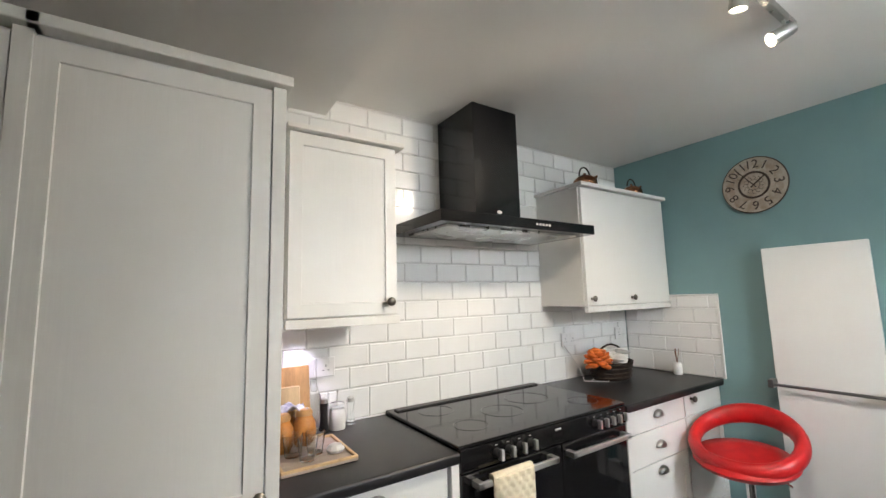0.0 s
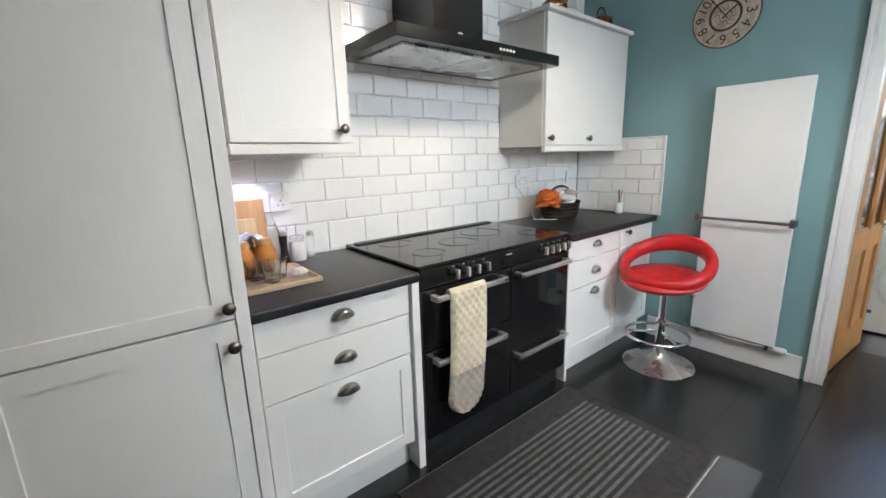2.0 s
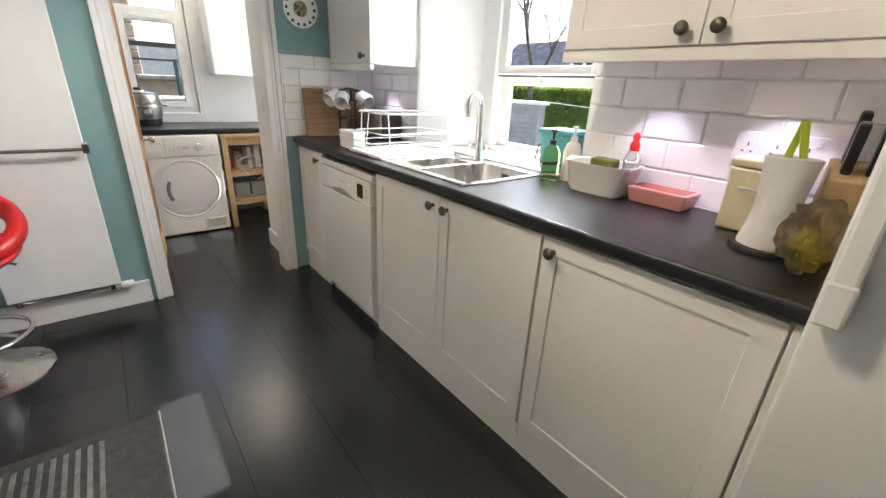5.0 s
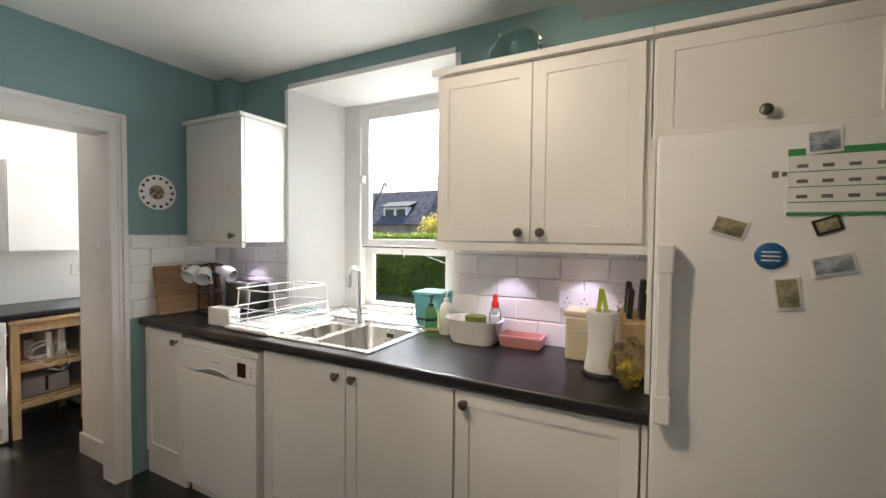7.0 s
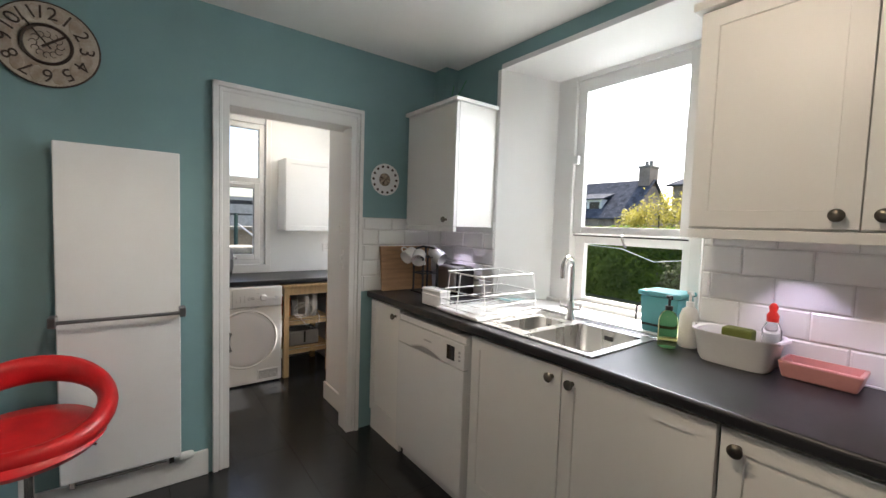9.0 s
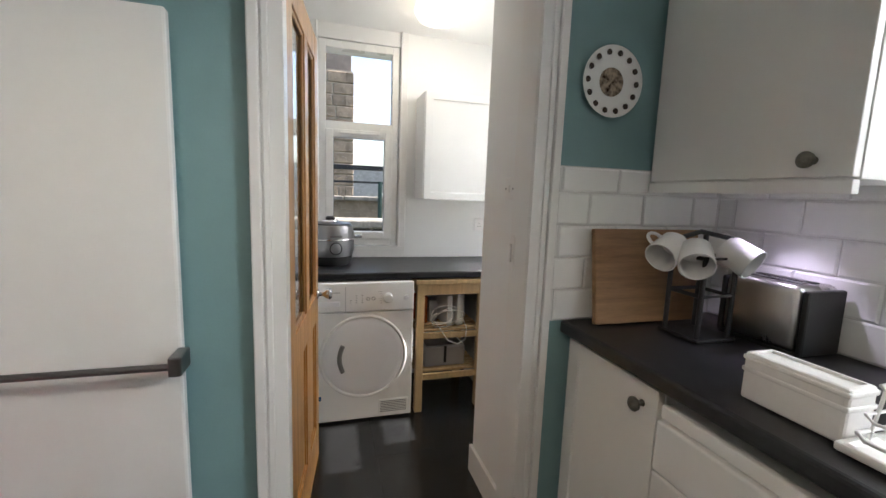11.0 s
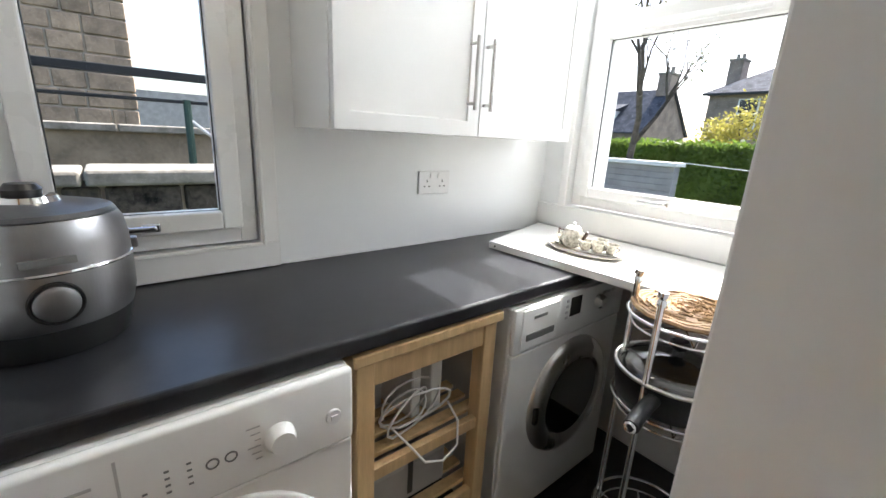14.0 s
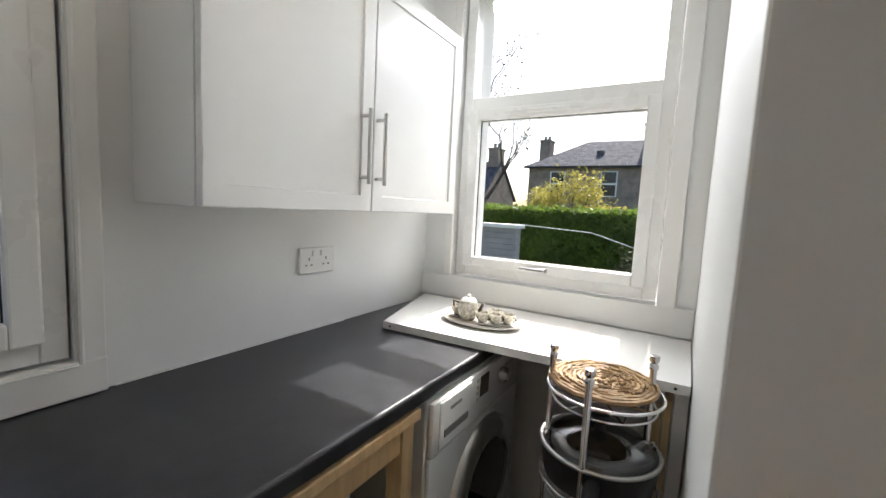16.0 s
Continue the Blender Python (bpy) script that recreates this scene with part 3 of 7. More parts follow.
CLOCKF = surf("aged_clock_paper", (0.50, 0.43, 0.36), 0.6, var=0.3, scale=14, bump=0.02, col2=(0.30, 0.23, 0.17))
CLOCKS = surf("tan_paper_stain", (0.34, 0.26, 0.19), 0.6, var=0.3, scale=25, bump=0.02, col2=(0.50, 0.43, 0.36))
INK = surf("dark_brown_ink", (0.05, 0.03, 0.02), 0.6, var=0.1)
SOAP = clear("yellow_green_soap", (0.88, 0.90, 0.42), 0.05, 1.12)
PIGGLASS = clear("green_bottle_glass", (0.70, 0.86, 0.83), 0.04, 1.35)
BAG = clear("crinkled_bag", (0.92, 0.92, 0.88), 0.35, 1.15)


HOBRING = surf("faint_hob_print", (0.05, 0.05, 0.05), 0.3, var=0.05)


def range_cooker():
    x0, x1, f, z = 1.144, 2.149, 1.335, 0.893
    r = thing("range_cooker", (1.646, 1.64, 0), "black electric range cooker with ceramic hob and four oven doors", "cooker")
    part("body", box(x0, x1, f, N - 0.003, 0.10, z - 0.012, 0.003), BLACK, r)
    part("plinth", box(x0 + 0.01, x1 - 0.01, f + 0.03, N - 0.1, 0, 0.10), BLACKM, r)
    h = part("hob", box(x0 - 0.004, x1 + 0.004, f - 0.016, N - 0.003, z - 0.014, z, 0.004), HOBGLASS, r, "black ceramic hob")
    for cx, cy, rr in ((1.842, 1.69, 0.115), (1.58, 1.585, 0.10), (1.33, 1.78, 0.085), (1.33, 1.50, 0.075), (2.02, 1.47, 0.075)):
        part("cooking_zone", tube(circle((cx, cy, z + 0.0004), rr, 40), 0.0010, 4, True), HOBRING, h)
    part("vent_trim", box(x0 + 0.03, x1 - 0.03, N - 0.075, N - 0.03, z, z + 0.008, 0.003), BLACKM, r)
    p = part("control_panel", box(x0, x1, f - 0.020, f + 0.02, 0.797, z - 0.013, 0.004), BLACK, r)
    for kx in [1.312 + 0.060 * i for i in range(4)] + [1.905 + 0.050 * i for i in range(5)]:
        k = part("control_knob", lathe([(0, 0), (0.018, 0), (0.0165, 0.006), (0.015, 0.022), (0.012, 0.026), (0, 0.026)], (kx, f - 0.020, 0.838), (0, -1, 0), 20), BLACKM, p, smooth=40)
        part("grip", box(kx - 0.007, kx + 0.007, f - 0.062, f - 0.040, 0.818, 0.858, 0.003), ALU, k, "steel grip bar")
        part("mark", box(kx - 0.006, kx + 0.006, f - 0.0215, f - 0.0198, 0.8645, 0.8675), LGREY, p)
    part("clock_display", box(1.62, 1.69, f - 0.0222, f - 0.0195, 0.815, 0.845, 0.001), DGLASS, p, "dark clock display")
    part("maker_plate", box(1.64, 1.677, f - 0.0222, f - 0.0198, 0.855, 0.862), LGREY, p)
    for xa, xb, za, zb, hz in ((x0 + 0.004, 1.677, 0.530, 0.792, 0.757), (x0 + 0.004, 1.677, 0.115, 0.524, 0.478), (1.683, x1 - 0.004, 0.372, 0.792, 0.751), (1.683, x1 - 0.004, 0.115, 0.366, 0.330)):
        d = part("oven_door", box(xa, xb, f - 0.018, f + 0.01, za, zb, 0.004), BLACK, r)
        part("door_glass", box(xa + 0.05, xb - 0.05, f - 0.020, f - 0.016, za + 0.04, zb - 0.065, 0.002), DGLASS, d)
        ha, hb = (1.190, 1.61) if xa < 1.5 else (1.70, 2.115)
        b = box(ha, hb, f - 0.066, f - 0.050, hz - 0.011, hz + 0.011, 0.003)
        for hx in (ha, hb - 0.026):
            box(hx, hx + 0.026, f - 0.066, f - 0.017, hz - 0.012, hz + 0.012, 0.003, bm=b)
        part("handle", b, ALU, d, "brushed steel bar handle")


range_cooker()


def oven_glove():
    g = thing("oven_gloves", (1.345, 1.262, 0.214), "cream quilted double oven gloves hanging on the cooker handle", "oven gloves")
    xa, xb, nx, nz = 1.245, 1.450, 26, 70

    def sheet(z0, z1, rnd):
        b = bmesh.new()
        fr, bk = [], []
        for j in range(nz + 1):
            v = j / nz
            z = z0 + (z1 - z0) * v
            half = (xb - xa) / 2
            if rnd and z - z0 < half:
                half = math.sqrt(max(0.0, half * half - (half - (z - z0)) ** 2)) + 0.004
            rowf, rowb = [], []
            for i in range(nx + 1):
                u = 2 * i / nx - 1
                x = 1.346 + 0.05 * (z - 0.6) + half * u
                q = abs(math.sin(math.pi * (x - 0.75 * z) / 0.036)) * abs(math.sin(math.pi * (x + 0.75 * z) / 0.036))
                e = min(1.0, (1 - abs(u)) * 6)
                rowf.append(b.verts.new((x, 1.258 - 0.009 * q * e - 0.010 * e + 0.006 * math.sin(9 * z), z)))
                rowb.append(b.verts.new((x, 1.262 + 0.004 * e + 0.006 * math.sin(9 * z), z)))
            fr.append(rowf), bk.append(rowb)
        for j in range(nz):
            for i in range(nx):
                b.faces.new((fr[j][i], fr[j][i + 1], fr[j + 1][i + 1], fr[j + 1][i]))
                b.faces.new((bk[j][i], bk[j + 1][i], bk[j + 1][i + 1], bk[j][i + 1]))
            for i in (0, nx):
                b.faces.new((fr[j][i], fr[j + 1][i], bk[j + 1][i], bk[j][i]))
        for j in (0, nz):
            for i in range(nx):
                b.faces.new((fr[j][i], fr[j][i + 1], bk[j][i + 1], bk[j][i]))
        return b

    part("quilted_band", sheet(0.418, 0.775, False), GLOVE, g, smooth=50)
    part("mitt", sheet(0.214, 0.420, True), GLOVE2, g, "grey-beige quilted mitt end", smooth=50)
    part("fold", lathe([(0, 0), (0.016, 0), (0.016, 0.200), (0, 0.200)], (1.252, 1.276, 0.773), (1, 0, 0), 14), GLOVE, g, smooth=50)


oven_glove()


def hood():
    h = thing("cooker_hood", (1.66, 1.7, 1.755), "black chimney cooker hood with a flat canopy over the range", "cooker hood")
    c = part("canopy", box(1.178, 2.195, 1.452, N - 0.002, 1.760, 1.812, 0.003), BLACK, h)
    # sloping shoulder between canopy and chimney
    b = bmesh.new()
    lo = [b.verts.new(p) for p in ((1.178, 1.452, 1.810), (2.195, 1.452, 1.810), (2.195, N - 0.002, 1.810), (1.178, N - 0.002, 1.810))]
    hi = [b.verts.new(p) for p in ((1.46, 1.60, 1.838), (1.83, 1.60, 1.838), (1.83, N - 0.002, 1.838), (1.46, N - 0.002, 1.838))]
    b.faces.new(hi)
    for i in range(4):
        b.faces.new((lo[i], lo[(i + 1) % 4], hi[(i + 1) % 4], hi[i]))
    part("shoulder", b, BLACK, c)
    part("chimney", box(1.492, 1.795, 1.615, N - 0.002, 1.83, CZ - 0.002, 0.002), BLACK, h)
    part("filter", box(1.25, 1.66, 1.52, 1.88, 1.752, 1.761, 0.002), STEEL, c, "grey metal grease filter")
    part("filter", box(1.665, 2.12, 1.52, 1.88, 1.752, 1.761, 0.002), STEEL, c, "grey metal grease filter")
    for i in range(5):
        part("button", box(1.74 + 0.022 * i, 1.754 + 0.022 * i, 1.450, 1.453, 1.780, 1.791, 0.001), LGREY, c)
    part("badge", lathe([(0, 0), (0.017, 0), (0.014, 0.003), (0, 0.003)], (1.645, 1.613, 1.868), (0, -1, 0), 20, squash=0.55), LGREY, h)


hood()


RAILM = surf("grey_satin_metal", (0.22, 0.22, 0.23), 0.35, 1.0, var=0.08, bump=0.03)


def radiator():
    r = thing("radiator", (3.13, 0.785, 0.165), "tall flat white vertical radiator with a towel rail", "radiator")
    part("panel", box(3.118, 3.146, 0.560, 1.010, 0.168, 1.668, 0.006), ENAMEL, r)
    part("back_box", box(3.146, 3.176, 0.580, 0.990, 0.20, 1.64, 0.003), ENAMEL, r)
    t = part("towel_rail", rod((3.065, 0.548, 0.905), (3.065, 1.022, 0.905), 0.008, 14), RAILM, r, "grey metal towel rail", smooth=40)
    for y in (0.555, 1.015):
        part("rail_clamp", box(3.050, 3.120, y - 0.013, y + 0.013, 0.886, 0.930, 0.004), RAILM, t)
    for y in (0.60, 0.97):
        part("valve", box(3.13, 3.155, y - 0.012, y + 0.012, 0.135, 0.17, 0.004), CHROME, r)
    part("thermostat", lathe([(0, 0), (0.017, 0), (0.020, 0.01), (0.020, 0.05), (0.014, 0.06), (0, 0.06)], (3.145, 0.565, 0.150), (0, -1, 0), 16), WHITEP, r, smooth=40)
    part("pipe", tube([(3.145, 0.62, 0.15), (3.145, 0.80, 0.145), (3.145, 0.96, 0.15)], 0.007, 8), CHROME, r)


radiator()


def fridge():
    f = thing("fridge", (0.23, -0.75, 0), "tall white fridge with magnets on its door", "fridge")
    part("body", box(-0.072, 0.532, S + 0.02, -0.485, 0.02, 1.680, 0.006), ENAMEL, f)
    part("base", box(-0.06, 0.52, S + 0.05, -0.50, 0, 0.03), BLACKM, f)
    d = part("door", box(-0.073, 0.534, -0.480, -0.420, 0.06, 1.683, 0.010, seg=3), ENAMEL, f, smooth=40)
    b = box(0.490, 0.526, -0.398, -0.372, 0.935, 1.40, 0.006)
    for z in (0.935, 1.325):
        box(0.487, 0.529, -0.424, -0.370, z - 0.004, z + 0.075, 0.006, bm=b)
    part("handle", b, ENAMEL, d, "long white moulded handle")
    part("maker_name", box(0.225, 0.272, -0.4206, -0.4185, 1.560, 1.571), GREY, d)
    part("maker_mark", box(0.278, 0.290, -0.4206, -0.4185, 1.558, 1.573), GREY, d)


fridge()


def magnet(x, z, w, h, tilt, mat, inner, label):
    m = thing("fridge_magnet", (x, -0.4195, z), label, "magnet", "magnets on the fridge")
    m.rotation_euler = (0, radians(tilt), 0)
    part("plate", box(-w / 2, w / 2, 0, 0.004, -h / 2, h / 2, 0.001), mat, m, local=True)
    if inner:
        part("picture", box(-w / 2 + 0.006, w / 2 - 0.006, 0.004, 0.0052, -h / 2 + 0.006, h / 2 - 0.006), inner, m, local=True)


PHOTO = surf("faded_photo", (0.40, 0.36, 0.22), 0.4, var=0.3, scale=45, bump=0, col2=(0.12, 0.13, 0.08))
PHOTO2 = surf("blue_grey_photo", (0.45, 0.48, 0.52), 0.4, var=0.3, scale=40, bump=0, col2=(0.10, 0.13, 0.18))
magnet(0.371, 1.442, 0.075, 0.050, -18, PAPER, PHOTO, "small photo magnet of a landscape")
magnet(0.175, 1.357, 0.080, 0.048, 14, PAPER, PHOTO2, "small photo magnet with blue sky")
magnet(0.254, 1.286, 0.052, 0.078, 8, PAPER, PHOTO, "upright photo magnet on the fridge")
magnet(0.187, 1.446, 0.050, 0.036, 20, DWOOD, PHOTO, "small dark photo magnet")
magnet(0.199, 1.636, 0.065, 0.055, 4, PAPER, PHOTO2, "small magnet of a black and white cow")
m = thing("fridge_magnet", (0.288, -0.4195, 1.373), "round blue enamel magnet on the fridge", "magnet", "magnets on the fridge")
part("disc", lathe([(0, 0), (0.030, 0), (0.032, 0.003), (0.028, 0.006), (0, 0.006)], way=(0, 1, 0), seg=28), BLUE, m, local=True, smooth=40)
for i in range(3):
    part("lettering", box(-0.018, 0.018, 0.006, 0.0068, 0.008 - 0.010 * i, 0.011 - 0.010 * i), PAPER, m, local=True)
cal = thing("calendar", (0.165, -0.4195, 1.55), "white and green wall calendar stuck to the fridge", "calendar")
part("sheet", box(0.070, 0.262, -0.4195, -0.4175, 1.468, 1.622), PAPER, cal)
part("band", box(0.070, 0.262, -0.4175, -0.4165, 1.606, 1.622), GREEN, cal)
part("band", box(0.070, 0.262, -0.4175, -0.4165, 1.468, 1.476), GREEN, cal)
for i in range(3):
    part("rule", box(0.072, 0.260, -0.4175, -0.4168, 1.498 + 0.035 * i, 1.500 + 0.035 * i), GREEN, cal)
    for j in range(4):
        part("entry", box(0.225 - 0.045 * j, 0.245 - 0.045 * j, -0.4175, -0.4168, 1.508 + 0.035 * i, 1.516 + 0.035 * i), GREY, cal)


def dishwasher():
    d = thing("dishwasher", (2.485, -0.78, 0), "white freestanding dishwasher under the worktop", "dishwasher")
    f = -0.482
    part("body", box(2.186, 2.784, S + 0.02, -0.512, 0.05, 0.845, 0.003), ENAMEL, d)
    part("plinth", box(2.195, 2.775, S + 0.1, -0.530, 0, 0.085), ENAMEL, d)
    part("door", box(2.186, 2.784, -0.514, f, 0.075, 0.688, 0.005), ENAMEL, d)
    p = part("control_panel", box(2.186, 2.784, -0.514, f, 0.691, 0.812, 0.005), ENAMEL, d)
    part("top_strip", box(2.186, 2.784, -0.512, f - 0.012, 0.815, 0.846, 0.003), ENAMEL, d)
    # shallow lens-shaped grip hollow along the panel's lower edge
    b = bmesh.new()
    lo = [b.verts.new((2.35 + 0.30 * i / 20, f + 0.0006, 0.693)) for i in range(21)]
    hi = [b.verts.new((2.35 + 0.30 * i / 20, f + 0.0012, 0.694 + 0.030 * math.sin(math.pi * i / 20))) for i in range(21)]
    for i in range(20):
        b.faces.new((lo[i], lo[i + 1], hi[i + 1], hi[i]))
    bmesh.ops.solidify(b, geom=b.faces[:], thickness=-0.001)
    part("grip", b, LGREY, p, "pale grey curved door grip")
    part("grip_lip", tube([(2.35 + 0.30 * i / 20, f + 0.001, 0.694 + 0.030 * math.sin(math.pi * i / 20)) for i in range(21)], 0.003, 6), ENAMEL, p, smooth=60)
    part("display", box(2.256, 2.318, f - 0.002, f + 0.0012, 0.718, 0.788, 0.001), DGLASS, p, "dark display")
    for i in range(3):
        part("button", box(2.212, 2.226, f - 0.002, f + 0.002, 0.726 + 0.019 * i, 0.737 + 0.019 * i, 0.001), LGREY, p)
    part("maker_name", box(2.45, 2.52, f - 0.002, f + 0.0008, 0.757, 0.765), LGREY, p)


dishwasher()


def sink():
    s = thing("sink", (2.07, -0.8, WS), "stainless steel one-and-a-half bowl sink with drainer", "sink")
    x0, x1, y0, y1 = SINK
    bowls = ((1.610, 1.905, -0.965, -0.585), (1.950, 2.110, -0.905, -0.625))
    xs, ys = sorted({x0, x1, *[v for b in bowls for v in b[:2]]}), sorted({y0, y1, *[v for b in bowls for v in b[2:]]})
    b = bmesh.new()
    for i in range(len(xs) - 1):
        for j in range(len(ys) - 1):
            cx, cy = (xs[i] + xs[i + 1]) / 2, (ys[j] + ys[j + 1]) / 2
            if not any(p[0] < cx < p[1] and p[2] < cy < p[3] for p in bowls):
                box(xs[i], xs[i + 1], ys[j], ys[j + 1], WS + 0.0005, WS + 0.003, bm=b)
    part("rim", b, STEEL, s)
    part("edge_bead", tube([(x0, y0, WS + 0.003), (x1, y0, WS + 0.003), (x1, y1, WS + 0.003), (x0, y1, WS + 0.003)], 0.004, 6, True), STEEL, s)
    for (xa, xb, ya, yb), dep in zip(bowls, (0.15, 0.11)):
        b = box(xa, xb, ya, yb, WS - dep, WS + 0.003)
        top = max(b.faces, key=lambda f: f.calc_center_median().z)
        b.faces.remove(top)
        up = [e for e in b.edges if abs(e.verts[0].co.z - e.verts[1].co.z) > 0.05]
        bmesh.ops.bevel(b, geom=up, offset=0.045, segments=5, profile=0.5, affect="EDGES")
        low = [e for e in b.edges if all(abs(v.co.z - (WS - dep)) < 1e-4 for v in e.verts)]
        bmesh.ops.bevel(b, geom=low, offset=0.02, segments=3, profile=0.5, affect="EDGES")
        w = part("bowl", b, STEEL, s, smooth=60)
        part("drain", lathe([(0, 0), (0.04, 0), (0.042, 0.002), (0.03, 0.003), (0, 0.001)], ((xa + xb) / 2, (ya + yb) / 2, WS - dep + 0.001), seg=24), CHROME, w)
        part("overflow", box((xa + xb) / 2 - 0.02, (xa + xb) / 2 + 0.02, ya, ya + 0.004, WS - 0.045, WS - 0.025, 0.002), BLACKM, w)
    for i in range(7):
        part("drainer_rib", box(2.15, 2.45, -0.955 + 0.055 * i, -0.943 + 0.055 * i, WS + 0.002, WS + 0.006, 0.002), STEEL, s)
    t = thing("tap", (1.995, -1.005, WS), "chrome swan-neck mixer tap with two levers", "tap")
    part("base", lathe([(0, 0), (0.026, 0), (0.024, 0.01), (0.018, 0.03), (0.018, 0.07), (0.014, 0.09), (0, 0.09)], (1.995, -1.005, WS + 0.003), seg=20), CHROME, t, smooth=40)
    pts = [(1.995, -1.005, WS + 0.08), (1.995, -1.005, WS + 0.26)]
    for i in range(1, 11):
        a = math.pi * i / 10
        pts.append((1.995 - 0.012 * (1 - math.cos(a)), -1.005 + 0.055 * (1 - math.cos(a)), WS + 0.26 + 0.055 * math.sin(a)))
    pts.append((1.971, -0.895, WS + 0.215))
    part("spout", tube(pts, 0.011, 14), CHROME, t, smooth=60)
    for sx in (-1, 1):
        part("lever", tube([(1.995 + sx * 0.012, -1.005, WS + 0.055), (1.995 + sx * 0.06, -1.0, WS + 0.058), (1.995 + sx * 0.062, -0.998, WS + 0.085)], 0.007, 10), CHROME, t, smooth=60)


sink()


def stool():
    cx, cy = 2.775, 1.055
    s = thing("bar_stool", (cx, cy, 0), "red leatherette bar stool with a ring back and chrome base", "bar stool")
    part("base", lathe([(0, 0), (0.205, 0), (0.205, 0.006), (0.19, 0.012), (0.13, 0.026), (0.06, 0.050), (0.034, 0.085), (0.028, 0.12), (0, 0.12)], (cx, cy, 0.0), seg=48), STEEL, s, "satin chrome trumpet base", smooth=40)
    part("column", lathe([(0, 0), (0.028, 0), (0.028, 0.20), (0.021, 0.205), (0.021, 0.47), (0, 0.47)], (cx, cy, 0.10), seg=24), CHROME, s, smooth=40)
    f = part("footrest", tube(circle((cx - 0.05, cy, 0.215), 0.178, 44), 0.010, 10, True), CHROME, s, "chrome foot ring", smooth=60)
    for sy in (-1, 1):
        part("footrest_arm", tube([(cx, cy, 0.215), (cx - 0.12, cy + sy * 0.145, 0.215)], 0.008, 8), CHROME, f, smooth=60)
    part("lever", tube([(cx, cy - 0.02, 0.535), (cx - 0.05, cy - 0.16, 0.520), (cx - 0.06, cy - 0.20, 0.505)], 0.005, 8), CHROME, s, smooth=60)
    # seat pad, a soft tilted disc
    b = lathe([(0, -0.028), (0.16, -0.03), (0.20, -0.018), (0.215, 0.004), (0.20, 0.026), (0.12, 0.034), (0, 0.030)], seg=40, squash=1.08)
    bmesh.ops.transform(b, matrix=pose(cx - 0.045, cy, 0.565, 0, -7, 0), verts=b.verts)
    part("seat", b, RED, s, smooth=60)
    # ring back: a thick tube that rises to the rear
    pts = []
    for i in range(56):
        a = 2 * math.pi * i / 56
        k = (math.cos(a) + 1) / 2
        pts.append((cx - 0.01 + 0.205 * math.cos(a), cy + 0.232 * math.sin(a), 0.575 + 0.175 * k ** 1.25))
    b = bmesh.new()
    rings = []
    n = len(pts)
    for i, p in enumerate(pts):
        a = 2 * math.pi * i / n
        k = (math.cos(a) + 1) / 2
        out = Vector((math.cos(a), math.sin(a), 0))
        ring = []
        for j in range(16):
            e = 2 * math.pi * j / 16
            ring.append(b.verts.new(Vector(p) + out * (0.032 * math.cos(e)) + Vector((0, 0, (0.034 + 0.020 * k) * math.sin(e)))))
        rings.append(ring)
    for i in range(n):
        for j in range(16):
            b.faces.new((rings[i][j], rings[(i + 1) % n][j], rings[(i + 1) % n][(j + 1) % 16], rings[i][(j + 1) % 16]))
    part("backrest", b, RED, s, smooth=60)


stool()


def rug():
    r = thing("kitchen_rug", (1.54, 0.895, 0), "dark kitchen runner with grey woven stripes before the cooker", "rug")
    part("mat", box(0.955, 2.125, 0.515, 1.265, 0.0005, 0.007, 0.003), RUGDARK, r)
    for i in range(14):
        y = 0.686 + 0.0325 * i
        part("stripe", box(0.985, 2.068, y, y + 0.0145, 0.005, 0.0088, 0.0015), RUGLIGHT, r)
    # light caught by the rug's edges, put into paler strips
    for y in (0.511, 1.263):
        part("binding", box(0.955, 2.125, y, y + 0.006, 0.0005, 0.0082, 0.002), RUGLIGHT, r, "rug edge coloured paler for the light it catches")


rug()


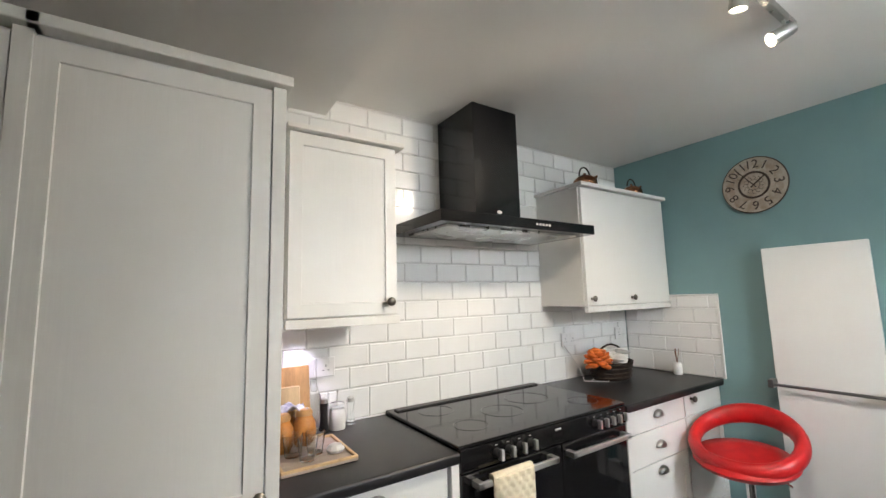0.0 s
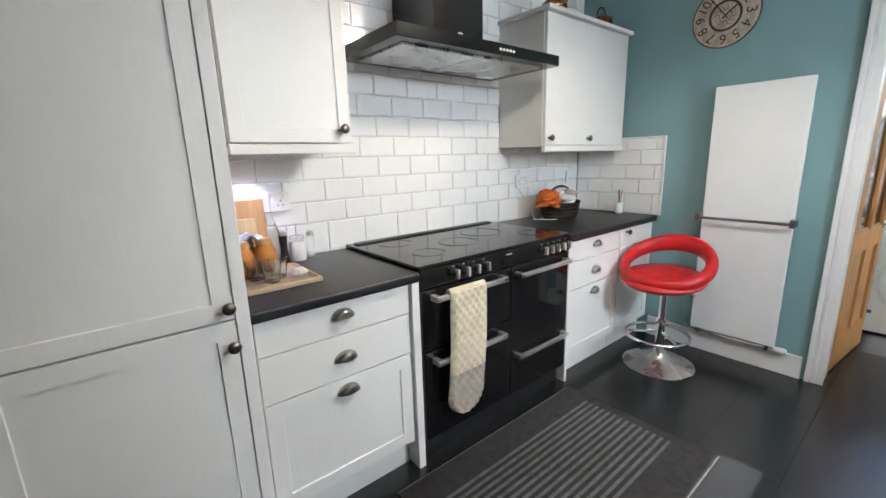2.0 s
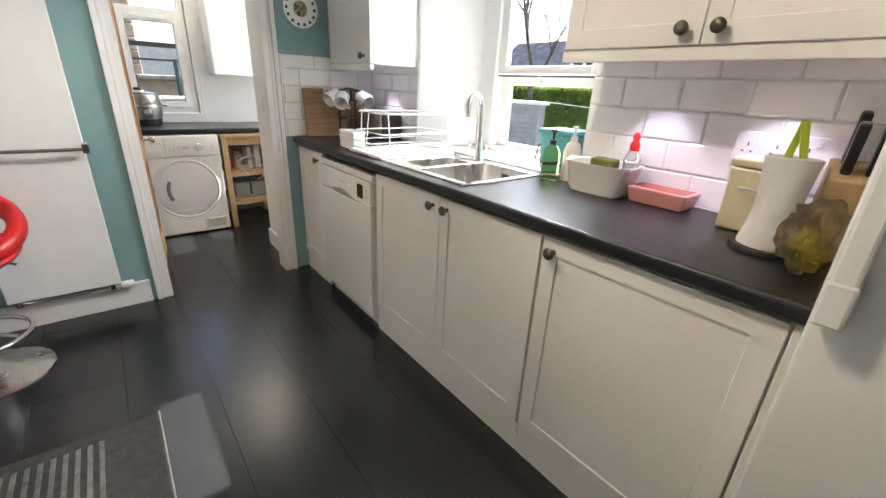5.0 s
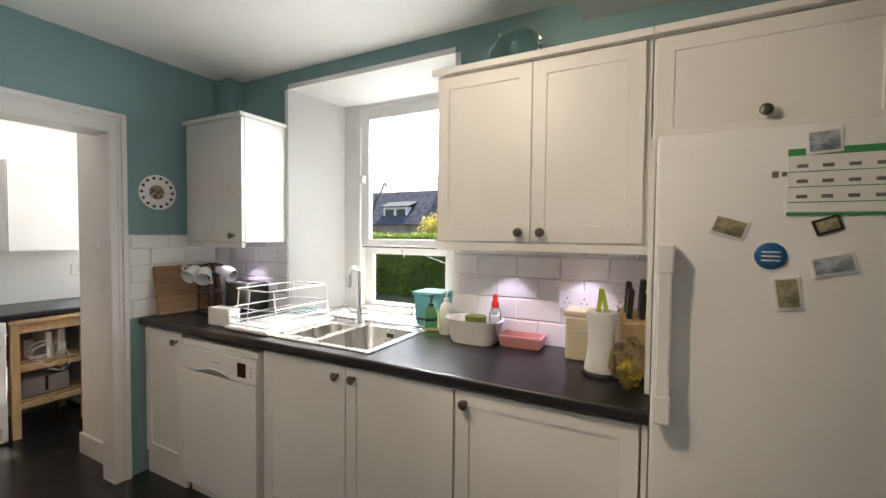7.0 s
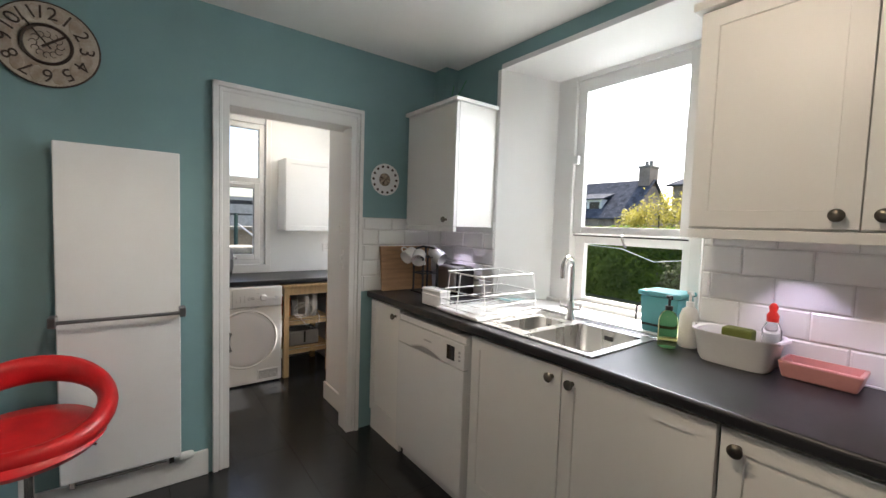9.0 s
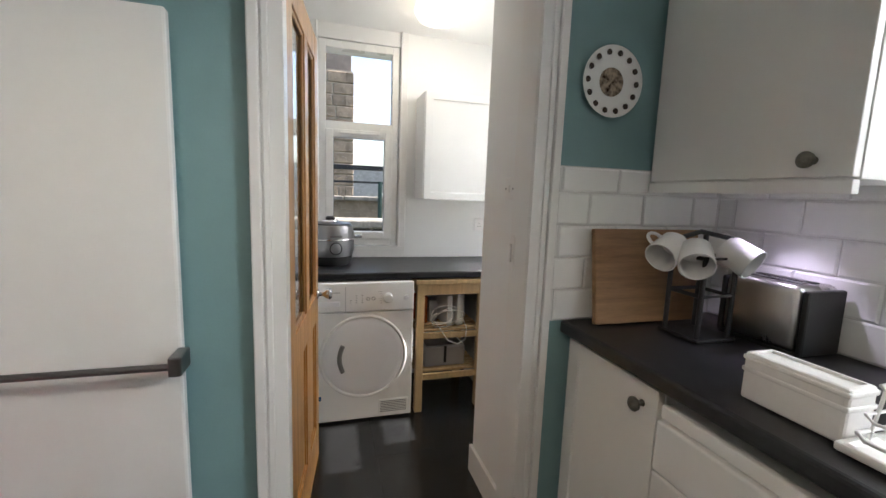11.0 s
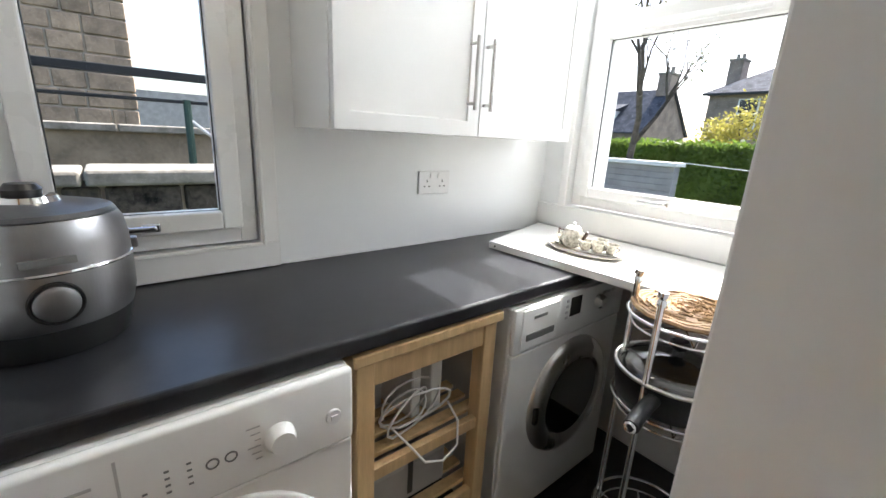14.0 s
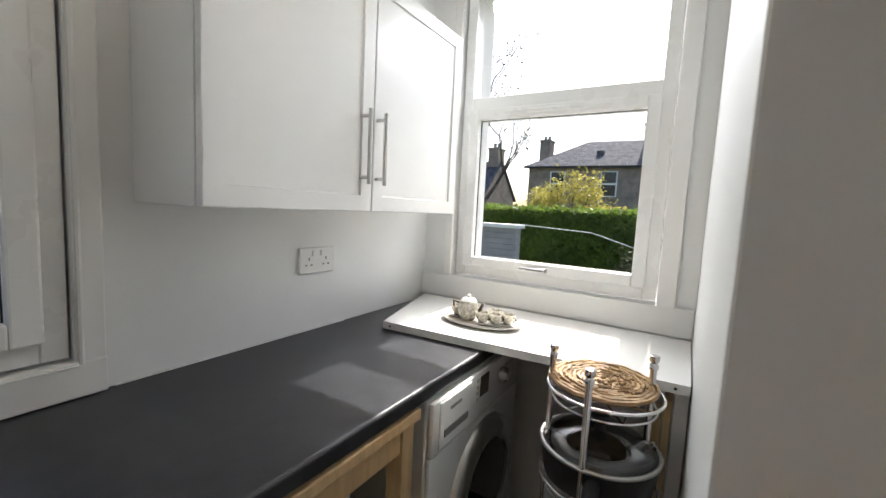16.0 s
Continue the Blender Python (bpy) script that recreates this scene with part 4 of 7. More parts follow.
def clock():
    c = thing("wall_clock", (3.18, 1.022, 2.065), "round aged wall clock with large brown numerals on the teal wall", "clock")
    part("dial", lathe([(0, 0), (0.168, 0), (0.172, 0.004), (0.172, 0.010), (0.166, 0.014), (0, 0.014)], (3.188, 1.022, 2.065), (-1, 0, 0), 56), CLOCKF, c, smooth=30)
    part("inner_ring", tube(circle((3.1735, 1.022, 2.065), 0.078, 44, "x"), 0.0065, 6, True), INK, c, "dark ring")
    for k in range(12):
        a = 2 * math.pi * k / 12
        part("scroll_print", tube(circle((3.1735, 1.022 + 0.042 * math.cos(a), 2.065 + 0.042 * math.sin(a)), 0.012, 12, "x", a0=30.0 * k, a1=30.0 * k + 220), 0.0014, 5), INK, c)
        part("stain", lathe([(0, 0), (0.024, 0), (0.020, 0.0012), (0, 0.0012)], (3.1742, 1.022 + 0.128 * math.cos(a + 0.26), 2.065 + 0.128 * math.sin(a + 0.26)), (-1, 0, 0), 9, squash=1.5), CLOCKS, c)
    part("rim", tube(circle((3.178, 1.022, 2.065), 0.170, 56, "x"), 0.004, 6, True), INK, c)
    for i in range(12):
        a = radians(30 * (i + 1))
        t = bpy.data.curves.new("numeral", "FONT")
        t.body, t.size, t.extrude, t.align_x, t.align_y = str(i + 1), 0.074, 0.0008, "CENTER", "CENTER"
        tmp = bpy.data.objects.new("numeral", t)
        me = bpy.data.meshes.new_from_object(tmp)
        bpy.data.objects.remove(tmp)
        me.materials.append(INK)
        ob = new("numeral", me)
        ob.parent = c
        ob.matrix_local = Matrix.Translation((-0.008, -0.125 * math.sin(a), 0.125 * math.cos(a))) @ Matrix(((0, 0, -1), (-1, 0, 0), (0, 1, 0))).to_4x4() @ pose(0, 0, 0, 0, 0, -30 * (i + 1))
    for a, ln, wd in ((-38, 0.115, 0.006), (52, 0.072, 0.009)):
        b = box(-wd / 2, wd / 2, -0.001, 0.001, -0.02, ln)
        bmesh.ops.transform(b, matrix=Matrix.Translation((3.170, 1.022, 2.065)) @ Matrix(((0, -1, 0), (-1, 0, 0), (0, 0, 1))).to_4x4() @ pose(0, 0, 0, 0, a, 0), verts=b.verts)
        part("clock_hand", b, INK, c)


clock()


PLATEPIC = surf("brown_transfer_print", (0.42, 0.34, 0.26), 0.2, var=0.3, scale=55, bump=0, col2=(0.03, 0.018, 0.012))


def plate():
    p = thing("decorative_plate", (3.18, -0.585, 1.652), "small white decorative plate with a brown pattern", "plate")
    part("dish", lathe([(0, 0), (0.07, 0), (0.102, 0.012), (0.104, 0.016), (0.07, 0.008), (0, 0.006)], (3.188, -0.585, 1.652), (-1, 0, 0), 40), ENAMEL, p, smooth=50)
    part("pattern", lathe([(0, 0), (0.070, 0), (0.070, 0.0012), (0, 0.0012)], (3.182, -0.585, 1.652), (-1, 0, 0), 30), PLATEPIC, p, "brown and cream printed picture")
    b = bmesh.new()
    for i in range(14):
        a = 2 * math.pi * i / 14
        merge(b, lathe([(0, 0), (0.009, 0), (0.009, 0.002), (0, 0.002)], (3.1765, -0.585 + 0.085 * math.cos(a), 1.652 + 0.085 * math.sin(a)), (-1, 0, 0.0), 8))
    part("border_pattern", b, INK, p, "brown printed border")


plate()


def socket(at, turn, gang=2, mat=None):
    """A white socket outlet; local across, outward, up."""
    w = 0.146 if gang == 2 else 0.086
    s = thing("socket", at, "white double socket outlet" if gang == 2 else "white single socket outlet", "socket", "sockets on the walls")
    part("plate", placed(box(-w / 2, w / 2, 0, 0.009, -0.043, 0.043, 0.003), turn, at), WHITEP, s)
    for cx in ((-0.036, 0.036) if gang == 2 else (0,)):
        for dx, dz, ww, hh in ((0, 0.012, 0.004, 0.010), (-0.011, -0.008, 0.008, 0.004), (0.011, -0.008, 0.008, 0.004)):
            part("pin_hole", placed(box(cx + dx - ww / 2, cx + dx + ww / 2, 0.0085, 0.0095, dz - hh / 2 - 0.006, dz + hh / 2 - 0.006), turn, at), BLACKM, s)
        part("switch", placed(box(cx + (0.012 if cx <= 0 else -0.024), cx + (0.024 if cx <= 0 else -0.012), 0.008, 0.013, 0.016, 0.034, 0.001), turn, at), WHITEP, s)


socket((0.752, N - 0.001, 1.135), FN, 1)
socket((0.842, N - 0.001, 1.135), FN, 1)
socket((2.504, N - 0.001, 1.13), FN, 2)
socket((3.065, N - 0.001, 1.135), FN, 1)
socket((0.835, S + 0.009, 1.135), FS, 2)
socket((0.69, S + 0.009, 1.135), FS, 2)


# ---- things on the north worktop ----
def chopping_board(x0, x1, y, z1, mat, lean, label):
    b = box(x0, x1, -0.009, 0.009, 0, z1 - WT, 0.004)
    bmesh.ops.transform(b, matrix=pose(0, y, WT + 0.002, -lean, 0, 0), verts=b.verts)
    single("chopping_board", b, mat, label, "chopping board", "chopping boards", ((x0 + x1) / 2, y, WT))


chopping_board(0.565, 0.755, 1.86, 1.16, BAMBOO, 9, "tall bamboo chopping board leaning on the tiles")
chopping_board(0.56, 0.70, 1.80, 1.09, BEECH, 10, "small pale wooden board leaning on another board")
t = thing("serving_tray", (0.73, 1.63, WT), "square wooden serving tray with glasses", "tray")
part("base", box(0.556, 0.815, 1.47, 1.76, WT + 0.001, WT + 0.012, 0.003), surf("washed_wood", (0.45, 0.36, 0.29), 0.6, var=0.15, stretch=(1, 8, 1)), t)
for xa, xb, ya, yb in ((0.556, 0.815, 1.47, 1.482), (0.556, 0.815, 1.748, 1.76), (0.556, 0.568, 1.482, 1.748), (0.803, 0.815, 1.482, 1.748)):
    part("rim", box(xa, xb, ya, yb, WT + 0.010, WT + 0.020, 0.003), BEECH, t)
for gx, gy in ((0.66, 1.55), (0.625, 1.62), (0.70, 1.60)):
    single("drinking_glass", lathe([(0, 0), (0.026, 0), (0.034, 0.06), (0.036, 0.075), (0.034, 0.075), (0.031, 0.06), (0.024, 0.006), (0, 0.005)], (gx, gy, WT + 0.013), seg=24), CLEAR, "clear drinking glass on the tray", "glass", "glasses on the tray", (gx, gy, WT + 0.013), 50)
single("crumpled_foil", lathe([(0, 0), (0.028, 0.002), (0.034, 0.012), (0.022, 0.026), (0.010, 0.030), (0, 0.028)], (0.765, 1.57, WT + 0.013), seg=9), CLOTH, "crumpled white wrapper on the tray", "wrapper", at=(0.765, 1.57, WT + 0.013))
for bx, by in ((0.600, 1.685), (0.640, 1.785), (0.690, 1.715)):
    jar = thing("amber_jar", (bx, by, WT + 0.013), "round amber glazed jar under a patterned cloth", "jar", "amber jars on the tray")
    z0 = WT + 0.013 if by < 1.74 else WT + 0.001
    part("jar", lathe([(0, 0), (0.030, 0), (0.040, 0.016), (0.045, 0.05), (0.042, 0.085), (0.030, 0.105), (0.028, 0.112), (0, 0.112)], (bx, by, z0), seg=24), AMBER, jar, smooth=50)
    part("lid", lathe([(0, 0), (0.031, 0), (0.031, 0.012), (0.024, 0.022), (0, 0.024)], (bx, by, z0 + 0.112), seg=24), BAMBOO, jar, "turned wooden lid", smooth=50)

b = bmesh.new()
gr = [[b.verts.new((0.565 + 0.135 * i / 12, 1.70 + 0.085 * j / 8, WT + 0.160 + 0.012 * math.sin(i * 1.1) * math.cos(j * 0.9) - 0.002 * abs(i - 6))) for j in range(9)] for i in range(13)]
lo = [[b.verts.new(v.co - Vector((0, 0, 0.006))) for v in r] for r in gr]
for g in (gr, lo):
    for i in range(12):
        for j in range(8):
            b.faces.new((g[i][j], g[i + 1][j], g[i + 1][j + 1], g[i][j + 1]))
for i in range(12):
    for j in (0, 8):
        b.faces.new((gr[i][j], gr[i + 1][j], lo[i + 1][j], lo[i][j]))
for j in range(8):
    for i in (0, 12):
        b.faces.new((gr[i][j], gr[i][j + 1], lo[i][j + 1], lo[i][j]))
single("cloth", b, LINEN, "blue and white patterned cloth draped over amber jars", "cloth", at=(0.65, 1.77, WT + 0.166), smooth=60)
j = thing("glass_jar", (0.872, 1.87, WT), "white filled glass jar with a spoon", "jar", "jars by the tiles")
part("jar", lathe([(0, 0), (0.034, 0), (0.036, 0.006), (0.036, 0.075), (0.030, 0.088), (0, 0.088)], (0.872, 1.87, WT + 0.001), seg=24), WHITEP, j, smooth=40)
part("lid", lathe([(0, 0), (0.031, 0), (0.031, 0.022), (0, 0.022)], (0.872, 1.87, WT + 0.088), seg=24), CLEAR, j, smooth=40)
part("spoon", rod((0.872, 1.87, WT + 0.10), (0.874, 1.873, WT + 0.165), 0.003, 8), STEEL, j)
for px, py, h, mt, lb in ((0.812, 1.865, 0.12, BLACKM, "black and clear pepper mill"), (0.945, 1.90, 0.10, CLEAR, "clear glass salt shaker")):
    g = thing("shaker", (px, py, WT), lb, "shaker", "jars by the tiles")
    part("body", lathe([(0, 0), (0.019, 0), (0.020, 0.01), (0.014, h * 0.55), (0.018, h), (0, h)], (px, py, WT + 0.001), seg=20), mt, g, smooth=40)
    part("cap", lathe([(0, 0), (0.018, 0), (0.017, 0.016), (0.006, 0.022), (0, 0.022)], (px, py, WT + h), seg=20), STEEL, g, "steel cap", smooth=40)
j = single("storage_bottle", lathe([(0, 0), (0.030, 0), (0.030, 0.15), (0.014, 0.19), (0.014, 0.22), (0, 0.22)], (0.775, 1.895, WT + 0.001), seg=20), CLEAR, "tall clear glass bottle by the tiles", "bottle", at=(0.775, 1.895, WT), smooth=40)

# dark basket with cloth and an orange flower
bx, by = 2.70, 1.77
k = thing("basket", (bx, by, WT), "dark woven basket holding cloths and an orange flower", "basket")
k.scale = (1.18, 1.1, 1.12)
part("weave", lathe([(0, 0), (0.115, 0), (0.125, 0.02), (0.140, 0.095), (0.146, 0.10), (0.138, 0.098), (0.118, 0.02), (0, 0.015)], (bx, by, WT + 0.001), seg=36, squash=0.8), DWOOD, k, smooth=40)
for i in range(4):
    part("weave_band", tube([(bx + (0.122 + 0.005 * i) * math.cos(a / 18 * math.pi), by + 0.8 * (0.122 + 0.005 * i) * math.sin(a / 18 * math.pi), WT + 0.018 + 0.024 * i) for a in range(36)], 0.006, 6, True), DWOOD, k)
part("handle", tube(circle((bx, by, WT + 0.095), 0.13, 16, "y", 0.10, 20, 160), 0.006, 8), DWOOD, k)
b = bmesh.new()
random.seed(4)
for i in range(16):
    merge(b, lathe([(0, 0), (0.03, 0.004), (0.042, 0.014), (0.03, 0.024), (0, 0.028)], (bx + random.uniform(-0.02, 0.10), by + random.uniform(-0.06, 0.06), WT + 0.075 + random.uniform(0.01, 0.075)), (random.uniform(-.5, .5), random.uniform(-.5, .5), 1), 10))
fc = single("folded_cloths", b, CLOTH, "crumpled white cloths in the basket", "cloth", at=(bx, by, WT + 0.07), smooth=70)
fc.scale = (1.25, 1.2, 1.2)
fl = thing("orange_flower", (2.60, 1.75, WT + 0.08), "bright orange ruffled flower in the basket", "flower")
for i in range(26):
    a, e = 2.4 * i, -0.55 + 1.8 * i / 26
    d = Vector((math.cos(a) * math.cos(e), math.sin(a) * math.cos(e), math.sin(e)))
    part("petal", lathe([(0, 0), (0.016, 0.012), (0.030, 0.042), (0.022, 0.064), (0, 0.072)], Vector((2.555, 1.75, WT + 0.150)), d, 7, squash=0.35), ORANGE, fl, smooth=60)
fl.scale = (1.3, 1.3, 1.3)
fl.location.z -= 0.045
part("stem", rod((2.62, 1.75, WT + 0.03), (2.555, 1.75, WT + 0.155), 0.004, 6), GREEN, fl)
pts = [(2.447, 1.945, 1.10), (2.46, 1.90, 1.04), (2.50, 1.86, 0.95), (2.46, 1.80, WT + 0.008), (2.56, 1.70, WT + 0.006), (2.66, 1.74, WT + 0.005), (2.58, 1.82, WT + 0.005), (2.48, 1.76, WT + 0.010)]
single("charging_cable", tube(pts, 0.0032, 8), WHITEP, "white charging cable coiled on the worktop", "cable", at=(2.5, 1.8, WT))
dx_, dy_ = 3.13, 1.56
d = thing("reed_diffuser", (dx_, dy_, WT), "white pot with a wooden reed stick", "diffuser")
part("pot", lathe([(0, 0), (0.026, 0), (0.030, 0.01), (0.028, 0.06), (0.020, 0.078), (0, 0.078)], (dx_, dy_, WT + 0.001), seg=20), ENAMEL, d, smooth=40)
for q in ((-0.02, 0.0), (0.012, 0.01), (-0.004, -0.02)):
    part("reed", rod((dx_, dy_, WT + 0.07), (dx_ + q[0], dy_ + q[1], WT + 0.17), 0.0022, 6), COPPER, d)


def kettle(x, y, z, s, label):
    k = thing("copper_kettle", (x, y, z), label, "kettle", "copper kettles")
    part("pot", lathe([(0, 0), (0.07 * s, 0), (0.088 * s, 0.02 * s), (0.085 * s, 0.055 * s), (0.05 * s, 0.085 * s), (0.02 * s, 0.092 * s), (0, 0.092 * s)], (x, y, z), seg=28), COPPER, k, smooth=50)
    part("lid_knob", lathe([(0, 0), (0.008 * s, 0), (0.012 * s, 0.015 * s), (0, 0.024 * s)], (x, y, z + 0.092 * s), seg=12), COPPER, k, smooth=50)
    part("handle", tube(circle((x, y, z + 0.07 * s), 0.065 * s, 16, "y", 0.085 * s, 10, 170), 0.006 * s, 8), DWOOD if s < 1 else COPPER, k, smooth=60)
    part("spout", tube([(x + 0.075 * s, y, z + 0.035 * s), (x + 0.115 * s, y, z + 0.06 * s), (x + 0.13 * s, y, z + 0.10 * s), (x + 0.145 * s, y, z + 0.105 * s)], 0.010 * s, 8), COPPER, k, smooth=60)


kettle(2.42, 1.66, 2.109, 0.85, "aged copper kettle with a curved spout on the wall cabinet")
kettle(2.93, 1.66, 2.109, 0.8, "small aged copper kettle with a loop handle on the wall cabinet")

# ---- things on the south worktop ----
b = box(-0.010, 0.010, -0.95, -0.55, 0, 0.295, 0.004)
bmesh.ops.transform(b, matrix=pose(3.120, 0, WS + 0.003, 0, 8, 0), verts=b.verts)
single("chopping_board", b, BOARD, "large brown wooden chopping board leaning on the tiles", "chopping board", "chopping boards", (3.14, -0.75, WS))


def mug(at, way, label, s=1.0):
    m = thing("mug", at, label, "mug", "mugs on the mug tree")
    part("cup", lathe([(0, 0), (0.034 * s, 0), (0.042 * s, 0.012), (0.044 * s, 0.085), (0.041 * s, 0.085), (0.038 * s, 0.014), (0, 0.010)], at, way, 24), ENAMEL, m, smooth=50)
    q = Vector(way).normalized()
    o = q.orthogonal().normalized()
    part("handle", tube([Vector(at) + q * (0.022 + 0.02 * (1 - math.cos(a * math.pi / 8))) + o * (0.042 + 0.026 * math.sin(a * math.pi / 8)) for a in range(9)], 0.005, 8), ENAMEL, m, smooth=60)


tr = thing("mug_tree", (2.99, -0.80, WS), "dark metal mug stand holding white mugs", "mug stand")
part("base", box(2.92, 3.06, -0.87, -0.73, WS + 0.001, WS + 0.012, 0.004), BLACKM, tr)
for sx, sy in ((2.935, -0.855), (2.935, -0.745), (3.045, -0.855), (3.045, -0.745)):
    part("post", rod((sx, sy, WS + 0.01), (sx, sy, WS + 0.235), 0.007, 10), BLACKM, tr)
for za in (0.13, 0.235):
    part("hoop", tube([(2.935, -0.855, WS + za), (3.045, -0.855, WS + za), (3.045, -0.745, WS + za), (2.935, -0.745, WS + za)], 0.006, 8, True), BLACKM, tr)
part("top_bar", tube([(2.99, -0.70, WS + 0.285), (2.99, -0.78, WS + 0.305), (2.99, -0.90, WS + 0.285)], 0.007, 8), BLACKM, tr)
part("stem", rod((2.99, -0.80, WS + 0.235), (2.99, -0.80, WS + 0.30), 0.007, 8), BLACKM, tr)
for at, way in (((2.965, -0.735, WS + 0.262), (-0.6, 0.5, -0.45)), ((3.01, -0.72, WS + 0.27), (-0.2, 0.75, -0.4)), ((2.97, -0.85, WS + 0.262), (-0.75, -0.2, -0.40)), ((3.02, -0.87, WS + 0.27), (0.1, -0.8, -0.4))):
    mug(at, way, "plain white mug hanging on the stand")
to = thing("toaster", (2.90, -0.98, WS), "steel toaster with black ends", "toaster")
part("shell", box(2.80, 3.0, -1.055, -0.905, WS + 0.012, WS + 0.185, 0.02, seg=3), STEEL, to, smooth=40)
part("end_cap", box(2.782, 2.80, -1.05, -0.91, WS + 0.004, WS + 0.175, 0.006), BLACKM, to)
part("end_cap", box(3.0, 3.016, -1.05, -0.91, WS + 0.004, WS + 0.175, 0.006), BLACKM, to)
part("base", box(2.79, 3.01, -1.05, -0.91, WS + 0.001, WS + 0.014, 0.003), BLACKM, to)
for yy in (-1.01, -0.965):
    part("slot", box(2.825, 2.975, yy, yy + 0.022, WS + 0.183, WS + 0.187), BLACKM, to)


def dish_rack():
    x0, x1, y0, y1, z0 = 2.175, 2.480, -0.985, -0.545, WS + 0.004
    r = thing("dish_rack", ((x0 + x1) / 2, (y0 + y1) / 2, WS), "white wire dish rack with two open tiers on a drip tray", "dish rack")
    tray = box(x0 - 0.012, x1 + 0.012, y0 - 0.005, y1 + 0.012, z0, z0 + 0.016, 0.005)
    top = max(tray.faces, key=lambda f: f.calc_center_median().z)
    bmesh.ops.inset_region(tray, faces=[top], thickness=0.010, depth=0)
    bmesh.ops.inset_region(tray, faces=[top], thickness=0.003, depth=-0.010)
    part("drip_tray", tray, WHITEP, r, "white plastic drip tray")
    for z, sh, rr in ((0.030, 0.0, 0.0034), (0.062, 0.004, 0.0025), (0.112, 0.012, 0.0032), (0.205, 0.022, 0.0036)):
        a, b_, c, d = x0 + sh, x1 - sh, y0 + sh, y1 - sh
        k = 0.02
        part("rail", tube([(a + k, c, z0 + z), (b_ - k, c, z0 + z), (b_, c + k, z0 + z), (b_, d - k, z0 + z), (b_ - k, d, z0 + z), (a + k, d, z0 + z), (a, d - k, z0 + z), (a, c + k, z0 + z)], rr, 8, True), WHITEP, r, smooth=60)
    for px, sx in ((x0, 1), (x1, -1)):
        for py in (y0 + 0.03, y1 - 0.05):
            part("upright", rod((px, py, z0 + 0.014), (px + sx * 0.022, py, z0 + 0.205), 0.003, 8), WHITEP, r)
    part("upright", rod((x0 + 0.16, y1 - 0.002, z0 + 0.014), (x0 + 0.16, y1 - 0.022, z0 + 0.205), 0.003, 8), WHITEP, r)
    for i in range(15):
        y = y0 + 0.02 + (y1 - y0 - 0.04) * i / 14
        part("wire", tube([(x0, y, z0 + 0.030), (x0 + 0.03, y, z0 + 0.022), (x1 - 0.03, y, z0 + 0.022), (x1, y, z0 + 0.030)], 0.0015, 6), WHITEP, r)
    cx0, cx1 = x1 + 0.014, x1 + 0.185
    b = box(cx0, cx1, y1 - 0.085, y1 - 0.015, WS + 0.002, WS + 0.098, 0.006)
    top = max(b.faces, key=lambda f: f.calc_center_median().z)
    bmesh.ops.inset_region(b, faces=[top], thickness=0.006, depth=0)
    bmesh.ops.inset_region(b, faces=[top], thickness=0.002, depth=-0.080)
    c = part("cutlery_box", b, WHITEP, r, "white plastic cutlery holder")
    for z in (0.082, 0.058):
        part("ridge", box(cx0 - 0.002, cx1 + 0.002, y1 - 0.087, y1 - 0.013, WS + z, WS + z + 0.010, 0.003), WHITEP, c)


dish_rack()


def soap_bottle(x, y, h, body, label):
    s = thing("soap_bottle", (x, y, WS), label, "soap bottle", "bottles by the sink")
    part("bottle", lathe([(0, 0), (0.032, 0), (0.035, 0.006), (0.035, h * 0.62), (0.026, h * 0.78), (0.012, h * 0.84), (0.012, h * 0.88), (0, h * 0.88)], (x, y, WS + 0.001), seg=24), body, s, smooth=50)
    p = part("pump", lathe([(0, 0), (0.014, 0), (0.014, 0.016), (0.005, 0.018), (0.005, 0.045), (0.012, 0.047), (0.012, 0.056), (0, 0.056)], (x, y, WS + h * 0.86), seg=16), BLACKM if body == SOAP else WHITEP, s, smooth=40)
    part("nozzle", tube([(x, y, WS + h * 0.86 + 0.05), (x - 0.02, y + 0.025, WS + h * 0.86 + 0.047)], 0.004, 8), BLACKM if body == SOAP else WHITEP, p)


soap_bottle(1.50, -0.945, 0.17, SOAP, "clear bottle of yellow-green washing-up liquid with a black pump")
soap_bottle(1.455, -1.02, 0.19, WHITEP, "white soap bottle with a pump")
cd = thing("food_caddy", (1.62, -1.19, WS), "teal plastic food caddy with a lid", "caddy")
b = box(1.535, 1.705, -1.27, -1.11, WS, WS + 0.165, 0.012)
for v in b.verts:
    k = 0.88 + 0.12 * (v.co.z - WS) / 0.165
    v.co.x, v.co.y = 1.62 + (v.co.x - 1.62) * k, -1.19 + (v.co.y + 1.19) * k
part("bucket", b, TEALP, cd, smooth=40)
part("lid", box(1.528, 1.712, -1.277, -1.103, WS + 0.165, WS + 0.187, 0.008), TEALP, cd)
part("band", box(1.542, 1.698, -1.263, -1.117, WS + 0.022, WS + 0.05, 0.010), BLACKM, cd, "dark band round the foot")
part("handle", tube([(1.708, -1.19, WS + 0.15), (1.735, -1.15, WS + 0.10), (1.722, -1.12, WS + 0.045)], 0.004, 8), BLACKM, cd)

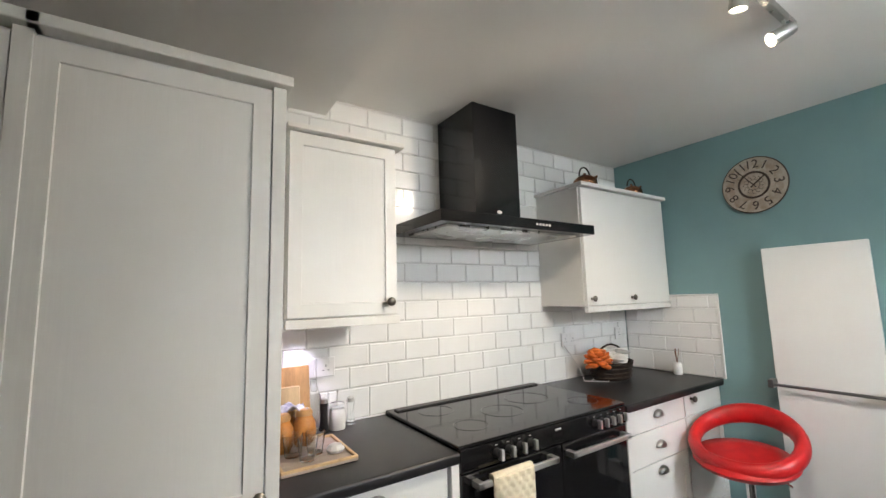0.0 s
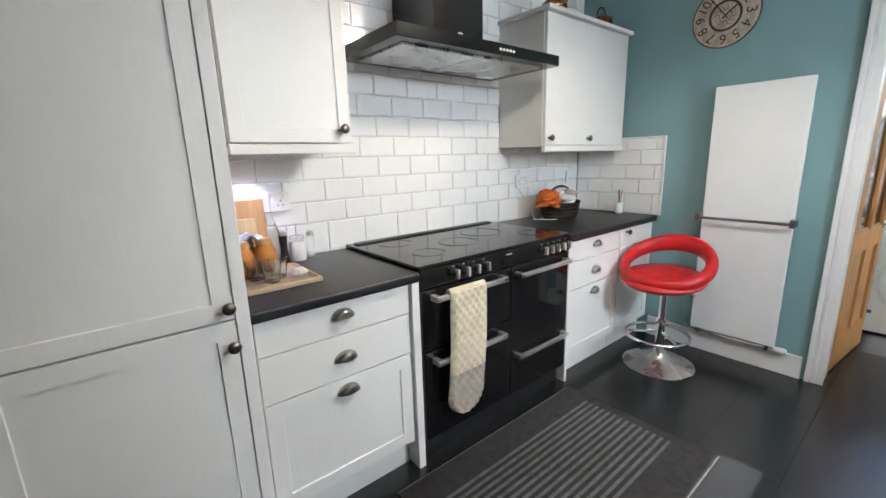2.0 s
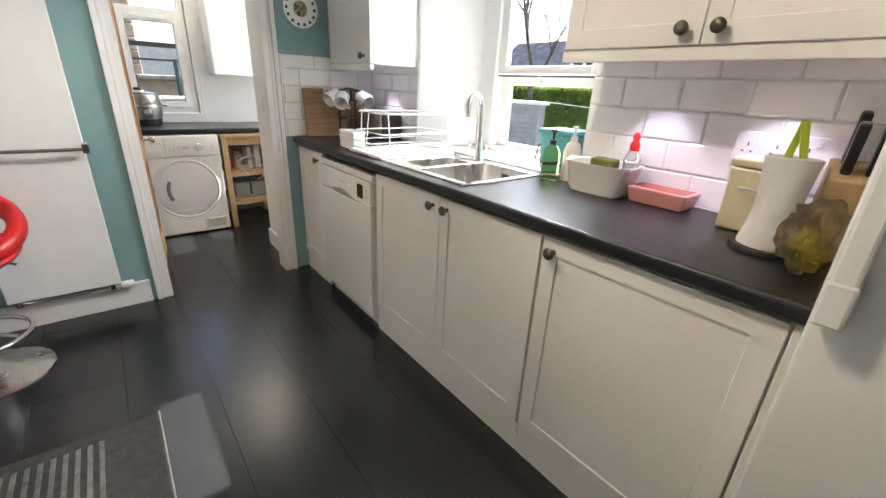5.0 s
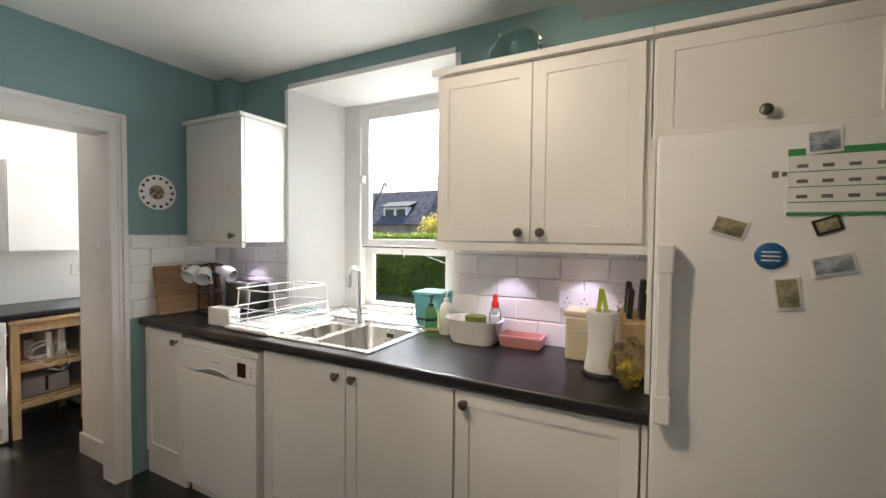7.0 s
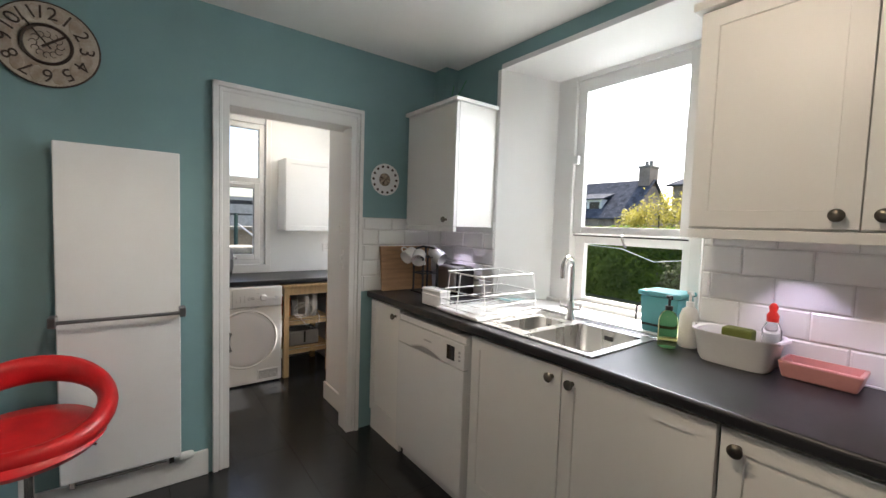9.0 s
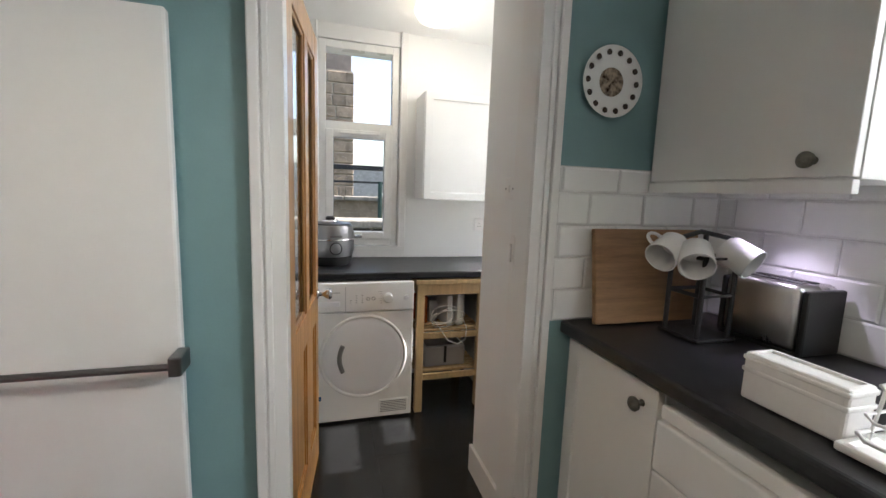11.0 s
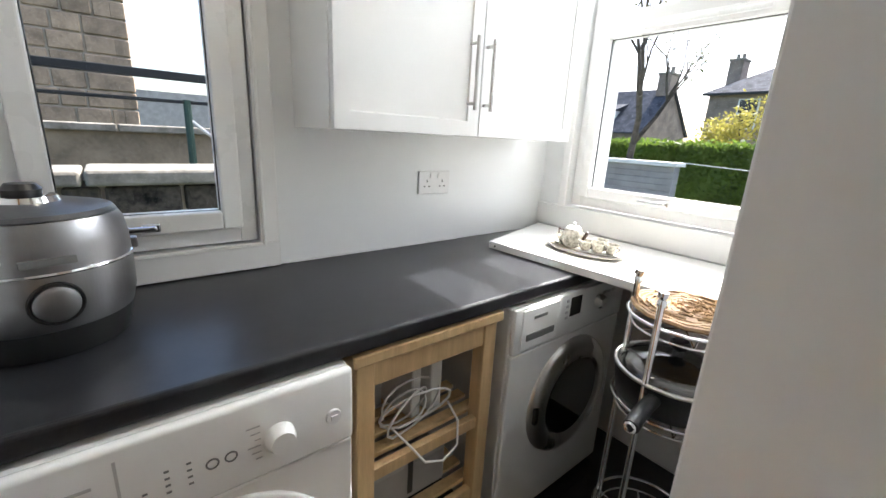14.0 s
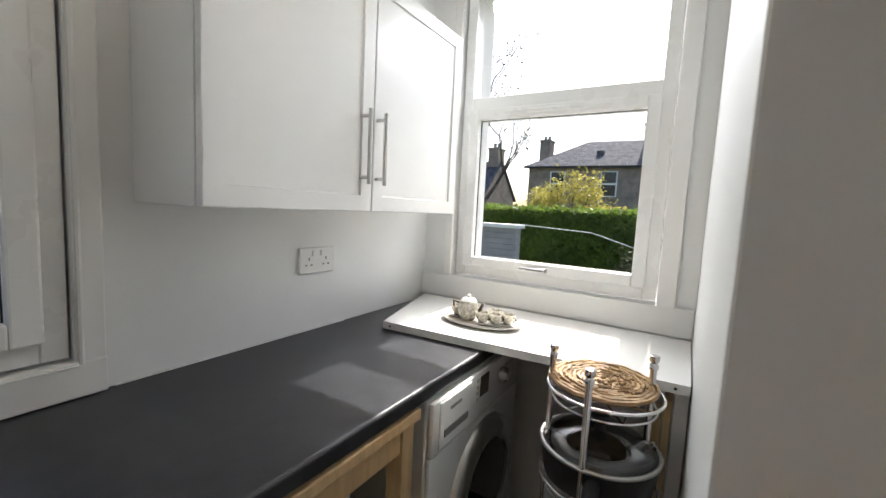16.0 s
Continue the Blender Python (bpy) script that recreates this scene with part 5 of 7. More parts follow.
bs = thing("washing_up_basin", (1.27, -0.955, WS), "white plastic washing-up basket with sponge and bottle", "basin")
b = bmesh.new()
prof = [(0.82, 0.0), (0.90, 0.02), (1.0, 0.098), (1.07, 0.105), (1.07, 0.110), (0.97, 0.106), (0.86, 0.024), (0.0, 0.010)]
rings = []
for s_, z in prof:
    ring = []
    for i in range(40):
        a = 2 * math.pi * i / 40
        c_, sn = math.cos(a), math.sin(a)
        ring.append(b.verts.new((1.27 + 0.122 * s_ * math.copysign(abs(c_) ** 0.5, c_), -0.955 + 0.085 * s_ * math.copysign(abs(sn) ** 0.5, sn), WS + 0.001 + z)))
    rings.append(ring)
for r0, r1 in zip(rings, rings[1:]):
    for i in range(40):
        b.faces.new((r0[i], r0[(i + 1) % 40], r1[(i + 1) % 40], r1[i]))
b.faces.new(rings[0])
part("tub", b, WHITEP, bs, smooth=50)
for sx in (-1, 1):
    part("handle", tube([(1.27 + sx * 0.125, -1.0, WS + 0.104), (1.27 + sx * 0.142, -0.955, WS + 0.112), (1.27 + sx * 0.125, -0.91, WS + 0.104)], 0.006, 8), WHITEP, bs)
single("sponge", box(1.225, 1.315, -0.99, -0.93, WS + 0.075, WS + 0.125, 0.008), SPONGE, "dark green scouring sponge in the basin", "sponge", at=(1.27, -0.955, WS + 0.075))
sb = thing("spray_bottle", (1.185, -0.99, WS + 0.012), "clear bottle with a red cap", "bottle")
part("bottle", lathe([(0, 0), (0.026, 0), (0.028, 0.12), (0.016, 0.15), (0, 0.15)], (1.185, -0.99, WS + 0.012), seg=20), CLEAR, sb, smooth=50)
part("cap", lathe([(0, 0), (0.017, 0), (0.018, 0.022), (0.010, 0.034), (0.014, 0.05), (0.006, 0.062), (0, 0.062)], (1.185, -0.99, WS + 0.162), seg=16), REDP, sb, "red cap", smooth=50)
b = box(0.950, 1.150, -1.04, -0.92, WS + 0.001, WS + 0.055, 0.006)
top = max(b.faces, key=lambda f: f.calc_center_median().z)
bmesh.ops.inset_region(b, faces=[top], thickness=0.008, depth=0)
bmesh.ops.inset_region(b, faces=[top], thickness=0.004, depth=-0.04)
for v in b.verts:
    k = 0.86 + 0.14 * (v.co.z - WS) / 0.055
    v.co.x, v.co.y = 1.050 + (v.co.x - 1.050) * k, -0.98 + (v.co.y + 0.98) * k
single("tub", b, PINKP, "shallow pink plastic tub by the wall", "tub", at=(1.050, -0.98, WS))
ct = thing("bread_tin", (0.775, -0.93, WS), "cream storage tin with a lid", "tin")
b = box(0.705, 0.845, -0.998, -0.875, WS + 0.001, WS + 0.175, 0.008)
part("box", b, CREAMP, ct)
part("lid", box(0.700, 0.850, -1.003, -0.870, WS + 0.176, WS + 0.200, 0.006), CREAMP, ct)
part("handle", tube([(0.755, -0.872, WS + 0.12), (0.755, -0.848, WS + 0.125), (0.805, -0.848, WS + 0.125), (0.805, -0.872, WS + 0.12)], 0.004, 8), STEEL, ct)
kr = thing("kitchen_roll", (0.695, -0.762, WS), "white kitchen roll on a dark round stand", "kitchen roll")
part("stand", lathe([(0, 0), (0.073, 0), (0.073, 0.008), (0.07, 0.013), (0, 0.013)], (0.695, -0.762, WS + 0.001), seg=32), BLACKM, kr, smooth=40)
part("roll", lathe([(0.018, 0), (0.058, 0), (0.059, 0.008), (0.050, 0.05), (0.045, 0.11), (0.050, 0.17), (0.055, 0.212), (0.030, 0.214), (0.018, 0.20)], (0.695, -0.762, WS + 0.015), seg=32), CLOTH, kr, smooth=50)
for dx, rz in ((0.012, -8), (-0.014, 12)):
    b = box(-0.008, 0.008, -0.003, 0.003, -0.05, 0.075, 0.002)
    bmesh.ops.transform(b, matrix=pose(0.695 + dx, -0.762, WS + 0.235, 6, rz, 20), verts=b.verts)
    single("cleaning_brush", b, LIME, "lime green handle standing in the roll", "brush", "lime green handles", (0.695, -0.762, WS + 0.2))
kb = thing("knife_block", (0.605, -0.885, WS), "wooden knife block with black-handled knives", "knife block")
b = box(-0.05, 0.05, -0.06, 0.06, 0, 0.20, 0.006)
bmesh.ops.transform(b, matrix=pose(0.605, -0.895, WS + 0.02, -18, 0, 12), verts=b.verts)
part("block", b, BEECH, kb)
part("foot", box(0.56, 0.65, -0.95, -0.82, WS + 0.001, WS + 0.03, 0.004), BEECH, kb)
for i, (ox, oy, hh) in enumerate(((-0.025, -0.03, 0.13), (0.022, -0.03, 0.12), (-0.02, 0.02, 0.10), (0.022, 0.022, 0.115))):
    b = box(-0.010, 0.010, -0.013, 0.013, 0, hh, 0.006, seg=3)
    bmesh.ops.transform(b, matrix=pose(0.605, -0.895, WS + 0.02, -18, 0, 12) @ pose(ox, oy, 0.20), verts=b.verts)
    k = part("knife", b, BLACKM, kb, "black knife handle", smooth=40)
bg = thing("fruit_bag", (0.60, -0.67, WS), "crinkled clear bag of yellow bananas", "fruit bag")
b = bmesh.new()
bmesh.ops.create_icosphere(b, subdivisions=4, radius=1.0)
for v in b.verts:
    nz = noise.noise(v.co * 2.6) * 0.35 + noise.noise(v.co * 7) * 0.14
    v.co = Vector((v.co.x * 0.055, v.co.y * 0.075, max(-0.9, v.co.z) * 0.075)) * (1 + nz) + Vector((0.60, -0.67, WS + 0.082))
    v.co.z = max(v.co.z, WS + 0.002)
part("bag", b, BAG, bg, "crinkled clear plastic", smooth=180)
for i in range(3):
    part("banana", tube([(0.585 + 0.012 * i, -0.72 + 0.1 * a / 6, WS + 0.03 + 0.012 * i + 0.02 * math.sin(math.pi * a / 6)) for a in range(7)], 0.016, 10), YELLOWB, bg, smooth=60)
# glass pig on top of the wall cabinet
pg = thing("glass_pig", (1.075, -0.93, 2.123), "green glass piggy bank on top of the wall cabinet", "piggy bank")
b = lathe([(0, -0.10), (0.03, -0.098), (0.062, -0.07), (0.078, 0), (0.068, 0.06), (0.042, 0.095), (0.026, 0.112), (0.024, 0.122), (0, 0.122)], (1.075, -0.93, 2.225), (1, 0, 0), 28)
part("body", b, PIGGLASS, pg, smooth=60)
for sx in (-0.05, 0.05):
    for sy in (-0.035, 0.035):
        part("leg", rod((1.075 + sx, -0.93 + sy, 2.124), (1.075 + sx, -0.93 + sy, 2.18), 0.013, 10), PIGGLASS, pg)
for sy in (-0.03, 0.03):
    part("ear", lathe([(0, 0), (0.018, 0.004), (0.010, 0.03), (0, 0.036)], (1.15, -0.93 + sy, 2.275), (0.3, 0, 1), 10, squash=0.5), PIGGLASS, pg)
part("coins", lathe([(0, 0), (0.045, 0.002), (0.05, 0.012), (0.03, 0.022), (0, 0.024)], (1.065, -0.93, 2.150), seg=14), COPPER, pg, "heap of copper coins")
# pipe box and dry twigs in the corner above the wall cabinet
single("corner_boxing", box(3.05, 3.188, S, -0.965, 2.11, CZ, 0.004), TEAL, "teal painted pipe boxing in the corner", "boxing", at=(3.1, -1.0, 2.11))
single("dry_twig", tube([(2.93, -0.93, 2.109), (2.90, -0.95, 2.20), (2.85, -0.98, 2.30)], 0.003, 6, bm=tube([(2.93, -0.93, 2.109), (2.945, -0.94, 2.22), (2.94, -0.95, 2.28)], 0.003, 6)), GREEN, "thin green stem standing on the wall cabinet", "twig", at=(2.93, -0.93, 2.109))


def spotlight_bar():
    s = thing("spotlight_bar", (1.66, 0.5, CZ), "brushed steel ceiling spotlight bar with three lamp heads", "ceiling light")
    part("bar", box(1.22, 2.18, 0.487, 0.513, CZ - 0.030, CZ - 0.001, 0.004), STEEL, s)
    for (x, y, z), to in SPOTS:
        h = part("arm", rod((x, y, CZ - 0.03), (x, y, CZ - 0.075), 0.006, 10), STEEL, s)
        d = (Vector(to) - Vector((x, y, z))).normalized()
        a = Vector((x, y, CZ - 0.075)) - d * 0.03
        part("lamp_head", lathe([(0, 0), (0.020, 0), (0.024, 0.02), (0.028, 0.085), (0.025, 0.085), (0.022, 0.07), (0, 0.07)], a, d, 22), STEEL, h, "brushed steel lamp head", smooth=50)
        part("bulb", lathe([(0, 0), (0.020, 0.0), (0.016, 0.008), (0, 0.010)], a + d * 0.071, d, 18), BULB, h, "glowing bulb")


spotlight_bar()
for x, y, lo in ((0.70, 1.85, 1.37), (0.79, -0.93, 1.385), (1.13, -0.93, 1.385), (2.9, -0.92, 1.36)):
    dl = thing("downlight", (x, y, lo - 0.012), "small round recessed cabinet downlight", "downlight", "cabinet downlights")
    part("ring", lathe([(0.022, 0), (0.034, 0), (0.034, 0.011), (0.022, 0.011)], (x, y, lo - 0.012), seg=24), CHROME, dl)
    part("lens", lathe([(0, 0), (0.022, 0), (0.022, 0.006), (0, 0.006)], (x, y, lo - 0.008), seg=20), BULBC, dl, "glowing lens")

# ---- utility room ----
def window(name, at, turn, w, z0, z1, mull, low_inset, label, depth=0.07):
    """A white plastic window: frame, fixed light above a transom, opening sash below. Local across 0..w, outward into the room, up."""
    g = thing(name, at, label, "window", kind="structure")
    f = part("window_frame", placed(box(0, 0.045, -depth, 0, z0, z1, 0.003, bm=box(w - 0.045, w, -depth, 0, z0, z1, 0.003)), turn, at), PVC, g)
    merge_top = box(0.045, w - 0.045, -depth, 0, z1 - 0.045, z1, 0.003)
    box(0.045, w - 0.045, -depth, 0, z0, z0 + 0.045, 0.003, bm=merge_top)
    box(0.045, w - 0.045, -depth, 0, mull, mull + 0.055, 0.003, bm=merge_top)
    part("frame_rails", placed(merge_top, turn, at), PVC, g)
    a, b, c, d = 0.040, w - 0.040, z0 + 0.042, mull + 0.004
    s = box(a, a + low_inset, -0.055, 0.016, c, d, 0.005)
    box(b - low_inset, b, -0.055, 0.016, c, d, 0.005, bm=s)
    box(a + low_inset, b - low_inset, -0.055, 0.016, c, c + low_inset, 0.005, bm=s)
    box(a + low_inset, b - low_inset, -0.055, 0.016, d - low_inset, d, 0.005, bm=s)
    sash = part("sash", placed(s, turn, at), PVC, g)
    q = box(a + low_inset, b - low_inset, -0.024, -0.018, c + low_inset, d - low_inset)
    p = part("pane", placed(q, turn, at), GLASS, sash)
    p.visible_shadow = False
    gk = tube([(a + low_inset, -0.014, c + low_inset), (b - low_inset, -0.014, c + low_inset), (b - low_inset, -0.014, d - low_inset), (a + low_inset, -0.014, d - low_inset)], 0.0035, 6, True)
    part("gasket", placed(gk, turn, at), BLACKM, sash, "black rubber gasket")
    p = part("pane", placed(box(0.044, w - 0.044, -0.030, -0.024, mull + 0.054, z1 - 0.044), turn, at), GLASS, g)
    p.visible_shadow = False
    part("vent", placed(box(w * 0.25, w * 0.75, 0.014, 0.030, d - 0.030, d - 0.014, 0.005), turn, at), PVC, sash, "white trickle vent")
    h = box(w / 2 - 0.02, w / 2 + 0.02, 0.014, 0.028, c + 0.010, c + 0.032, 0.004)
    box(w / 2 - 0.012, w / 2 + 0.095, 0.026, 0.040, c + 0.014, c + 0.028, 0.005, bm=h)
    part("handle", placed(h, turn, at), CHROME, sash, "chrome window handle")
    return g


window("window_1", (UE + 0.006, Y0 + 0.005, 0), FW, Y1 - Y0 - 0.01, Z0 + 0.008, Z1 - 0.005, 1.69, 0.050, "white plastic utility window with an opening lower sash")
FSU = facing((1, 0, 0), (0, 1, 0))
window("window_2", (X0 + 0.008, US - 0.022, 0), FSU, X1 - X0 - 0.016, ZA + 0.010, ZB - 0.005, 1.715, 0.045, "white plastic utility window above the white shelf")
# moulded boards round the east window, plain lining of the south one
tr = thing("window_trim", (UE, 0, Z0), "white painted boards round the utility window", "trim", kind="structure")
for ya, yb in ((Y1 - 0.002, Y1 + 0.06), (Y0 - 0.05, Y0 + 0.002)):
    part("side_board", box(UE - 0.018, UE, ya, yb, Z0 - 0.055, UC, 0.004), TRIM, tr)
part("sill_board", box(UE - 0.022, UE, Y0 - 0.05, Y1 + 0.06, WU + 0.002, Z0 + 0.004, 0.004), TRIM, tr)
part("bead", tube([(UE - 0.02, Y0 - 0.006, UC), (UE - 0.02, Y0 - 0.006, Z0 - 0.004), (UE - 0.02, Y1 + 0.008, Z0 - 0.004), (UE - 0.02, Y1 + 0.008, UC)], 0.006, 8), TRIM, tr)
tr = thing("window_trim", (4.3, US, ZA), "white painted lining below the utility window", "trim", kind="structure")
part("sill_board", box(UW + 0.005, UE - 0.002, US, US + 0.018, 0.888, ZA + 0.003, 0.003), TRIM, tr)
part("side_board", box(X1 - 0.003, X1 + 0.035, US, US + 0.02, ZA, UC, 0.004), TRIM, tr)
part("side_board", box(X0 - 0.055, X0 + 0.003, US, US + 0.02, ZA, UC, 0.004), TRIM, tr)

b = box(4.312, UE - 0.001, -1.50, UN - 0.001, WU - 0.04, WU)
es = [e for e in b.edges if all(abs(v.co.x - 4.312) < 1e-4 for v in e.verts) and abs(e.verts[0].co.y - e.verts[1].co.y) > 0.1]
bmesh.ops.bevel(b, geom=es, offset=0.008, segments=3, profile=0.5, affect="EDGES")
w = thing("worktop", (4.57, -0.6, WU - 0.04), "black laminate utility worktop with faint scuffs", "worktop")
part("slab", b, WORKTOP_U, w)
part("sealant", box(UE - 0.009, UE - 0.002, -1.0, -0.30, WU, WU + 0.005, 0.002), PVC, w, "white sealant strip")
b = bmesh.new()
pts = ((4.69, -1.015), (3.768, -1.062), (3.768, -1.508), (4.845, -1.508))
lo, hi = [b.verts.new((x, y, WU + 0.002)) for x, y in pts], [b.verts.new((x, y, WU + 0.027)) for x, y in pts]
b.faces.new(lo), b.faces.new(hi)
for i in range(4):
    b.faces.new((lo[i], lo[(i + 1) % 4], hi[(i + 1) % 4], hi[i]))
sh = thing("shelf_board", (4.25, -1.28, WU), "loose white shelf board lying below the window", "shelf")
part("board", b, ENAMEL, sh)
for x, y in ((4.66, -1.0155), (3.80, -1.061)):
    part("screw_hole", lathe([(0, 0), (0.004, 0), (0.004, 0.001), (0, 0.001)], (x, y, WU + 0.014), (0, 1, 0), 8), BLACKM, sh)
single("shelf_support", box(3.766, 3.80, -1.50, -1.10, 0, WU + 0.001, 0.003), WHITE, "white panel that carries the shelf board", "panel", at=(3.78, -1.3, 0))
for i in range(2):
    single("pine_board", box(3.803 + 0.022 * i, 3.822 + 0.022 * i, -1.16 + 0.03 * i, -1.09, 0, 0.80 + 0.03 * (1 - i), 0.002), BEECH, "pale pine board standing against the wall", "board", "pine boards", (3.82, -1.1, 0))


def bar_handle(parent, y, z0, z1, x):
    b = rod((x - 0.032, y, z0 - 0.018), (x - 0.032, y, z1 + 0.018), 0.006, 12)
    for z in (z0, z1):
        merge(b, rod((x, y, z), (x - 0.032, y, z), 0.005, 10))
    part("handle", b, STEEL, parent, "brushed steel bar handle", smooth=40)


uc = thing("wall_cabinet", (4.73, -0.83, 1.266), "white shaker wall cabinet with two doors and bar handles", "cabinet")
part("body", box(4.619, UE - 0.001, -1.312, -0.347, 1.268, 1.925, 0.002), ENAMEL, uc)
for y0, y1, hy in ((-0.826, -0.350, -0.778), (-1.308, -0.830, -0.842)):
    d = part("door", placed(shaker(y1 - y0, 0.652, 0.062), FW, (4.598, y0, 1.269)), ENAMEL, uc)
    bar_handle(d, hy, 1.362, 1.527, 4.598)
socket((UE - 0.001, -0.868, 1.095), FW, 2)


def appliance_front(name, label, category, y0, y1, xf, h, mat):
    a = thing(name, (xf + 0.28, (y0 + y1) / 2, 0), label, category)
    part("body", box(xf + 0.012, 4.855, y0, y1, 0.012, h, 0.008), mat, a)
    for fx in (xf + 0.06, 4.80):
        for fy in (y0 + 0.05, y1 - 0.05):
            part("foot", lathe([(0, 0), (0.02, 0), (0.018, 0.013), (0, 0.013)], (fx, fy, 0), seg=14), BLACKM, a)
    return a


def dryer():
    y0, y1, xf, h = -0.240, 0.334, 4.294, 0.812
    a = appliance_front("tumble_dryer", "white tumble dryer with a round bulging door under the worktop", "tumble dryer", y0, y1, xf, h, ENAMEL)
    part("front_panel", box(xf, xf + 0.014, y0, y1, 0.02, 0.645, 0.005), ENAMEL, a)
    p = part("control_panel", box(xf - 0.010, xf + 0.014, y0, y1, 0.650, 0.814, 0.010, seg=3), ENAMEL, a, smooth=40)
    cy, cz = 0.036, 0.390
    part("door_rim", tube(circle((xf - 0.002, cy, cz), 0.232, 56, "x"), 0.009, 10, True), ENAMEL, a, smooth=60)
    part("door", lathe([(0, 0.011), (0.12, 0.011), (0.19, 0.010), (0.215, 0.006), (0.226, 0.0)], (xf, cy, cz), (-1, 0, 0), 56), ENAMEL_GREY, a, "pale silver bulging round door", smooth=60)
    part("door_grip", tube([(xf - 0.021, cy + 0.115 + 0.018 * math.sin(i / 10 * math.pi), cz - 0.075 + 0.15 * i / 10) for i in range(11)], 0.013, 10), GREY, a, "grey curved door grip", smooth=60)
    part("drawer_line", box(xf - 0.0112, xf - 0.0098, 0.135, 0.139, 0.655, 0.79), LGREY, p)
    part("drawer_grip", box(xf - 0.014, xf - 0.008, 0.165, 0.32, 0.685, 0.712, 0.004), ENAMEL_GREY, p)
    part("maker_name", box(xf - 0.0112, xf - 0.0098, 0.255, 0.315, 0.757, 0.765), LGREY, p)
    part("model_name", box(xf - 0.0112, xf - 0.0098, 0.165, 0.235, 0.757, 0.762), LGREY, p)
    part("dial", lathe([(0, 0), (0.028, 0), (0.027, 0.012), (0.021, 0.026), (0, 0.027)], (xf - 0.010, -0.092, 0.725), (-1, 0, 0), 28), ENAMEL, p, "white programme dial", smooth=40)
    part("start_button", lathe([(0, 0), (0.016, 0), (0.015, 0.006), (0, 0.006)], (xf - 0.010, -0.195, 0.722), (-1, 0, 0), 20, bm=box(xf - 0.0185, xf - 0.016, -0.202, -0.188, 0.717, 0.727)), ENAMEL_GREY, p)
    for i in range(2):
        part("button", tube(circle((xf - 0.0105, -0.012 + 0.028 * i, 0.722), 0.009, 18, "x"), 0.0016, 6, True), GREY, p)
    for i in range(3):
        for j in range(4 if i != 2 else 2):
            part("print_mark", box(xf - 0.0112, xf - 0.0098, 0.045 + 0.03 * i, 0.052 + 0.03 * i, 0.700 + 0.013 * j, 0.7035 + 0.013 * j), GREY, p)
    for j in range(6):
        part("print_mark", box(xf - 0.0112, xf - 0.0098, -0.06, -0.05 + 0.006 * (j % 3), 0.695 + 0.013 * j, 0.697 + 0.013 * j), LGREY, p)
    g = part("vent_panel", box(xf - 0.003, xf + 0.002, y0 + 0.02, y0 + 0.19, 0.04, 0.125, 0.003), ENAMEL, a)
    for j in range(7):
        part("vent_slot", box(xf - 0.0042, xf - 0.0028, y0 + 0.03, y0 + 0.18, 0.050 + 0.010 * j, 0.054 + 0.010 * j), GREY, g)
    part("badge", box(xf - 0.003, xf + 0.001, 0.265, 0.305, 0.150, 0.175, 0.001), BLUE, a, "small blue energy label")


dryer()


def washing_machine():
    y0, y1, xf, h = -1.262, -0.662, 4.308, 0.806
    a = appliance_front("washing_machine", "white front-loading washing machine in the corner", "washing machine", y0, y1, xf, h, ENAMEL)
    part("front_panel", box(xf, xf + 0.014, y0, y1, 0.02, 0.655, 0.005), ENAMEL, a)
    p = part("control_panel", box(xf - 0.006, xf + 0.014, y0, y1, 0.660, 0.806, 0.008), ENAMEL, a, smooth=40)
    cy, cz = -0.985, 0.420
    part("door_ring", lathe([(0.135, 0.006), (0.15, 0.026), (0.185, 0.030), (0.212, 0.014), (0.216, 0.0), (0.13, 0.0)], (xf, cy, cz), (-1, 0, 0), 56), STEEL, a, "grey door ring", smooth=60)
    part("door_bowl", lathe([(0, -0.05), (0.07, -0.046), (0.11, -0.02), (0.140, 0.012)], (xf - 0.012, cy, cz), (-1, 0, 0), 44), DGLASS, a, "dark glass door bowl", smooth=60)
    part("latch", box(xf - 0.028, xf - 0.010, cy + 0.188, cy + 0.206, cz - 0.03, cz + 0.03, 0.004), BLACKM, a)
    part("detergent_drawer", box(xf - 0.010, xf - 0.004, -0.86, -0.69, 0.672, 0.800, 0.004), ENAMEL, p)
    part("drawer_grip", box(xf - 0.0115, xf - 0.009, -0.84, -0.71, 0.700, 0.722, 0.003), GREY, p)
    part("maker_name", box(xf - 0.0112, xf - 0.0098, -0.80, -0.74, 0.765, 0.775), GREY, p)
    part("display", box(xf - 0.0075, xf - 0.005, -0.985, -0.925, 0.725, 0.790, 0.002), DGLASS, p, "dark display")
    for i in range(4):
        part("button", box(xf - 0.009, xf - 0.005, -0.912, -0.900, 0.722 + 0.019 * i, 0.731 + 0.019 * i, 0.001), LGREY, p)
    part("dial", lathe([(0, 0), (0.026, 0), (0.025, 0.016), (0.018, 0.024), (0, 0.024)], (xf - 0.006, -1.09, 0.745), (-1, 0, 0), 26), STEEL, p, smooth=40)
    for i in range(3):
        part("button", box(xf - 0.009, xf - 0.005, -1.19 + 0.028 * i, -1.172 + 0.028 * i, 0.765, 0.775, 0.001), LGREY, p)
    part("side_screw", lathe([(0, 0), (0.009, 0), (0.007, 0.004), (0, 0.004)], (4.37, y1, 0.77), (0, 1, 0), 12), STEEL, a)
    a.location.y -= 0.083


washing_machine()


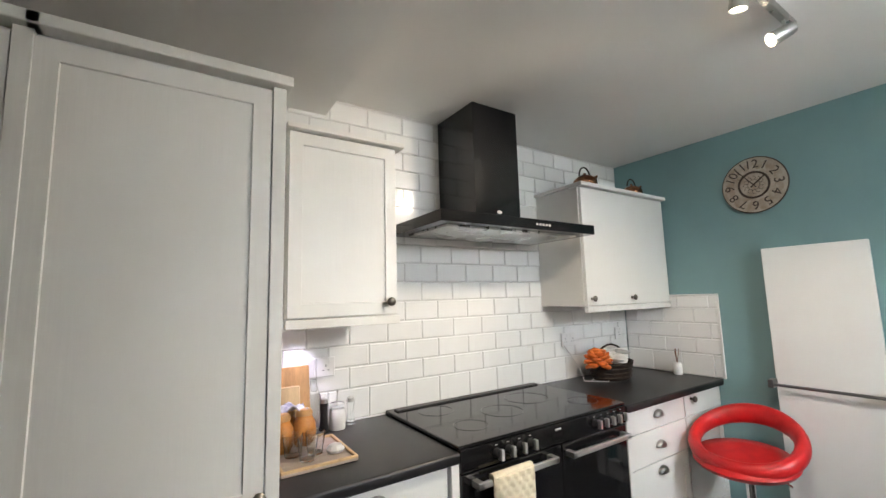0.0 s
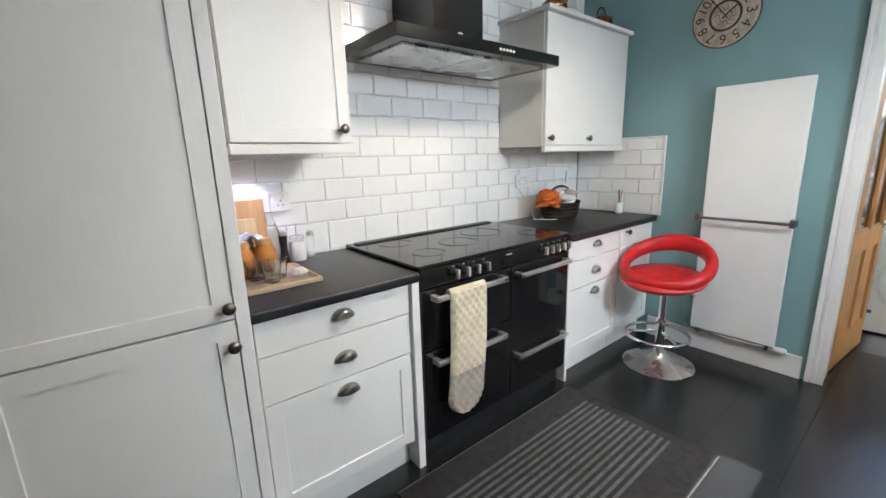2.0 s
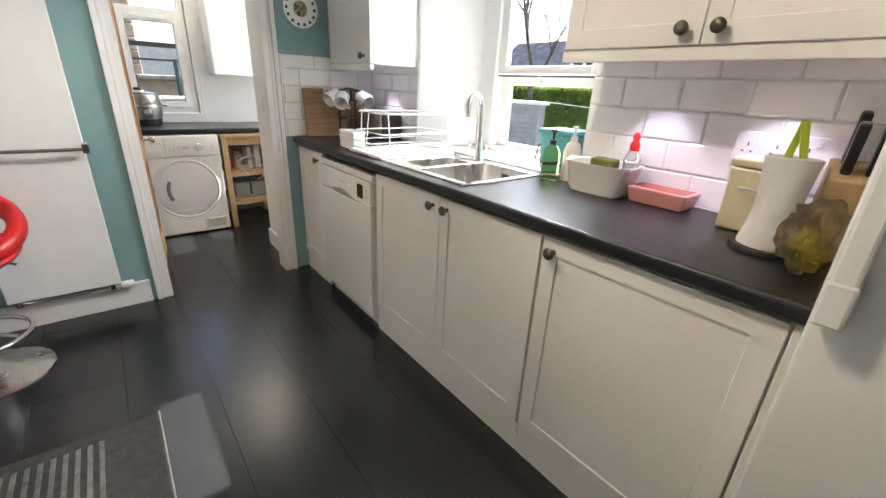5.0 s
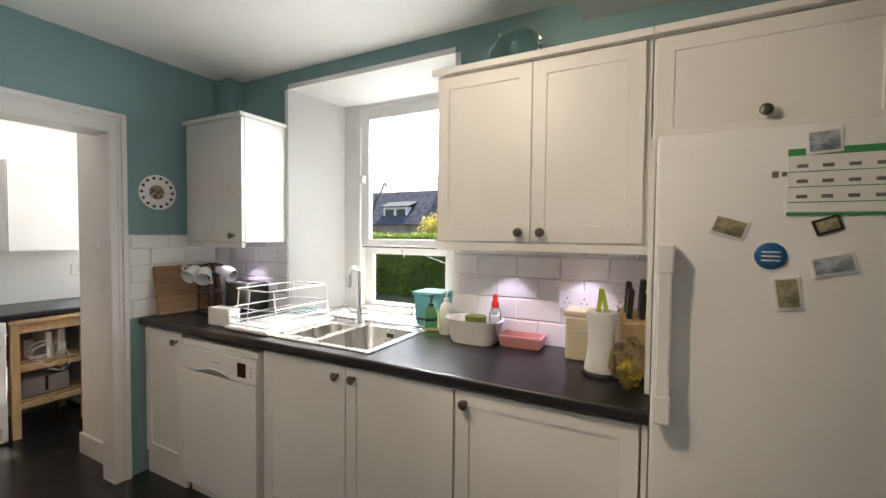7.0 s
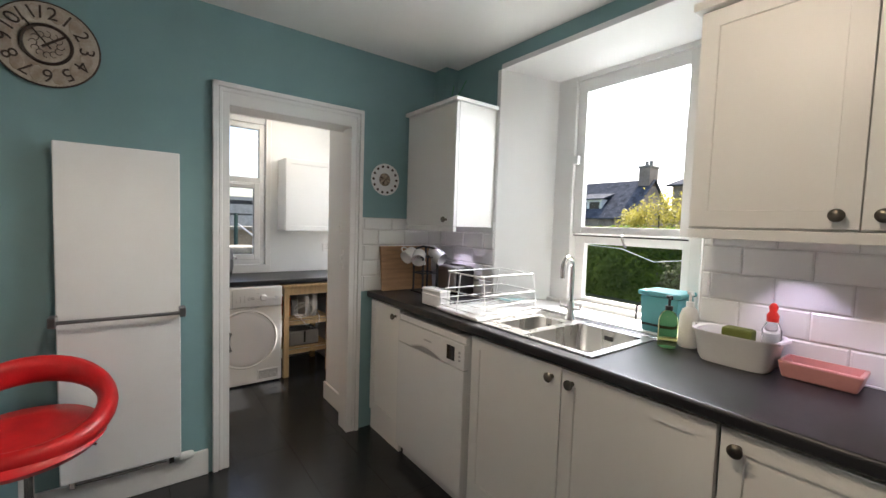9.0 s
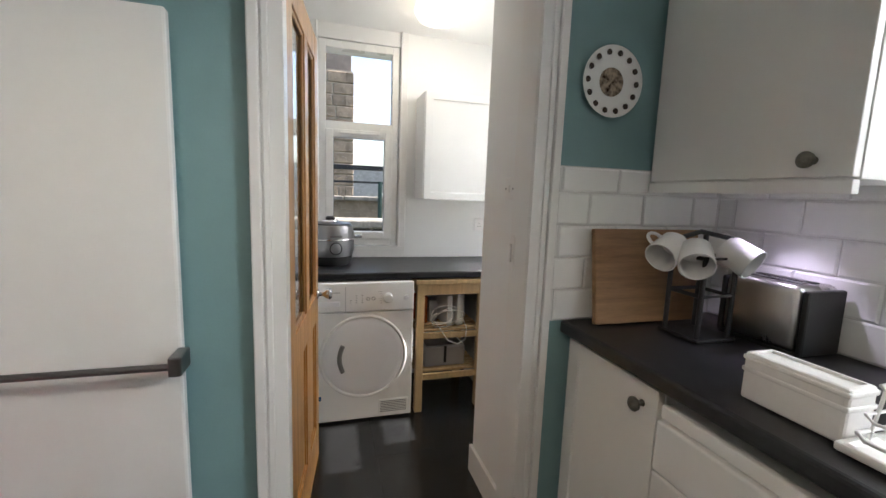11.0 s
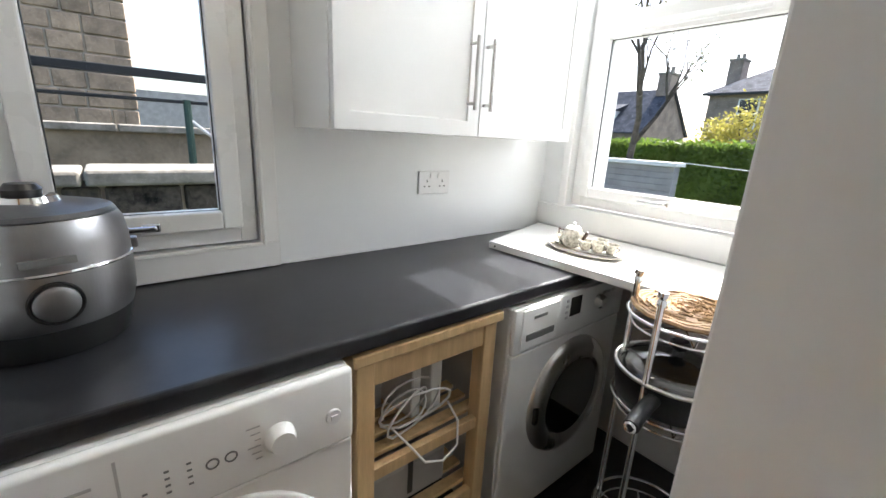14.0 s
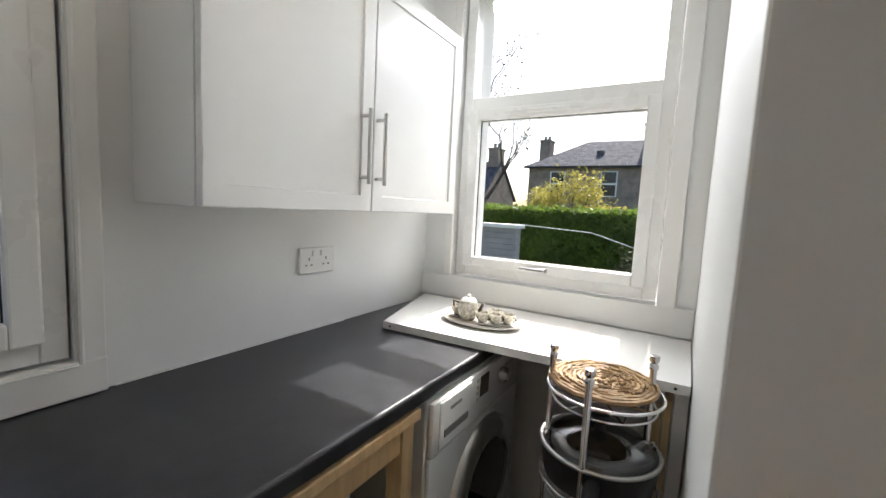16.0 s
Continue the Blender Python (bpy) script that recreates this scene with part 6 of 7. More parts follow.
def cart():
    y0, y1, x0, x1, h = -0.695, -0.268, 4.325, 4.80, 0.812
    c = thing("kitchen_cart", (4.56, (y0 + y1) / 2, 0), "pale birch kitchen trolley with slatted shelves under the worktop", "trolley")
    for lx in (x0, x1 - 0.045):
        for ly in (y0, y1 - 0.045):
            part("leg", box(lx, lx + 0.045, ly, ly + 0.045, 0, h - 0.028, 0.003), BEECH, c)
    part("tabletop", box(x0 - 0.012, x1 + 0.012, y0 - 0.012, y1 + 0.012, h - 0.028, h, 0.004), BEECH, c)
    for lx in (x0 + 0.006, x1 - 0.030):
        part("apron", box(lx, lx + 0.022, y0 + 0.045, y1 - 0.045, h - 0.095, h - 0.028, 0.002), BEECH, c)
    for ly in (y0 + 0.008, y1 - 0.030):
        part("apron", box(x0 + 0.045, x1 - 0.045, ly, ly + 0.022, h - 0.095, h - 0.028, 0.002), BEECH, c)
    for z in (0.485, 0.232):
        for lx in (x0 + 0.008, x1 - 0.030):
            part("shelf_rail", box(lx, lx + 0.022, y0 + 0.045, y1 - 0.045, z - 0.035, z, 0.002), BEECH, c)
        for i in range(7):
            sx = x0 + 0.040 + 0.058 * i
            part("slat", box(sx, sx + 0.036, y0 + 0.008, y1 - 0.008, z, z + 0.012, 0.002), BEECH, c)


cart()
bk = thing("storage_basket", (4.50, -0.47, 0.244), "grey felt storage basket on the lower trolley shelf", "basket")
b = box(4.40, 4.60, -0.60, -0.335, 0.245, 0.375, 0.012)
top = max(b.faces, key=lambda f: f.calc_center_median().z)
bmesh.ops.inset_region(b, faces=[top], thickness=0.010, depth=0)
bmesh.ops.inset_region(b, faces=[top], thickness=0.002, depth=-0.11)
part("tub", b, surf("grey_felt", (0.36, 0.35, 0.34), 0.9, var=0.1, bump=0.2, fine=300), bk)
part("cut_out", box(4.397, 4.4005, -0.478, -0.462, 0.27, 0.375), BLACKM, bk)
# clutter on the upper shelf
for x, y, sx, sy, hh, mt, nm, lb in ((4.55, -0.34, 0.12, 0.05, 0.17, ORANGE, "packet", "dark orange packet on the trolley shelf"), (4.50, -0.485, 0.16, 0.035, 0.19, PAPER, "envelope_box", "upright white box on the trolley shelf"), (4.50, -0.55, 0.17, 0.045, 0.20, PAPER, "envelope_box", "upright white box on the trolley shelf"), (4.56, -0.41, 0.09, 0.06, 0.14, LGREY, "adapter", "grey plastic adapter box on the trolley shelf")):
    b = box(x - sx / 2, x + sx / 2, y - sy / 2, y + sy / 2, 0.498, 0.498 + hh, 0.006)
    bmesh.ops.rotate(b, cent=(x, y, 0.5), matrix=Matrix.Rotation(radians(9), 3, "Z"), verts=b.verts)
    single(nm, b, mt, lb, "box", "clutter on the trolley", (x, y, 0.498))
random.seed(9)
pts = []
for i in range(60):
    a = i * 0.42
    pts.append((4.375 + 0.028 * math.sin(a * 0.7) + 0.02, -0.46 + (0.085 + 0.03 * math.sin(i * 0.21)) * math.cos(a), max(0.503, 0.560 + 0.045 * math.sin(a) + 0.02 * math.sin(i * 0.37))))
pts += [(4.335, -0.42, 0.500), (4.320, -0.46, 0.440), (4.318, -0.52, 0.415), (4.320, -0.57, 0.44), (4.335, -0.58, 0.505), (4.36, -0.56, 0.56)]
single("extension_cable", tube(pts, 0.0032, 8), WHITEP, "tangled white extension cable hanging from the trolley", "cable", at=(4.38, -0.46, 0.498), smooth=60)


RICE = surf("grey_brushed_shell", (0.30, 0.30, 0.31), 0.36, 1.0, var=0.06, scale=10, bump=0.05, fine=260, stretch=(1, 1, 0.1))


def rice_cooker():
    x, y = 4.635, 0.212
    r = thing("rice_cooker", (x, y, WU), "silver pressure rice cooker with a dark lid on the worktop", "rice cooker")
    part("base", lathe([(0, 0), (0.118, 0), (0.122, 0.012), (0.132, 0.055), (0, 0.055)], (x, y, WU + 0.001), seg=48), BLACKM, r, "black base", smooth=40)
    part("body", lathe([(0, 0), (0.132, 0), (0.140, 0.03), (0.141, 0.085), (0.139, 0.10), (0, 0.10)], (x, y, WU + 0.056), seg=48), RICE, r, smooth=40)
    part("seam", tube(circle((x, y, WU + 0.157), 0.141, 48), 0.0035, 6, True), CHROME, r)
    part("shoulder", lathe([(0, 0), (0.140, 0), (0.139, 0.035), (0.134, 0.066), (0.126, 0.080), (0, 0.080)], (x, y, WU + 0.158), seg=48), RICE, r, smooth=40)
    l = part("lid", lathe([(0, 0), (0.126, 0), (0.120, 0.008), (0.07, 0.018), (0, 0.020)], (x, y, WU + 0.240), seg=48), surf("dark_grey_plastic", (0.06, 0.06, 0.065), 0.3, var=0.1), r, "dark grey lid", smooth=40)
    part("vent_plate", lathe([(0, 0), (0.050, 0), (0.046, 0.010), (0.026, 0.014), (0, 0.014)], (x, y, WU + 0.258), seg=30), CHROME, l, smooth=40)
    part("valve", lathe([(0, 0), (0.026, 0), (0.028, 0.008), (0.020, 0.018), (0, 0.019)], (x, y, WU + 0.271), seg=24), BLACKM, l, smooth=40)
    d = (Vector((3.2, -0.1, 0)) - Vector((x, y, 0))).normalized()
    c = Vector((x, y, WU + 0.108)) + d * 0.138
    k = part("dial", lathe([(0, 0), (0.032, 0), (0.030, 0.010), (0.022, 0.014), (0, 0.014)], c, d, 28), RICE, r, smooth=40)
    part("dial_ring", tube([c + d * 0.004 + (Vector((-d.y, d.x, 0)) * math.cos(a / 14 * math.pi) + Vector((0, 0, math.sin(a / 14 * math.pi)))) * 0.034 for a in range(28)], 0.003, 6, True), BLACKM, k)
    b = box(-0.035, 0.035, -0.004, 0.003, -0.006, 0.006, 0.001)
    bmesh.ops.transform(b, matrix=Matrix.Translation(Vector((x, y, WU + 0.178)) + d * 0.139) @ Matrix.Rotation(math.atan2(d.y, d.x) + math.pi / 2, 4, "Z"), verts=b.verts)
    part("name_plate", b, GREY, r)
    for s_ in (-1, 1):
        q = Vector((x, y, WU + 0.16)) + Vector((-d.y, d.x, 0)) * s_ * 0.145
        part("latch", box(q.x - 0.012, q.x + 0.012, q.y - 0.010, q.y + 0.010, q.z - 0.010, q.z + 0.012, 0.004), RICE, r)
    for a in range(3):
        part("foot", lathe([(0, 0), (0.012, 0), (0.012, 0.002), (0, 0.002)], (x + 0.08 * math.cos(2.1 * a), y + 0.08 * math.sin(2.1 * a), WU), seg=10), BLACKM, r)


rice_cooker()


def pan_stand():
    cx, cy = 3.945, -0.925
    s = thing("pan_stand", (cx, cy, 0), "three-tier chrome pan stand holding a wicker tray and a pan", "pan stand")
    posts = [(4.063, -0.905), (3.955, -0.790), (3.848, -0.975)]
    for x, y in posts:
        p = part("post", rod((x, y, 0.012), (x, y, 0.945), 0.0075, 12), CHROME, s, smooth=40)
        part("finial", lathe([(0, 0), (0.010, 0), (0.0105, 0.010), (0.007, 0.014), (0.012, 0.022), (0.011, 0.032), (0, 0.036)], (x, y, 0.940), seg=16), CHROME, p, smooth=50)
        part("foot", lathe([(0, 0), (0.012, 0), (0.010, 0.014), (0, 0.014)], (x, y, 0), seg=12), BLACKM, p)
    for z, r in ((0.885, 0.128), (0.664, 0.133), (0.300, 0.128), (0.06, 0.128)):
        t = part("tier", tube(circle((cx, cy, z), r, 48), 0.0042, 8, True), CHROME, s, "chrome wire ring", smooth=60)
        part("rim_wire", tube(circle((cx, cy, z - 0.028), r * 0.9, 44), 0.0028, 8, True), CHROME, t, smooth=60)
        for i in range(3):
            a = 2 * math.pi * i / 3
            part("cross_wire", tube([(cx + r * math.cos(a), cy + r * math.sin(a), z), (cx + 0.9 * r * math.cos(a), cy + 0.9 * r * math.sin(a), z - 0.028), (cx - 0.9 * r * math.cos(a), cy - 0.9 * r * math.sin(a), z - 0.028)], 0.0022, 6), CHROME, t)
    for z in (0.30, 0.06):
        part("scroll", tube(circle((cx - 0.02, cy + 0.03, z - 0.03), 0.062, 30), 0.0025, 6, True), CHROME, s)
    # woven tray: rings of cane, slightly uneven
    wx, wy = cx + 0.008, cy - 0.02
    w = thing("wicker_tray", (wx, wy, 0.886), "round woven wicker mat on the pan stand", "wicker mat")
    random.seed(3)
    for i in range(11):
        r = 0.012 + 0.0108 * i
        part("coil", tube([(wx + (r + random.uniform(-.0015, .0015)) * math.cos(2 * math.pi * k / 40), wy + (r + random.uniform(-.0015, .0015)) * math.sin(2 * math.pi * k / 40), 0.896 + random.uniform(-.0022, .0022)) for k in range(40)], 0.0062, 6, True), WICKER, w)
    for i in range(46):
        a = random.uniform(0, 2 * math.pi)
        r0, da = random.uniform(0.02, 0.11), random.uniform(0.35, 0.7)
        part("strand", tube([(wx + (r0 + random.uniform(-.004, .004)) * math.cos(a + da * k / 4), wy + (r0 + random.uniform(-.004, .004)) * math.sin(a + da * k / 4), 0.9035 + 0.0015 * math.sin(k * 1.5)) for k in range(5)], 0.0028, 5), WICKER, w)
    # pan with glass lid
    p = thing("frying_pan", (cx, cy, 0.659), "black deep frying pan with a glass lid", "pan")
    px, py, pz = cx, cy + 0.005, 0.6615
    part("pan", lathe([(0, 0), (0.095, 0), (0.112, 0.012), (0.124, 0.078), (0.121, 0.078), (0.108, 0.014), (0, 0.006)], (px, py, pz), seg=48), BLACKM, p, smooth=50)
    l = part("lid", lathe([(0, 0.036), (0.04, 0.033), (0.09, 0.020), (0.118, 0.002), (0.118, 0.0), (0.09, 0.016), (0.04, 0.029), (0, 0.032)], (px, py, pz + 0.080), seg=48), clear("smoked_glass", (0.60, 0.60, 0.60), 0.02, 2.0), p, "glass lid", smooth=60)
    part("lid_rim", tube(circle((px, py, pz + 0.081), 0.121, 48), 0.0048, 8, True), STEEL, l, smooth=60)
    part("lid_knob", lathe([(0, 0), (0.012, 0), (0.010, 0.012), (0.020, 0.022), (0.021, 0.030), (0.016, 0.035), (0, 0.036)], (px, py, pz + 0.114), seg=20), BLACKM, l, smooth=40)
    # steel disc added in the black pan, for the lid's grey sheen
    part("inside", lathe([(0, 0), (0.10, 0), (0.10, 0.002), (0, 0.002)], (px, py, pz + 0.012), seg=30), STEEL, p)
    d = Vector((-0.10, 1.0, 0)).normalized()
    part("handle", tube([Vector((px, py, pz + 0.055)) + d * (0.12 + 0.018 * i) + Vector((0, 0, 0.004 * i - 0.0008 * i * i)) for i in range(7)], 0.015, 12), BLACKM, p, smooth=60)
    e = Vector((px, py, pz + 0.052)) + d * 0.235
    part("hang_ring", tube([e + (Vector((1, 0, 0)) * math.cos(k / 8 * math.pi) + Vector((0, 0, 1)) * math.sin(k / 8 * math.pi)) * 0.009 for k in range(16)], 0.003, 6, True), CHROME, p)

    p.scale = (1.1, 1.1, 1.1)


pan_stand()


def tea_set():
    z = WU + 0.0275
    cx, cy = 4.415, -1.225
    t = thing("serving_dish", (cx, cy, z), "oval pale ceramic serving dish on the shelf board", "dish")
    part("dish", lathe([(0, 0), (0.125, 0), (0.150, 0.010), (0.153, 0.014), (0.146, 0.013), (0.12, 0.006), (0, 0.005)], (cx, cy, z), seg=48, squash=0.62), surf("cream_glaze", (0.70, 0.66, 0.56), 0.2, var=0.05), t, smooth=50)
    part("gilt_edge", tube(circle((cx, cy, z + 0.014), 0.152, 48, "z", 0.152 * 0.62), 0.0018, 6, True), GREY, t)
    glaze = surf("patterned_china", (0.66, 0.63, 0.55), 0.18, var=0.25, scale=60, bump=0, col2=(0.20, 0.19, 0.17))
    k = thing("teapot", (cx + 0.05, cy + 0.005, z + 0.006), "small patterned china teapot with dark handles", "teapot")
    kx, ky, kz = cx + 0.05, cy + 0.005, z + 0.006
    part("pot", lathe([(0, 0), (0.026, 0), (0.036, 0.02), (0.038, 0.05), (0.030, 0.068), (0, 0.068)], (kx, ky, kz), seg=28), glaze, k, smooth=50)
    part("lid", lathe([(0, 0), (0.029, 0), (0.022, 0.010), (0.005, 0.014), (0.007, 0.022), (0, 0.026)], (kx, ky, kz + 0.068), seg=24), ENAMEL, k, smooth=50)
    part("handle", tube([(kx + 0.034, ky, kz + 0.055), (kx + 0.060, ky + 0.004, kz + 0.060), (kx + 0.058, ky + 0.004, kz + 0.030), (kx + 0.038, ky, kz + 0.018)], 0.004, 8), INK, k, "dark curved handle", smooth=60)
    part("spout", tube([(kx - 0.032, ky, kz + 0.025), (kx - 0.048, ky, kz + 0.045), (kx - 0.058, ky, kz + 0.066)], 0.006, 8), INK, k, "dark spout", smooth=60)
    for i, (dx, dy) in enumerate(((-0.015, 0.02), (-0.06, 0.012), (-0.035, -0.04), (0.10, -0.01), (-0.095, -0.012))):
        c = thing("teacup", (cx + dx, cy + dy, z + 0.006), "small patterned china teacup on the serving dish", "teacup", "tea set cups")
        part("cup", lathe([(0, 0), (0.014, 0), (0.022, 0.014), (0.027, 0.034), (0.025, 0.034), (0.019, 0.014), (0, 0.005)], (cx + dx, cy + dy, z + 0.012), seg=22), glaze, c, smooth=50)
        part("saucer", lathe([(0, 0), (0.022, 0), (0.034, 0.006), (0.022, 0.005), (0, 0.005)], (cx + dx, cy + dy, z + 0.006), seg=24), ENAMEL, c, smooth=50)
        part("handle", tube([(cx + dx - 0.025, cy + dy + 0.006, z + 0.040), (cx + dx - 0.037, cy + dy + 0.010, z + 0.034), (cx + dx - 0.024, cy + dy + 0.006, z + 0.022)], 0.0025, 6), INK, c)


tea_set()


def pine_door():
    """A glazed pine door, hinged on the north jamb and open along the wall."""
    L, H, T = 0.690, 1.935, 0.036
    d = thing("door_1", (3.352, 0.360, 0.008), "open varnished pine door with two tall glass panes", "door", kind="structure")
    d.rotation_euler = (0, 0, math.atan2(0.292 - 0.360, 4.035 - 3.352))
    RP = lambda n, b, m, p, l="": part(n, b, m, p, l, local=True)
    st, mid = 0.095, 0.075
    xs = ((0, st), (0.340, 0.415), (0.608, L))
    for a, b_ in (xs[0], xs[2]):
        RP("stile", box(a, b_, -T / 2, T / 2, 0, H, 0.002), PINE, d)
    for z0, z1 in ((0, 0.19), (0.70, 0.82), (H - 0.10, H)):
        RP("rail", box(st, xs[2][0], -T / 2 + 0.0006, T / 2 - 0.0006, z0, z1, 0.002), PINE, d)
    for z0, z1 in ((0.19, 0.70), (0.82, H - 0.10)):
        RP("mullion", box(xs[1][0], xs[1][1], -T / 2 + 0.001, T / 2 - 0.001, z0, z1, 0.002), PINE, d)
    for a, b_ in ((st, xs[1][0]), (xs[1][1], xs[2][0])):
        for z0, z1, glass in ((0.19, 0.70, False), (0.82, H - 0.10, True)):
            for sgn in (-1, 1):
                o = sgn * (T / 2 - 0.006)
                w = 0.014
                m = box(a, a + w, min(o, o - sgn * 0.010), max(o, o - sgn * 0.010), z0, z1, 0.004)
                box(b_ - w, b_, min(o, o - sgn * 0.010), max(o, o - sgn * 0.010), z0, z1, 0.004, bm=m)
                box(a + w, b_ - w, min(o, o - sgn * 0.010), max(o, o - sgn * 0.010), z0, z0 + w, 0.004, bm=m)
                box(a + w, b_ - w, min(o, o - sgn * 0.010), max(o, o - sgn * 0.010), z1 - w, z1, 0.004, bm=m)
                RP("beading", m, PINE, d)
            if glass:
                RP("pane", box(a + 0.002, b_ - 0.002, -0.002, 0.002, z0 + 0.002, z1 - 0.002), clear("door_glass", (0.93, 0.96, 0.95), 0.06, 1.45), d, "slightly obscured glass pane")
            else:
                RP("panel", box(a + 0.004, b_ - 0.004, -0.006, 0.006, z0 + 0.004, z1 - 0.004, 0.003), PINE, d)
    for sgn in (-1, 1):
        k = RP("handle_rose", lathe([(0, 0), (0.024, 0), (0.022, 0.008), (0, 0.008)], (L - 0.042, sgn * T / 2, 0.820), (0, sgn, 0), 24), CHROME, d)
        RP("door_knob", lathe([(0, 0), (0.011, 0), (0.009, 0.022), (0.020, 0.034), (0.026, 0.048), (0.022, 0.060), (0, 0.064)], (L - 0.042, sgn * (T / 2 + 0.006), 0.820), (0, sgn, 0), 26), CHROME, d, "polished chrome door knob")
    for z in (0.22, 1.70):
        RP("hinge", box(-0.004, 0.022, T / 2 - 0.002, T / 2 + 0.003, z, z + 0.09, 0.001), STEEL, d)
    for o in d.children_recursive:
        if o.type == "MESH" and o.name.startswith(("door_knob", "handle_rose")):
            o.data.polygons.foreach_set("use_smooth", [True] * len(o.data.polygons))


pine_door()
sw = thing("light_switch", (3.489, -0.428, 1.330), "white light switch on the passage wall", "light switch")
part("plate", box(3.447, 3.531, -0.428, -0.416, 1.288, 1.372, 0.003), WHITEP, sw)
part("rocker", box(3.483, 3.495, -0.417, -0.411, 1.318, 1.344, 0.002), WHITEP, sw)
for x in (3.459, 3.519):
    part("screw", lathe([(0, 0), (0.004, 0), (0.003, 0.002), (0, 0.002)], (x, -0.416, 1.330), (0, 1, 0), 10), GREY, sw)
cl = thing("ceiling_lamp", (4.42, -0.37, UC), "round warm glowing glass ceiling lamp", "ceiling lamp")
part("base", lathe([(0, 0), (0.075, 0), (0.075, 0.014), (0, 0.014)], (4.42, -0.37, UC - 0.001), (0, 0, -1), 28), CHROME, cl)
part("shade", lathe([(0.135, 0.0), (0.140, 0.02), (0.115, 0.058), (0.06, 0.078), (0, 0.082)], (4.42, -0.37, UC - 0.012), (0, 0, -1), 40), BULBW, cl, "glowing opal shade", smooth=60)

# ---- kitchen window ----
kw = thing("window_3", (1.93, -1.39, WS), "white painted sash window above the sink", "window", kind="structure")
GX0, GX1 = 1.665, 2.215
for xa, xb in ((1.53, 1.61), (2.275, 2.43)):
    part("window_frame", box(xa, xb, -1.46, -1.355, WS - 0.02, 2.33, 0.004), TRIM, kw)
part("window_frame", box(1.61, 2.275, -1.46, -1.36, 2.235, 2.33, 0.004), TRIM, kw)
part("window_sill", box(1.52, 2.44, -1.50, -1.34, WS - 0.03, WS + 0.022, 0.006), TRIM, kw)
for nm, y, z0, z1, g0, g1 in (("upper_sash", -1.395, 1.345, 2.235, 1.385, 2.165), ("lower_sash", -1.435, WS + 0.022, 1.345, 0.965, 1.285)):
    s = box(1.61, GX0, y - 0.02, y + 0.02, z0, z1, 0.003)
    box(GX1, 2.275, y - 0.02, y + 0.02, z0, z1, 0.003, bm=s)
    box(GX0, GX1, y - 0.02, y + 0.02, z0, g0, 0.003, bm=s)
    box(GX0, GX1, y - 0.02, y + 0.02, g1, z1, 0.003, bm=s)
    o = part(nm, s, TRIM, kw)
    p = part("pane", box(GX0 - 0.003, GX1 + 0.003, y - 0.004, y + 0.002, g0 - 0.003, g1 + 0.003), GLASS, o)
    p.visible_shadow = False
part("catch", box(2.24, 2.275, -1.372, -1.345, 1.75, 1.80, 0.004), TRIM, kw)
h = part("sash_fastener", rod((1.62, -1.368, 1.333), (2.26, -1.368, 1.333), 0.004, 8), BLACKM, kw, "thin dark stay rod")
part("stay_hook", tube([(1.95, -1.365, 1.345), (1.94, -1.345, 1.325), (1.91, -1.335, 1.275)], 0.006, 8), CHROME, h, "curved chrome window catch")

# ---- outdoors ----
GRASS = surf("garden_ground", (0.07, 0.09, 0.035), 0.95, var=0.25, scale=0.6, bump=0.4, fine=20)


def leafy(m, share):
    """Thin leaves: part of the light passes through in the leaf's own colour."""
    n, l = m.node_tree.nodes, m.node_tree.links
    b = n["Principled BSDF"]
    t, mx = n.new("ShaderNodeBsdfTranslucent"), n.new("ShaderNodeMixShader")
    l.new(b.inputs["Base Color"].links[0].from_socket, t.inputs["Color"])
    mx.inputs[0].default_value = share
    l.new(b.outputs[0], mx.inputs[1]), l.new(t.outputs[0], mx.inputs[2])
    l.new(mx.outputs[0], n["Material Output"].inputs["Surface"])
    return m


LEAF = leafy(surf("hedge_leaf", (0.15, 0.23, 0.035), 0.6, var=0.25, scale=1.2, bump=0.05), 0.55)
YLEAF = leafy(surf("yellow_blossom", (0.50, 0.44, 0.10), 0.6, var=0.25, scale=4, bump=0.05), 0.4)
BARK = surf("bark", (0.10, 0.085, 0.07), 0.9, var=0.3, scale=8, bump=0.5, fine=30)
BUD = surf("spring_leaf", (0.16, 0.17, 0.06), 0.7, var=0.3, bump=0)
SLATE = surf("slate_roof", (0.10, 0.105, 0.125), 0.85, var=0.25, scale=3, bump=0.2, fine=12)
SLATE.node_tree.nodes["Principled BSDF"].inputs["Specular IOR Level"].default_value = 0.1
SAND = surf("sandstone", (0.33, 0.25, 0.18), 0.9, var=0.22, scale=5, bump=0.4, fine=30, random=0.2)
MORTAR = surf("mortar", (0.42, 0.36, 0.29), 0.95, var=0.15)
HOUSE = surf("brown_stone", (0.30, 0.24, 0.20), 0.9, var=0.2, scale=1.5, bump=0.3, fine=8)
RUBBLE = surf("mossy_rubble", (0.10, 0.085, 0.07), 0.95, var=0.4, scale=10, bump=0.7, fine=40)
CAPS = surf("weathered_cap_stone", (0.30, 0.28, 0.245), 0.9, var=0.35, scale=8, bump=0.5, fine=40, col2=(0.12, 0.11, 0.09))
RENDERW = surf("tan_wall", (0.34, 0.27, 0.19), 0.9, var=0.2, scale=4, bump=0.2, fine=30)
CLADG = surf("grey_boards", (0.34, 0.33, 0.33), 0.7, var=0.12, scale=4, bump=0.1)
WPAINT = surf("outdoor_white", (0.75, 0.75, 0.73), 0.6, var=0.05)
IRON = surf("black_iron", (0.012, 0.013, 0.013), 0.5, var=0.1)
